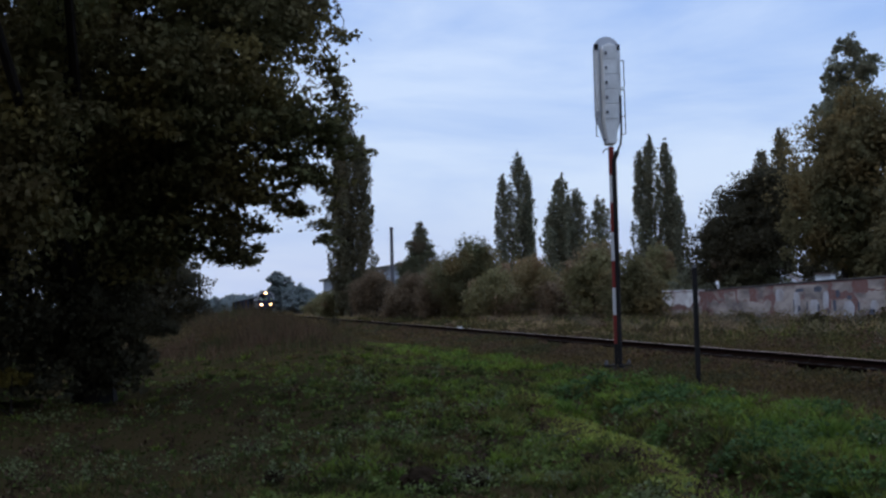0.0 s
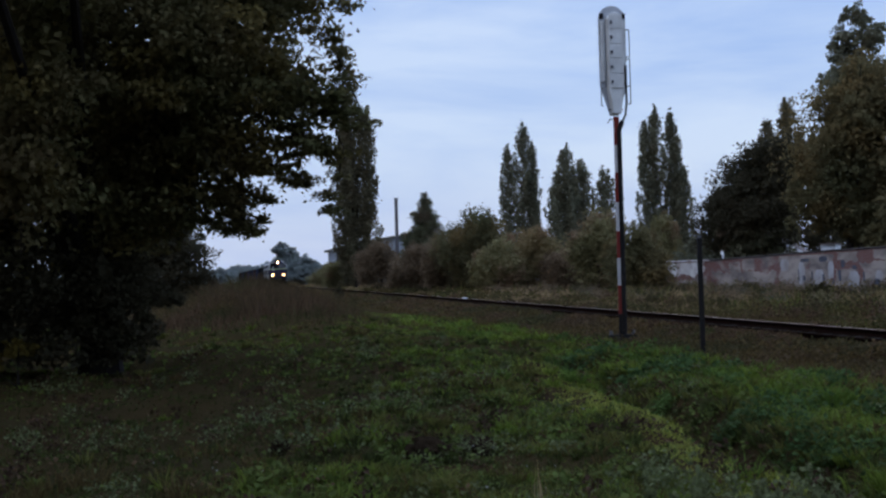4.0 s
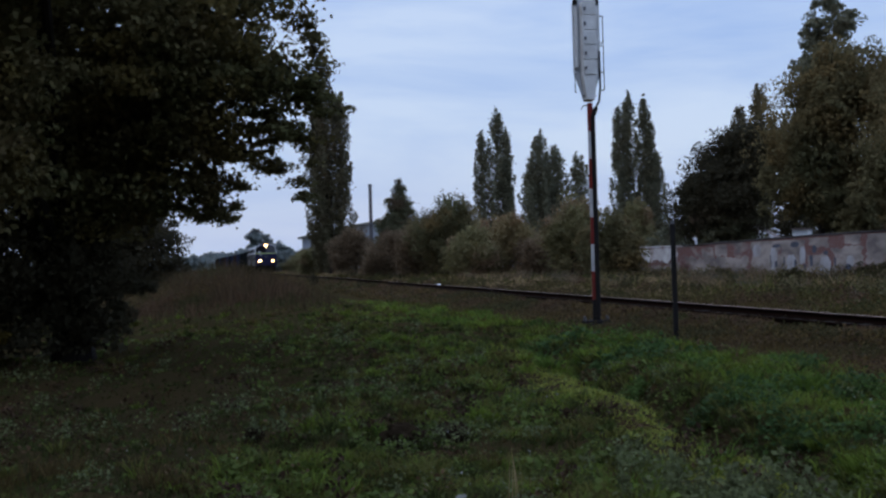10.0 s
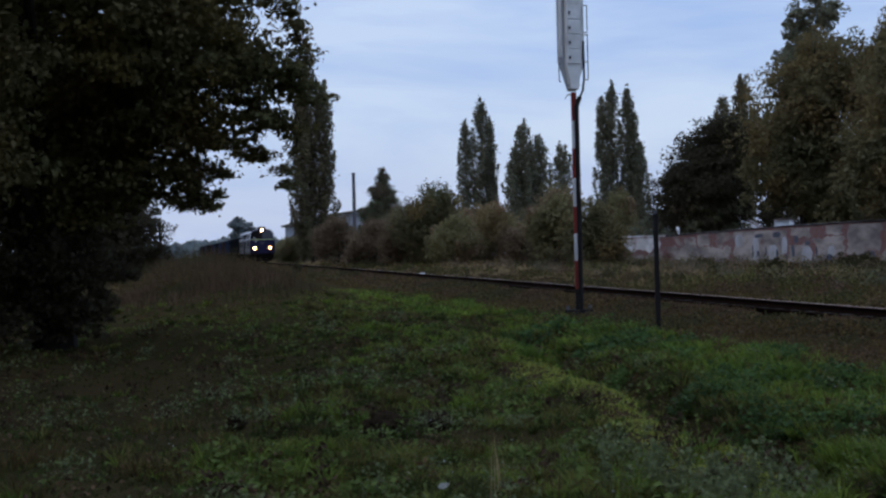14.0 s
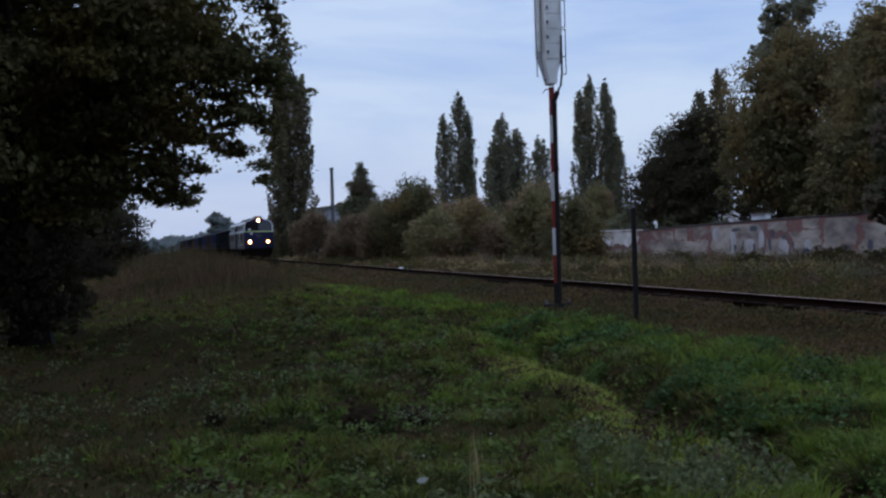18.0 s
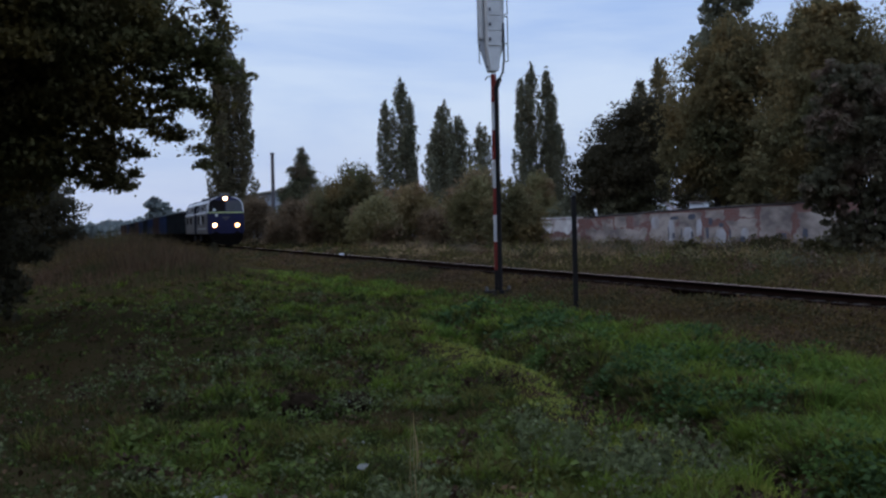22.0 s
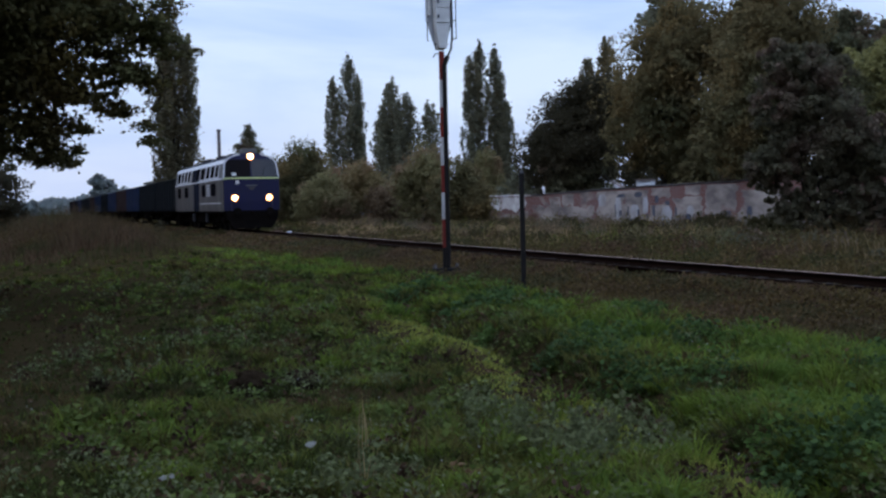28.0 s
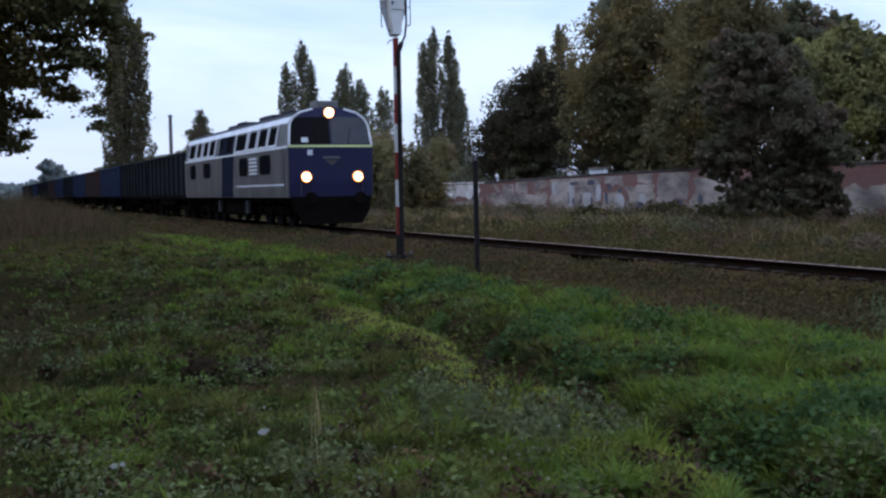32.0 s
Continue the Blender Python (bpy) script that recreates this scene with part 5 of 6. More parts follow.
def wall():
    w_ob = tagged(empty("wall_1", TRACK), "old brick wall with flaking plaster, brick patches and spray paint", "wall", kind="structure")
    top = lambda a: float(np.interp(a, [50, 57, 63.6, 70, 76, 86], [2.46, 2.44, 2.35, 2.24, 2.10, 2.15]))
    a = 24.0
    while a < 88:
        n = 4.0
        h0, h1 = top(a) + 0.015 * rng.normal(), top(a + n) + 0.015 * rng.normal()
        c = -WD
        bm = B()
        prism(bm, [(-a - n + 0.004, -0.15), (-a - 0.004, -0.15), (-a - 0.004, h0), (-a - n + 0.004, h1)], c - 0.15, c + 0.15, "y")
        part("wall_section", bm, M_BRICKY, w_ob)
        bm = B()
        prism(bm, [(-a - n + 0.006, h1), (-a - 0.006, h0), (-a - 0.006, h0 + 0.10), (-a - n + 0.006, h1 + 0.10)], c - 0.21, c + 0.21, "y")
        bmesh.ops.bevel(bm, geom=[e for e in bm.edges if abs(e.verts[0].co.x - e.verts[1].co.x) > 1], offset=0.05, segments=1, affect="EDGES")
        part("coping", bm, M_COPING if a < 75 else M_LIME_WASH, w_ob)
        a += n
    # plaster that still clings to the brick: from, to, lower and upper height, kind, wear
    y = -WD - 0.15
    for a0, a1, z0, z1, m, wear in ((76.9, 87.5, 1.15, 2.08, M_LIME_WASH, 0.14), (75.2, 87.0, 0.0, 0.92, M_WALL, 0.18), (71.6, 73.1, 1.45, 2.02, M_WALL, 0.10), (66.9, 76.2, 0.0, 1.35, M_WALL, 0.20),
                                    (69.6, 71.2, 1.5, 2.15, M_WALL, 0.12), (60.7, 66.5, 0.0, 2.26, M_WALL, 0.10), (58.4, 60.5, 0.0, 1.45, M_WALL, 0.12), (58.3, 60.3, 1.85, 2.34, M_WALL, 0.10), (55.2, 58.1, 0.0, 1.85, M_WALL, 0.14),
                                    (55.4, 56.9, 1.95, 2.40, M_WALL, 0.08), (52.4, 54.9, 0.0, 2.40, M_WALL, 0.12), (48.6, 52.1, 0.0, 2.1, M_WALL, 0.18), (44.0, 48.0, 0.2, 1.7, M_WALL, 0.22), (38.5, 41.5, 0.3, 1.5, M_WALL, 0.25), (30, 34, 0.2, 1.9, M_WALL, 0.25)):
        bm = B()
        prism(bm, ragged(a0, a1, z0, z1, wear), y - 0.016, y + 0.004, "y")
        part("plaster_patch", bm, m, w_ob)
    # spray paint that cannot be read: pale fields with dark bars; where along the wall, height, width and height of each
    y -= 0.016
    for a, b, v, l in ((64.0, 1.30, 0.75, 1.2), (62.1, 1.05, 1.05, 0.85), (60.9, 1.45, 0.6, 0.9), (58.7, 0.9, 1.1, 0.95), (65.9, 1.75, 1.0, 0.7), (56.4, 1.1, 0.7, 0.6)):
        bm = B()
        w, h = v / 2, l / 2
        prism(bm, [(-a - w * 0.8, b - h), (-a + w * 0.8, b - h * 0.9), (-a + w, b + h * 0.4), (-a + w * 0.5, b + h), (-a - w * 0.6, b + h * 0.95), (-a - w, b + h * 0.2)], y - 0.005, y + 0.002, "y")
        part("paint_field", bm, M_SPRAY2, w_ob)
    for a, b, v, l in ((63.75, 1.0, 0.30, 0.36), (61.65, 0.95, 0.24, 0.62), (60.0, 1.15, 0.34, 0.60), (62.4, 0.60, 0.55, 0.24), (60.0, 0.40, 0.46, 0.40), (59.1, 0.5, 0.34, 0.34), (57.75, 1.1, 0.18, 0.50), (56.6, 0.8, 0.5, 0.40),
                       (63.7, 1.98, 0.85, 0.20), (61.7, 2.02, 0.85, 0.30), (59.7, 1.75, 0.4, 0.40), (62.85, 1.15, 0.14, 0.55), (64.3, 1.15, 0.12, 0.75), (60.7, 0.75, 0.14, 0.5), (58.6, 1.55, 0.45, 0.22), (53.0, 0.95, 0.5, 0.4), (51.3, 1.1, 0.4, 0.5)):
        bm = B()
        w, h, k = v / 2, l / 2, rng.uniform(-0.15, 0.15) * v
        prism(bm, [(-a - w * 0.7, b - h), (-a + w * 0.6, b - h * 0.92), (-a + w + k, b - h * 0.2), (-a + w * 0.8 + k, b + h * 0.85), (-a + k, b + h), (-a - w * 0.9 + k, b + h * 0.8), (-a - w, b - h * 0.3)], y - 0.010, y + 0.002, "y")
        part("painted_bar", bm, M_SPRAY, w_ob)


def vent_pipe():
    """A white bent pipe that shows over the wall."""
    a, d = 75.4, -20.35
    x, y = at(a, d)
    o = empty("vent_pipe", pose(x, y, gz(x, y) - 0.1, 0, 0, YAW), "white bent vent pipe standing behind the wall", "pipe")
    bm = B()
    tube(bm, (0, 0, 0), (0, 0, 2.55), 0.07, 0.07, 12)
    part("riser", bm, M_WHITE, o)
    bm = B()
    tube(bm, (0, 0, 2.52), (-0.12, 0, 2.68), 0.08, 0.08, 12)
    tube(bm, (-0.12, 0, 2.68), (-0.26, 0, 2.58), 0.08, 0.09, 12)
    part("elbow", bm, M_WHITE, o)


vent_pipe()
wall()


def house():
    """Small pale house whose white-edged gable shows over the wall, with a low white annexe."""
    x, y = 8.9, 97.0
    h = empty("house", pose(x, y, gz(x, y) - 0.1, 0, 0, -12), "small pale house with a white-edged gable roof behind the wall", "house")
    bm = B()
    prism(bm, [(-2.9, 0), (2.9, 0), (2.9, 2.0), (0, 3.72), (-2.9, 2.0)], -3.5, 3.5, "y")
    part("wall", bm, M_HOUSE, h)
    for s in (-1, 1):
        bm = B()
        prism(bm, [(0, 3.74), (s * 3.2, 1.84), (s * 3.2, 1.96), (0, 3.88)], -3.8, 3.8, "y")
        roof = part("roof", bm, M_TILES, h)
        bm = B()
        prism(bm, [(0, 3.70), (s * 3.2, 1.80), (s * 3.2, 2.0), (0, 3.93)], -3.86, -3.802, "y")
        part("bargeboard", bm, M_WHITE, roof)
    bm = B()
    box(bm, (3.4, -3.2, 0), (4.5, 1.5, 3.12), 0.02)
    part("annexe", bm, M_HOUSE, h, "low white annexe")
    bm = B()
    box(bm, (3.3, -3.35, 3.12), (4.6, 1.6, 3.22), 0.02)
    part("annexe_roof", bm, M_TILES, h)


house()

M_CLAD = mat("grey_cladding", (0.30, 0.32, 0.34), 0.6, second=(0.24, 0.26, 0.28), scale=0.4, bump=0.3, bscale=6)
M_ROOFG = mat("mossy_roof_sheets", (0.13, 0.13, 0.10), 0.85, second=(0.17, 0.16, 0.12), scale=0.3)
M_STEEL = mat("dull_steel", (0.12, 0.12, 0.125), 0.6, 0.6, second=(0.08, 0.07, 0.07), scale=3)


def factory():
    x, y = -36.6, 196.0
    f = empty("factory_hall", pose(x, y, gz(x, y) - 0.2, 0, 0, 0), "grey factory hall with a shallow arched roof", "building")
    arc = [(-20 + 2.5 * i, 6.0 + 2.7 * math.sin(math.pi * i / 16)) for i in range(17)]
    bm = B()
    prism(bm, [(-20, 0)] + [(u, v) for u, v in arc] + [(20, 0)], 0, 45, "y")
    part("hall_wall", bm, M_CLAD, f)
    bm = B()
    prism(bm, [(u * 1.03, v + 0.02) for u, v in arc] + [(u * 1.03, v + 0.32) for u, v in arc[::-1]], -0.6, 45.6, "y")
    part("roof", bm, M_ROOFG, f)
    for i in range(9):
        bm = B()
        box(bm, (-18.5 + i * 4.2, -0.05, 4.2), (-16.2 + i * 4.2, 0.06, 5.8), 0.02)
        part("window", bm, M_STEEL, f)
    x, y = -42.2, 186.0
    c = empty("chimney", pose(x, y, gz(x, y) - 0.1), "slim steel factory chimney", "chimney")
    bm = B()
    tube(bm, (0, 0, 0), (0, 0, 14.0), 0.32, 0.26, 14)
    part("flue", bm, M_STEEL, c)
    bm = B()
    tube(bm, (0, 0, 13.8), (0, 0, 14.15), 0.33, 0.33, 14)
    part("rim", bm, M_STEEL, c)


factory()

# ---- small things in the meadow ----
M_EARTH = mat("dark_loose_earth", (0.014, 0.0095, 0.006), 0.95, second=(0.024, 0.016, 0.009), scale=8, bump=1.0, bscale=30, gloss=0.0)


def molehill(x, y, r):
    bm = B()
    bmesh.ops.create_icosphere(bm, subdivisions=3, radius=r)
    for v in bm.verts:
        k = 1 + 0.35 * noise.noise(v.co * (2.2 / r) + Vector((x, y, 0))) + 0.15 * noise.noise(v.co * (6 / r))
        v.co = Vector((v.co.x * k, v.co.y * k, max(-0.3 * r, v.co.z * 0.75 * k)))
    ob = part("molehill", bm, M_EARTH)
    ob.matrix_world = pose(x, y, gz(x, y) + 0.06, 0, 0, x * 50)
    tagged(ob, "small dark mound of loose earth in the meadow", "molehill", "molehills in the meadow")


for mx, my, mr in MOLES:
    molehill(mx, my, mr)


def paper(x, y, s, turn):
    """A pale crumpled scrap lying on the grass."""
    bm = B()
    bmesh.ops.create_grid(bm, x_segments=6, y_segments=6, size=s)
    for v in bm.verts:
        v.co.z += 0.35 * s * noise.noise(v.co * (1.8 / s) + Vector((x, y, 3)))
        v.co.y *= 0.55 + 0.2 * math.cos(v.co.x / s * 1.5)
    bmesh.ops.solidify(bm, geom=bm.faces[:], thickness=0.002)
    ob = part("scrap", bm, M_FLOWER)
    ob.matrix_world = pose(x, y, gz(x, y) + 0.10, 12, -10, turn)
    tagged(ob, "small pale crumpled scrap lying on the grass", "scrap", "scraps on the grass")


for px, py, ps, pt in ((-2.06, 7.33, 0.05, 20), (-1.24, 7.96, 0.045, 70), (2.35, 7.3, 0.035, 40)):
    paper(px, py, ps, pt)

# ---- trackside things ----
M_RED = mat("faded_red_paint", (0.19, 0.020, 0.013), 0.7, gloss=0.2, second=(0.10, 0.016, 0.012), scale=5, bump=0.15)
M_PALE = mat("faded_white_paint", (0.50, 0.49, 0.48), 0.6, second=(0.34, 0.33, 0.32), scale=5, bump=0.15)
M_BACK = mat("pale_grey_sheet_steel", (0.66, 0.64, 0.59), 0.55, second=(0.46, 0.44, 0.40), scale=2.5, mix=0.45, bump=0.1)
M_EDGE = mat("grey_sheet_steel", (0.46, 0.47, 0.48), 0.6, second=(0.34, 0.34, 0.34), scale=3)
M_BLACK = mat("black_paint", (0.010, 0.009, 0.009), 0.8, second=(0.018, 0.015, 0.013), scale=4, gloss=0.1)


def signal():
    x, y = -0.97, 26.5
    s = empty("railway_signal", pose(x, y, 0, 0, 0, YAW + 90), "tall railway light signal on a red and white banded pole", "railway signal")
    z0 = gz(x, y)
    bm = B()
    box(bm, (-0.2, -0.2, z0 - 0.1), (0.2, 0.2, z0 + 0.14), 0.02)
    part("foundation", bm, M_BLACK, s)
    bm = B()
    box(bm, (-0.31, -0.07, z0 + 0.14), (0.31, 0.07, z0 + 0.20), 0.008)
    box(bm, (-0.06, -0.22, z0 + 0.14), (0.06, 0.22, z0 + 0.2), 0.008)
    part("foot_plate", bm, M_BLACK, s)
    for px in (-0.26, 0.26):
        bm = B()
        tube(bm, (px, 0, z0 + 0.20), (px, 0, z0 + 0.29), 0.045, 0.035, 8)
        part("anchor_bolt", bm, M_STEEL, s)
    cuts = [z0 + 0.19, 0.80, 1.43, 2.03, 2.63, 3.26, 3.92, 4.53, 5.16]
    for i, (a, b) in enumerate(zip(cuts[:-1], cuts[1:])):
        bm = B()
        tube(bm, (0, 0, a), (0, 0, b), 0.071 - i * 0.001, 0.070 - i * 0.001, 18)
        part("pole_band", bm, (M_BLACK if i == 0 else (M_RED if i % 2 else M_PALE)), s)
    bm = B()
    pts = [(0.032, -0.075, 0.3), (0.032, -0.075, 4.85), (0.12, -0.06, 5.05), (0.2, -0.06, 5.2), (0.235, -0.06, 5.5), (0.235, -0.06, 6.3)]
    for i, (p, q) in enumerate(zip(pts[:-1], pts[1:])):
        r = 0.054 if i < 2 else 0.024
        tube(bm, p, q, r, r, 9)
    part("cable_conduit", bm, M_BLACK, s)
    # shield: long plate, round above, drawn in below
    out = []
    for i in range(13):
        t = math.pi * i / 12
        out.append((0.315 * math.cos(t), 7.34 + 0.315 * math.sin(t)))
    out += [(-0.315, 5.85), (-0.21, 5.55), (-0.1, 5.2), (0.1, 5.2), (0.21, 5.55), (0.315, 5.85)]
    bm = B()
    prism(bm, out, 0.10, 0.125, "y")
    part("backing_shield", bm, M_EDGE, s)
    bm = B()
    inner = [(0.165 * math.cos(math.pi * i / 10), 7.30 + 0.165 * math.sin(math.pi * i / 10)) for i in range(11)] + [(-0.165, 5.75), (-0.09, 5.22), (0.09, 5.22), (0.165, 5.75)]
    prism(bm, inner, -0.12, 0.098, "y")
    bmesh.ops.bevel(bm, geom=[e for e in bm.edges], offset=0.012, segments=1, affect="EDGES")
    part("lamp_case", bm, M_BACK, s)
    for i in range(5):
        z = 5.78 + i * 0.33
        bm = B()
        box(bm, (-0.155, -0.140, z), (0.155, -0.122, z + 0.318), 0.008)
        door = part("access_door", bm, M_BACK, s)
        bm = B()
        box(bm, (-0.135, -0.165, z + 0.10), (-0.085, -0.143, z + 0.17), 0.004)
        part("latch", bm, M_STEEL, door)
        bm = B()
        prism(bm, [(0.12 * math.cos(math.pi * k / 8), z + 0.13 + 0.12 * math.sin(math.pi * k / 8)) for k in range(9)] +
              [(0.11 * math.cos(math.pi * k / 8), z + 0.13 + 0.11 * math.sin(math.pi * k / 8)) for k in range(8, -1, -1)], 0.126, 0.36, "y")
        part("lamp_hood", bm, M_BLACK, s)
    for px in (-0.25, 0.25):
        bm = B()
        box(bm, (px - 0.05, 0.06, 7.36), (px + 0.05, 0.099, 7.48), 0.006)
        part("bracket", bm, M_BLACK, s)
        bm = B()
        box(bm, (px - 0.035, 0.03, 5.95), (px + 0.035, 0.098, 7.3), 0.01)
        part("stiffener", bm, M_BACK, s)
    for px in (-0.335, 0.345):
        k = 1 if px > 0 else -1
        spans = ((5.45, 5.85), (5.85, 6.45), (6.5, 7.1)) if k > 0 else ((5.4, 5.8),)
        for a, b in spans:
            bm = B()
            pts = [(px - 0.06 * k, 0.05, a), (px, -0.03, a), (px, -0.03, b), (px - 0.06 * k, 0.05, b)]
            for p, q in zip(pts[:-1], pts[1:]):
                tube(bm, p, q, 0.012, 0.012, 7)
            part("step_rail", bm, M_STEEL, s)
    bm = B()
    tube(bm, (-0.16, 0, 5.32), (0.16, 0, 5.32), 0.014, 0.014, 7)
    part("crossbar", bm, M_STEEL, s)
    bm = B()
    tube(bm, (-0.04, 0, 5.12), (-0.15, 0, 5.1), 0.013, 0.013, 7)
    tube(bm, (-0.15, 0, 5.1), (-0.2, 0, 5.02), 0.013, 0.011, 7)
    part("hook", bm, M_STEEL, s)


signal()


def post():
    x, y = 0.62, 21.6
    z0 = gz(x, y)
    p = empty("fence_post", pose(x, y, z0 - 0.1, 0.6, -0.5, 20), "slim dark weathered post standing beside the track", "post")
    bm = B()
    prism(bm, [(-0.042, -0.036), (0.036, -0.042), (0.042, 0.036), (-0.036, 0.04)], 0, 2.28, "z")
    bmesh.ops.bevel(bm, geom=list(bm.edges), offset=0.006, segments=1, affect="EDGES")
    part("shaft", bm, M_BLACK, p)
    bm = B()
    prism(bm, [(-0.03, -0.028), (0.028, -0.03), (0.03, 0.028), (-0.028, 0.03)], 2.28, 2.34, "z")
    part("cap", bm, M_STEEL, p)


post()


def stone():
    u = -0.169
    y = 15.04 / (0.3987 + u)
    x = u * y
    bm = B()
    box(bm, (-0.13, -0.10, -0.15), (0.13, 0.10, 0.14), 0.04)
    ob = part("marker_stone", bm, M_WHITE)
    ob.matrix_world = pose(x, y, gz(x, y) + 0.05, 4, -5, 20)
    tagged(ob, "small whitewashed marker stone beyond the rails", "stone")


stone()

# ---- the train ----
SPEED = 6.03            # metres a second along the track
NOSE = 44.5             # where the locomotive's front stands at the end
M_GREY = mat("grey_bodywork", (0.088, 0.076, 0.066), 0.6, second=(0.042, 0.035, 0.030), scale=1.1, mix=0.48, bump=0.08, gloss=0.2, stretch=(1.6, 1, 0.35))
M_BAND = mat("mid_grey_bodywork", (0.135, 0.128, 0.120), 0.6, second=(0.070, 0.066, 0.062), scale=1.2, mix=0.4, bump=0.08, gloss=0.2)
M_LIGHT = mat("white_bodywork", (0.60, 0.60, 0.60), 0.6, second=(0.42, 0.41, 0.40), scale=1.5, mix=0.4, gloss=0.2)
M_BLUE = mat("dark_blue_bodywork", (0.014, 0.014, 0.046), 0.55, second=(0.016, 0.016, 0.036), scale=1.5, gloss=0.15)
M_LIME = mat("lime_yellow_line", (0.50, 0.56, 0.20), 0.6, second=(0.42, 0.46, 0.2), scale=3, gloss=0.2)
M_ROOF = mat("sooty_roof", (0.035, 0.035, 0.04), 0.9, second=(0.022, 0.022, 0.024), scale=1.5, bump=0.2, gloss=0.1)
M_UNDER = mat("oily_underframe", (0.005, 0.0045, 0.004), 0.9, second=(0.009, 0.007, 0.006), scale=3, bump=0.3, gloss=0.0)
M_NAVY = mat("dark_navy_bodywork", (0.006, 0.009, 0.020), 0.9, second=(0.008, 0.009, 0.016), scale=1.5, gloss=0.03)
M_GLASS = mat("dark_cab_glass", (0.007, 0.006, 0.007), 0.3, second=(0.010, 0.008, 0.008), scale=2, gloss=0.02)
M_DARKWIN = mat("dark_side_glass", (0.006, 0.006, 0.008), 0.9, second=(0.009, 0.008, 0.009), scale=2, gloss=0.0)
# Right pane: the grey reflection on it is put into the base colour.
M_GLASS2 = mat("pale_reflection_cab_glass", (0.055, 0.055, 0.058), 0.2, second=(0.045, 0.045, 0.047), scale=2, gloss=0.15)
M_LAMP = mat("headlamp_glow", (1.0, 0.9, 0.7), 0.3, emit=(1.0, 0.56, 0.22), strength=40.0)
M_LAMPD = mat("dimmer_headlamp_glow", (1.0, 0.9, 0.7), 0.3, emit=(1.0, 0.56, 0.22), strength=20.0)
# A glowing orange ring round each lamp paints in its halo.
M_HALO = mat("orange_lamp_halo", (0.8, 0.6, 0.4), 0.3, emit=(1.0, 0.27, 0.045), strength=2.6)
M_TYRE = mat("wheel_steel", (0.011, 0.009, 0.008), 0.85, 0.0, second=(0.007, 0.006, 0.005), scale=6, gloss=0.05)

HALF = [(1.52, 1.10), (1.54, 1.4), (1.54, 2.80), (1.50, 2.95), (1.42, 3.66), (1.28, 3.90), (1.0, 4.08), (0.55, 4.20), (0.0, 4.25)]


def nose_x(y, z):
    """How far the ends stand back: they bow a little and lean back above the waist."""
    return -0.10 * (abs(y) / 1.54) ** 2 - max(0.0, z - 2.85) * 0.26 - max(0.0, 1.6 - z) * 0.08


LEN = 21.0


def hull(lo, hi, inset=0.0):
    """The part of the body's skin between two heights, with both ends shaped."""
    bm = B()
    pts = [(y, z) for y, z in HALF if lo - 1e-6 <= z <= hi + 1e-6]
    ys, zs = [p[0] for p in HALF], [p[1] for p in HALF]
    for zc in (lo, hi):
        if not any(abs(z - zc) < 1e-6 for _, z in pts) and zc < 4.25:
            pts.append((float(np.interp(zc, zs, ys)), zc))
    pts.sort(key=lambda p: p[1])
    cols = 5
    rings = []
    for y, z in pts:
        y -= inset
        front = [(nose_x(yy, z), yy, z) for yy in np.linspace(-y, y, cols)]
        back = [(-LEN - nose_x(yy, z), yy, z) for yy in np.linspace(y, -y, cols)]
        rings.append([bm.verts.new(v) for v in front + back])
    n = 2 * cols
    for a, b in zip(rings[:-1], rings[1:]):
        for i in range(n):
            bm.faces.new((a[i], a[(i + 1) % n], b[(i + 1) % n], b[i]))
    bm.faces.new(rings[0][::-1])
    bm.faces.new(rings[-1])
    bmesh.ops.remove_doubles(bm, verts=bm.verts, dist=1e-4)
    bmesh.ops.recalc_face_normals(bm, faces=bm.faces)
    return bm


def on_front(y, z, proud=0.0):
    return (nose_x(y, z) + proud, y, z)


def front_patch(bm, y0, y1, lo, hi, thick, cols=6, rows=6):
    """A plate that follows the bowed, sloped front between two curves lo(y) and hi(y)."""
    lo_f = lo if callable(lo) else (lambda y: lo)
    hi_f = hi if callable(hi) else (lambda y: hi)
    grid = []
    for i in range(cols + 1):
        y = y0 + (y1 - y0) * i / cols
        za, zb = lo_f(y), hi_f(y)
        grid.append([(y, za + (zb - za) * j / rows) for j in range(rows + 1)])
    f = [[bm.verts.new(on_front(y, z, thick)) for y, z in col] for col in grid]
    b = [[bm.verts.new(on_front(y, z, -0.04)) for y, z in col] for col in grid]
    for i in range(cols):
        for j in range(rows):
            bm.faces.new((f[i][j], f[i + 1][j], f[i + 1][j + 1], f[i][j + 1]))
        bm.faces.new((f[i][0], b[i][0], b[i + 1][0], f[i + 1][0]))
        bm.faces.new((f[i][rows], f[i + 1][rows], b[i + 1][rows], b[i][rows]))
    for j in range(rows):
        bm.faces.new((f[0][j], f[0][j + 1], b[0][j + 1], b[0][j]))
        bm.faces.new((f[cols][j], b[cols][j], b[cols][j + 1], f[cols][j + 1]))
    bmesh.ops.recalc_face_normals(bm, faces=bm.faces)
    return bm


def arch(scale, drop):
    """The roof's curve over the front, scaled and lowered."""
    ys = [-p[0] for p in HALF[2:]] + [p[0] for p in HALF[2:]][::-1]
    zs = [p[1] for p in HALF[2:]] + [p[1] for p in HALF[2:]][::-1]
    return lambda y: float(np.interp(y / scale, ys, zs)) - drop


def side_y(z):
    return float(np.interp(z, [p[1] for p in HALF], [p[0] for p in HALF]))


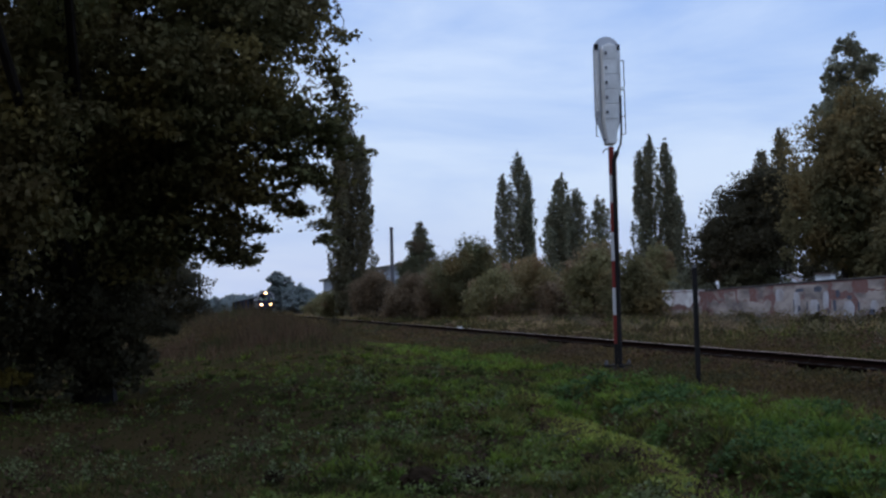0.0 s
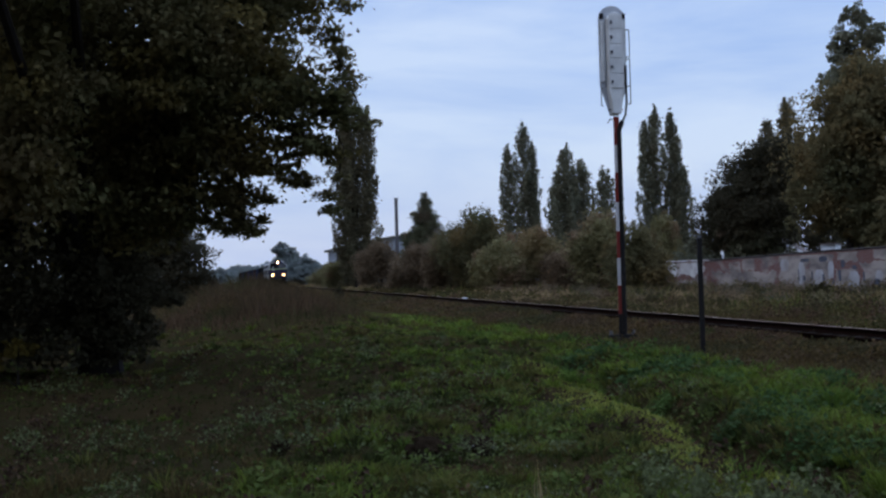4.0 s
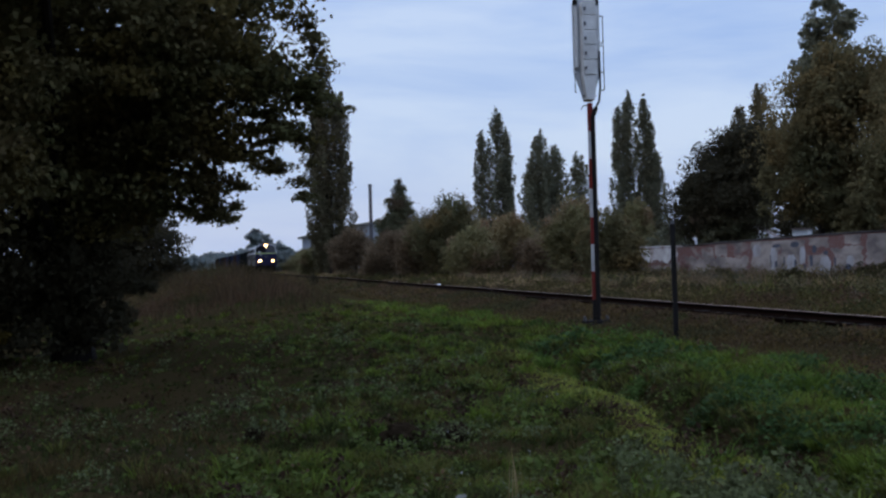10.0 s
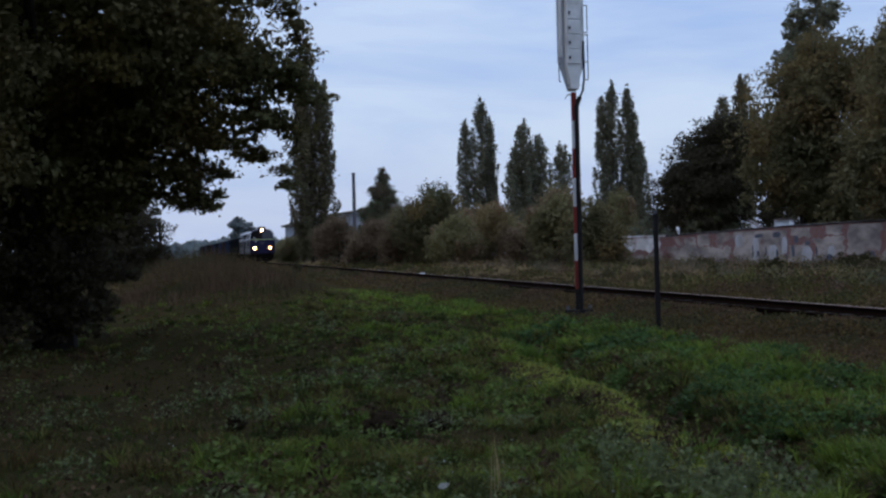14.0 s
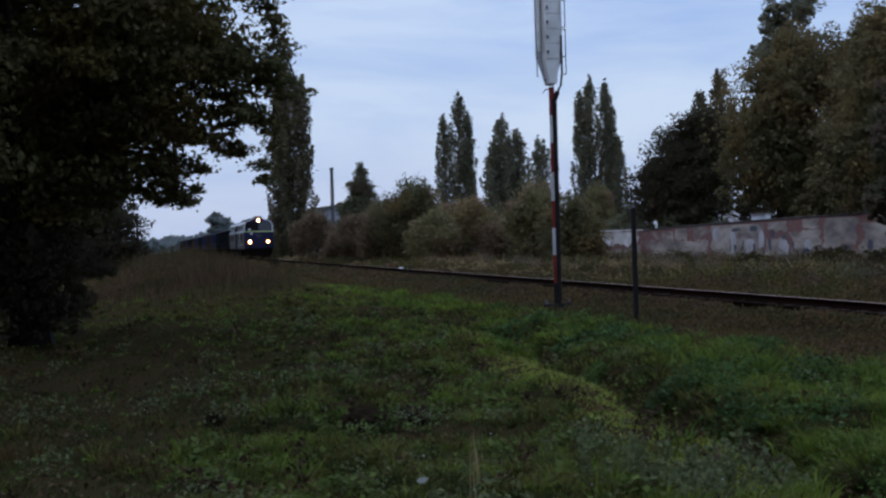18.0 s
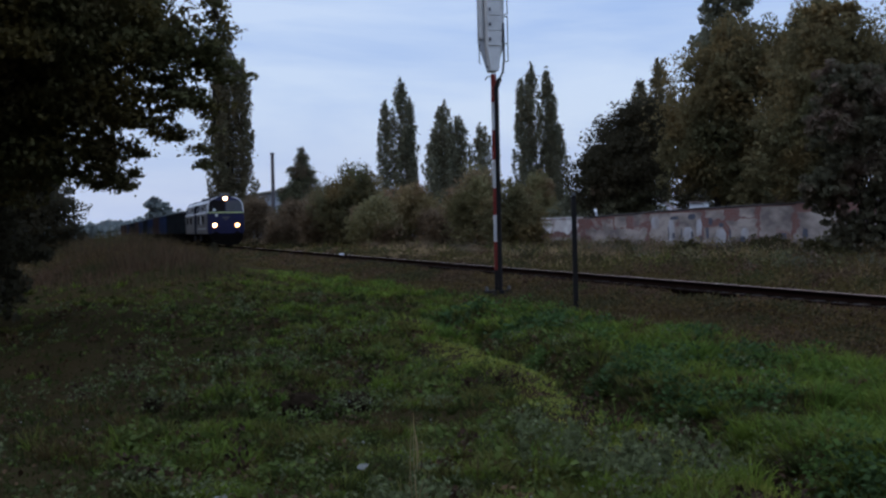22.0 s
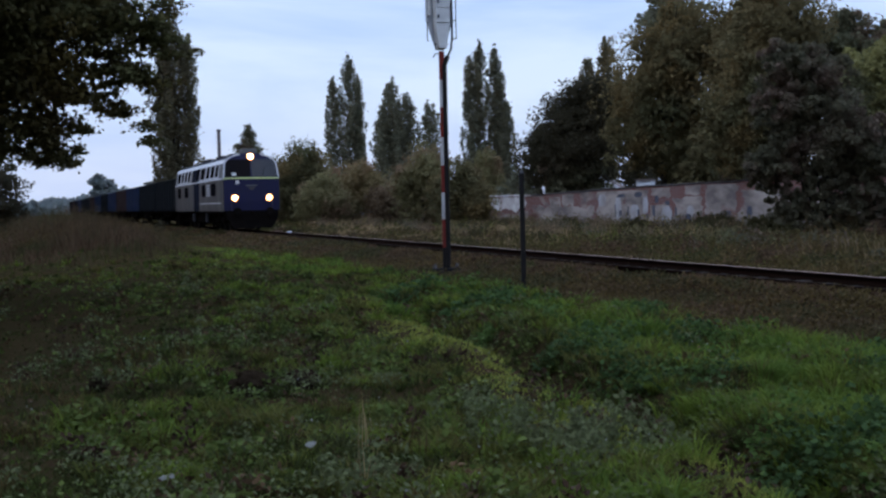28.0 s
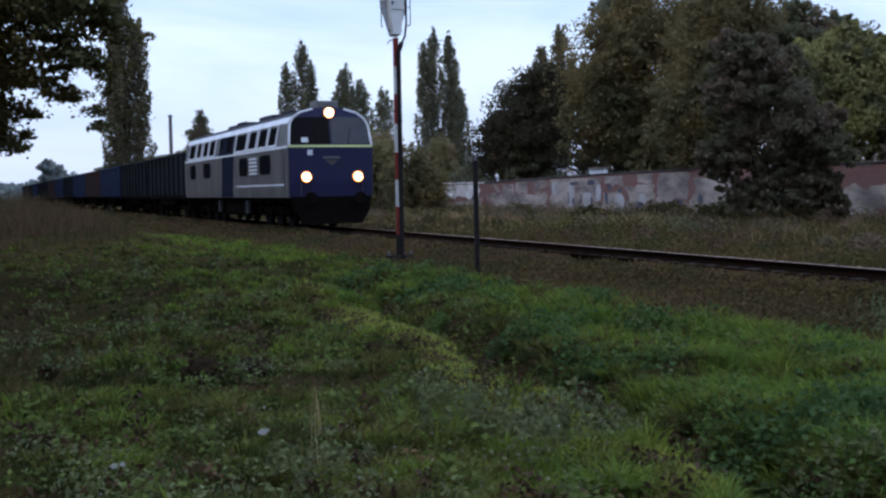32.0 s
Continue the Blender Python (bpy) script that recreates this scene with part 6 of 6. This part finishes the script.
def side_patch(bm, side, x0, x1, z0, z1, proud, slant=0.0):
    """A plate on the side wall, following its slope; slant leans its uprights."""
    c = [(x0, z0), (x1, z0), (x1 + slant, z1), (x0 + slant, z1)]
    f = [bm.verts.new((x, side * (side_y(z) + proud), z)) for x, z in c]
    b = [bm.verts.new((x, side * (side_y(z) - 0.03), z)) for x, z in c]
    bm.faces.new(f)
    bm.faces.new(b[::-1])
    for i in range(4):
        bm.faces.new((f[i], b[i], b[(i + 1) % 4], f[(i + 1) % 4]))
    bmesh.ops.recalc_face_normals(bm, faces=bm.faces)
    return bm


def wheel_mesh(r, name):
    bm = B()
    for s in (-1, 1):
        tube(bm, (0, s * 0.68, 0), (0, s * 0.82, 0), r, r, 28)
        tube(bm, (0, s * 0.655, 0), (0, s * 0.68, 0), r + 0.03, r + 0.03, 28)
        tube(bm, (0, s * 0.82, 0), (0, s * 0.86, 0), r * 0.32, r * 0.25, 16)
        for k in range(6):
            t = k * math.pi / 3
            tube(bm, (0.6 * r * math.cos(t), s * 0.821, 0.6 * r * math.sin(t)), (0.6 * r * math.cos(t), s * 0.827, 0.6 * r * math.sin(t)), 0.08 * r / 0.5, 0.08 * r / 0.5, 8)
    tube(bm, (0, -0.68, 0), (0, 0.68, 0), 0.09, 0.09, 12)
    me = bpy.data.meshes.new(name)
    bm.to_mesh(me)
    bm.free()
    me.materials.append(M_TYRE)
    return me


WHEEL_BIG, WHEEL_SMALL = wheel_mesh(0.55, "wheelset"), wheel_mesh(0.46, "wheelset")
AXLES = []              # wheelsets that turn, with their radius


def buffer_pair(parent, x, k):
    """Two round buffers and a coupling hook at an end; k points outwards."""
    for y in (-0.875, 0.875):
        bm = B()
        tube(bm, (x, y, 1.05), (x + k * 0.42, y, 1.05), 0.09, 0.08, 12)
        tube(bm, (x + k * 0.42, y, 1.05), (x + k * 0.46, y, 1.05), 0.23, 0.21, 20)
        part("buffer", bm, M_UNDER, parent)
    bm = B()
    tube(bm, (x, 0, 1.0), (x + k * 0.38, 0, 0.98), 0.05, 0.04, 8)
    part("coupling", bm, M_UNDER, parent)


def locomotive():
    L = empty("locomotive", None, "blue and grey diesel locomotive with lit headlamps", "locomotive")
    part("body", hull(1.10, 2.86), M_GREY, L, "grey lower body sides")
    part("upper_body", hull(2.86, 3.70, 0.004), M_BAND, L, "grey window band")
    part("roof", hull(3.70, 4.25, 0.0), M_ROOF, L, "sooty dark roof")
    # front: blue panel, line, windscreens
    bm = B()
    front_patch(bm, -1.50, 1.50, 1.12, 2.82, 0.014, 10, 10)
    part("front_panel", bm, M_BLUE, L, "dark blue front panel")
    bm = B()
    front_patch(bm, -1.50, 1.50, 2.825, 2.90, 0.024, 10, 2)
    part("front_line", bm, M_LIME, L, "lime yellow line under the windscreens")
    bm = B()
    front_patch(bm, -1.46, 1.46, 2.905, arch(1.0, 0.02), 0.012, 20, 8)
    part("front_brow", bm, M_BLUE, L, "dark blue brow round the windscreens")
    for s in (-1, 1):
        bm = B()
        top = arch(1.0, 0.12)
        front_patch(bm, s * 0.03, s * 1.41, 2.94, lambda y: min(3.88, top(y)), 0.026, 10, 8)
        pane = part("windscreen", bm, M_GLASS if s < 0 else M_GLASS2, L, "dark windscreen pane")
        bm = B()
        tube(bm, on_front(s * 0.6, 2.95, 0.035), on_front(s * 0.75, 3.5, 0.035), 0.012, 0.01, 6)
        part("wiper", bm, M_BLACK, pane)
        # lower headlamps
        bm = B()
        tube(bm, on_front(s * 0.93, 1.80, 0.0), on_front(s * 0.93, 1.80, 0.09), 0.19, 0.18, 24)
        cup = part("lamp_housing", bm, M_STEEL, L)
        bm = B()
        tube(bm, on_front(s * 0.93, 1.80, 0.085), on_front(s * 0.93, 1.80, 0.115), 0.185, 0.175, 24)
        part("lamp_halo", bm, M_HALO, cup, "glowing ring that imitates a headlamp's orange halo")
        bm = B()
        tube(bm, on_front(s * 0.93, 1.80, 0.110), on_front(s * 0.93, 1.80, 0.135), 0.135, 0.10, 24)
        part("headlamp", bm, M_LAMP if s < 0 else M_LAMPD, cup, "glowing lower headlamp")
        bm = B()
        tube(bm, on_front(s * 1.1, 1.15, 0.05), on_front(s * 1.1, 2.0, 0.08), 0.014, 0.014, 6)
        part("handrail", bm, M_STEEL, L)
        bm = B()
        side_patch(bm, s, -LEN + 0.1, -0.15, 2.82, 2.88, 0.014)
        part("waist_line", bm, M_LIGHT, L, "light line along the waist")
        bm = B()
        side_patch(bm, s, -LEN + 0.35, -0.45, 3.68, 3.90, 0.012)
        part("roof_edge", bm, M_LIGHT, L, "light roof edge")
        bm = B()
        side_patch(bm, s, -8.6, -0.6, 1.52, 1.57, 0.012)
        part("lower_line", bm, M_LIGHT, L, "thin light line low on the side")
    for s in (-1, 1):
        bm = B()
        rim = [(s * y, z) for y, z in ((1.49, 2.90), (1.455, 3.20), (1.41, 3.62), (1.27, 3.86), (1.0, 4.04), (0.56, 4.16))]
        for (ya, za), (yb, zb) in zip(rim[:-1], rim[1:]):
            tube(bm, on_front(ya, za, 0.012), on_front(yb, zb, 0.012), 0.042, 0.042, 8)
        part("roof_rim", bm, M_LIGHT, L, "white rim round the cab front")
    bm = B()
    box(bm, (-1.3, -0.40, 4.05), (-0.36, 0.40, 4.46), 0.05)
    part("lamp_box", bm, M_BAND, L, "box with the top lamp on the roof's front")
    bm = B()
    tube(bm, (-0.38, 0, 4.03), (-0.20, 0, 4.03), 0.21, 0.20, 24)
    cup = part("lamp_housing", bm, M_STEEL, L)
    bm = B()
    tube(bm, (-0.21, 0, 4.03), (-0.18, 0, 4.03), 0.185, 0.175, 24)
    part("lamp_halo", bm, M_HALO, cup, "glowing ring that imitates a headlamp's orange halo")
    bm = B()
    tube(bm, (-0.185, 0, 4.03), (-0.155, 0, 4.03), 0.135, 0.10, 24)
    part("headlamp", bm, M_LAMP, cup, "glowing top headlamp")
    bm = B()
    front_patch(bm, -0.30, 0.30, 2.43, 2.50, 0.022, 3, 1)
    part("number_bar", bm, M_BAND, L, "pale bar in place of the running number")
    bm = B()
    front_patch(bm, -0.2, 0.2, lambda y: 2.18 + abs(y) * 0.9, 2.37, 0.022, 6, 2)
    part("emblem", bm, M_GREY, L, "small pale emblem on the front")
    bm = B()
    front_patch(bm, -0.86, -0.68, 2.55, 2.74, 0.022, 2, 2)
    part("plate", bm, M_LIGHT, L, "small pale plate")
    bm = B()
    front_patch(bm, -1.05, -0.82, 3.0, 3.16, 0.030, 2, 2)
    part("cab_card", bm, M_LIGHT, L, "pale card behind the windscreen")
    # side windows and doors
    for s in (-1, 1):
        for x0, x1 in ((-8.85, -6.95), (-6.45, -5.2), (-4.75, -3.45), (-3.1, -2.0), (-19.8, -18.2), (-17.7, -16.7), (-16.1, -15.0), (-14.6, -13.4)):
            bm = B()
            side_patch(bm, s, x0, x1, 2.99, 3.60, 0.016, 0.25)
            win = part("side_window", bm, M_DARKWIN, L, "dark upper side window")
            bm = B()
            for a, b, c, d in ((x0 - 0.16, x1 + 0.16, 2.91, 2.985), (x0 - 0.16, x0 - 0.005, 2.985, 3.66), (x1 + 0.005, x1 + 0.16, 2.985, 3.66)):
                side_patch(bm, s, a, b, c, d, 0.022, 0.25 if d > 3 else 0.02)
            part("window_frame", bm, M_LIGHT, win, "white window frame")
        for x0, x1, z0 in ((-7.95, -6.4, 1.95), (-4.35, -2.6, 1.95), (-19.3, -17.8, 1.98), (-15.8, -14.1, 1.98)):
            bm = B()
            side_patch(bm, s, x0, x1, z0, 2.66, 0.016)
            bmesh.ops.bevel(bm, geom=[e for e in bm.edges if abs(e.verts[0].co.y - e.verts[1].co.y) > 0.03], offset=0.12, segments=3, affect="EDGES")
            part("side_grille", bm, M_DARKWIN, L, "dark lower side opening")
        bm = B()
        side_patch(bm, s, -6.1, -4.7, 1.92, 2.66, 0.012)
        grid = part("louvre_panel", bm, M_GREY, L)
        for i in range(5):
            bm = B()
            side_patch(bm, s, -6.05, -4.75, 1.98 + i * 0.14, 2.05 + i * 0.14, 0.020)
            part("louvre", bm, M_LIGHT, grid)
        bm = B()
        side_patch(bm, s, -11.7, -9.3, 1.12, 2.81, 0.016, 0.3)
        part("side_panel", bm, M_NAVY, L, "dark navy slanted panel on the side")
        bm = B()
        side_patch(bm, s, -12.3, -9.35, 2.90, 3.665, 0.014, 0.2)
        part("side_panel", bm, M_NAVY, L, "dark navy panel in the window band")
        bm = B()
        side_patch(bm, s, -10.7, -9.6, 2.98, 3.62, 0.020, 0.2)
        part("side_window", bm, M_DARKWIN, L, "dark upper side window")
        bm = B()
        y = side_y(3.3)
        tube(bm, (-11.75, s * (y - 0.02), 3.3), (-11.75, s * (y + 0.03), 3.3), 0.30, 0.30, 20)
        part("porthole", bm, M_DARKWIN, L, "round dark porthole")
        for x in (-0.85, -20.1):
            bm = B()
            side_patch(bm, s, x - 0.3, x + 0.3, 1.25, 2.78, 0.010)
            part("cab_door", bm, M_GREY, L, "grey cab door")
            bm = B()
            tube(bm, (x + 0.38, s * 1.58, 1.3), (x + 0.38, s * 1.58, 2.5), 0.016, 0.016, 7)
            part("handrail", bm, M_STEEL, L)
            for k in range(3):
                bm = B()
                box(bm, (x - 0.25, s * 1.22, 0.35 + 0.28 * k), (x + 0.25, s * 1.44, 0.38 + 0.28 * k), 0.008)
                part("step", bm, M_UNDER, L)
    for x, l, w in ((-4.2, 1.3, 0.5), (-7.2, 2.2, 0.6), (-11.5, 1.2, 0.7), (-14.2, 1.6, 0.5)):
        bm = B()
        box(bm, (x - l / 2, -w, 4.16), (x + l / 2, w, 4.34), 0.04)
        part("roof_hatch", bm, M_ROOF, L)
    for x in (-8.8, -9.4):
        bm = B()
        tube(bm, (x, 0, 4.2), (x, 0, 4.46), 0.16, 0.14, 14)
        part("exhaust", bm, M_ROOF, L)
    # underframe
    bm = B()
    box(bm, (-LEN + 0.2, -1.3, 0.92), (-0.2, 1.3, 1.12), 0.03)
    part("underframe", bm, M_UNDER, L)
    for k, x in ((1, -0.1), (-1, -LEN + 0.1)):
        bm = B()
        prism(bm, [(-1.35, 0.62), (1.35, 0.62), (1.42, 1.12), (-1.42, 1.12)], x - 0.16, x + 0.14)
        part("buffer_beam", bm, M_UNDER, L, "black buffer beam")
        bm = B()
        prism(bm, [(-1.05, 0.16), (1.05, 0.16), (1.32, 0.62), (-1.32, 0.62)], x - 0.10 + 0.08 * k, x + 0.10 + 0.08 * k)
        part("snow_plough", bm, M_UNDER, L, "black plough under the buffer beam")
        buffer_pair(L, x + k * 0.12, k)
    bm = B()
    box(bm, (-12.4, -1.25, 0.38), (-7.8, 1.25, 0.95), 0.1)
    part("fuel_tank", bm, M_UNDER, L, "black fuel tank between the bogies")
    for x in (-7.3, -12.9):
        bm = B()
        box(bm, (x - 0.22, -1.42, 0.45), (x + 0.22, -1.28, 0.98), 0.02)
        part("battery_box", bm, M_ROOF, L, "sooty grey box on the underframe")
    for xc in (-4.3, -16.7):
        for s in (-1, 1):
            bm = B()
            prism(bm, [(-2.5, 0.62), (-2.3, 0.5), (2.3, 0.5), (2.5, 0.62), (2.4, 0.82), (0.6, 0.74), (-0.6, 0.74), (-2.4, 0.82)], s * 1.0 - 0.07, s * 1.0 + 0.07, "y")
            bmesh.ops.translate(bm, verts=bm.verts, vec=(xc, 0, 0))
            bogie = part("bogie_frame", bm, M_UNDER, L)
            for dx in (-1.8, 0, 1.8):
                bm = B()
                box(bm, (xc + dx - 0.17, s * 1.0 - 0.13 + s * 0.06, 0.4), (xc + dx + 0.17, s * 1.0 + 0.13 + s * 0.06, 0.7), 0.03)
                part("axle_box", bm, M_UNDER, bogie)
                bm = B()
                tube(bm, (xc + dx + 0.35, s * 1.06, 0.66), (xc + dx + 0.35, s * 1.06, 0.92), 0.08, 0.08, 12)
                part("spring", bm, M_UNDER, bogie)
        for dx in (-1.8, 0, 1.8):
            w = part_me("wheelset", WHEEL_BIG, L, pose(xc + dx, 0, 0.55))
            AXLES.append((w, 0.55))
    return L


def wagon(colour, label):
    """An open coal wagon: ribbed steel sides on two bogies; its front end is at x = 0."""
    W = empty("open_wagon", None, label, "freight wagon", "wagons of the train")
    x0, x1 = -13.4, -0.64
    bm = B()
    box(bm, (x0, -1.38, 1.0), (x1, 1.38, 1.22), 0.03)
    part("underframe", bm, M_UNDER, W)
    n = 8
    step = (x1 - x0) / n
    for s in (-1, 1):
        for i in range(n):
            bm = B()
            a, b = x0 + i * step + 0.07, x0 + (i + 1) * step - 0.07
            box(bm, (a, s * 1.36 - 0.02, 1.22), (b, s * 1.36 + 0.02, 3.32), 0.01)
            for z in (1.8, 2.55):
                box(bm, (a + 0.05, s * 1.36 + s * 0.02, z), (b - 0.05, s * 1.36 + s * 0.05, z + 0.06), 0.01)
            part("side_panel", bm, colour, W)
        for i in range(n + 1):
            bm = B()
            x = x0 + i * step
            prism(bm, [(s * 1.35, 1.05), (s * 1.47, 1.15), (s * 1.46, 3.3), (s * 1.35, 3.3)], x - 0.07, x + 0.07)
            part("stake", bm, colour, W)
        bm = B()
        box(bm, (x0 - 0.03, s * 1.38 - 0.07, 3.3), (x1 + 0.03, s * 1.38 + 0.07, 3.42), 0.02)
        part("top_rail", bm, colour, W)
    for x in (x0, x1):
        bm = B()
        box(bm, (x - 0.03, -1.34, 1.22), (x + 0.03, 1.34, 3.38), 0.01)
        for y in (-0.7, 0, 0.7):
            box(bm, (x - 0.07, y - 0.06, 1.22), (x + 0.07, y + 0.06, 3.34), 0.01)
        part("end_wall", bm, colour, W)
    buffer_pair(W, x1, 1)
    buffer_pair(W, x0, -1)
    for xc in (-2.5, -11.5):
        for s in (-1, 1):
            bm = B()
            prism(bm, [(-1.3, 0.42), (1.3, 0.42), (1.25, 0.66), (0.45, 0.62), (0.3, 0.95), (-0.3, 0.95), (-0.45, 0.62), (-1.25, 0.66)], s * 1.02 - 0.05, s * 1.02 + 0.05, "y")
            bmesh.ops.translate(bm, verts=bm.verts, vec=(xc, 0, 0))
            part("bogie_frame", bm, M_UNDER, W)
        for dx in (-0.9, 0.9):
            part_me("wheelset", WHEEL_SMALL, W, pose(xc + dx, 0, 0.46))
    bm = B()
    tube(bm, (-8.2, 0.6, 0.8), (-6.6, 0.6, 0.8), 0.2, 0.2, 14)
    part("air_tank", bm, M_UNDER, W)
    bm = B()
    prism(bm, [(-0.85, 1.0), (-0.55, 0.42), (0.55, 0.42), (0.85, 1.0)], -9.7, -4.3)
    part("belly_hopper", bm, M_UNDER, W)
    for s in (-1, 1):
        bm = B()
        prism(bm, [(-9.9, 1.0), (-9.2, 0.72), (-4.8, 0.72), (-4.1, 1.0)], s * 1.24 - 0.03, s * 1.24 + 0.03, "y")
        part("side_sill", bm, M_UNDER, W)
        bm = B()
        tube(bm, (-9.6, s * 0.95, 0.50), (-4.4, s * 0.95, 0.50), 0.035, 0.035, 8)
        part("brake_rod", bm, M_UNDER, W)
    for xc in (-2.5, -11.5):
        bm = B()
        box(bm, (xc - 0.5, -0.9, 0.30), (xc + 0.5, 0.9, 0.98), 0.05)
        part("bolster", bm, M_UNDER, W)
    return W


def train():
    cars = [(locomotive(), 0.0)]
    tones = {"dark": mat("dark_green_steel", (0.008, 0.011, 0.013), 0.8, gloss=0.05, second=(0.012, 0.011, 0.011), scale=1.0, mix=0.45, bump=0.2),
             "blue": mat("blue_steel", (0.012, 0.024, 0.062), 0.65, gloss=0.1, second=(0.016, 0.02, 0.034), scale=1.0, mix=0.45, bump=0.2),
             "brown": mat("brown_steel", (0.042, 0.022, 0.017), 0.75, gloss=0.1, second=(0.028, 0.018, 0.015), scale=1.0, mix=0.45, bump=0.2)}
    words = {"dark": "dark grey-green open coal wagon with ribbed steel sides", "blue": "blue open coal wagon with ribbed steel sides", "brown": "rusty brown open coal wagon with ribbed steel sides"}
    first = {}
    back = LEN + 0.5
    for i, tone in enumerate(("dark", "dark", "blue", "brown", "blue", "dark", "blue", "brown", "dark", "dark", "blue", "dark", "brown", "dark")):
        if tone in first:
            w = copy_thing(first[tone], Matrix())
        else:
            w = first[tone] = wagon(tones[tone], words[tone])
        cars.append((w, back))
        back += 14.04
    return cars


CARS = train()


def motions():
    """The train runs past at an even speed; the locomotive's wheelsets turn."""
    times = [0, 4, 8, 12, 16, 20, 24, 28, 32]
    for car, back in CARS:
        rows = []
        for t in times:
            a = NOSE + SPEED * (32 - t) + back
            x, y = at(a, 0.0)
            rows.append((t, pose(x, y, RAIL + float(sag(a + 6)), 0, 0, YAW)))
        walk(car, rows)
    for axle, r in AXLES:
        m = axle.matrix_basis.translation.copy()
        step = 0.95 * r / SPEED
        n = int(math.ceil(32 / step))
        walk(axle, [(min(32.0, i * 32 / n), pose(*m, 0, math.degrees(SPEED * i * 32 / n / r), 0)) for i in range(n + 1)])


motions()
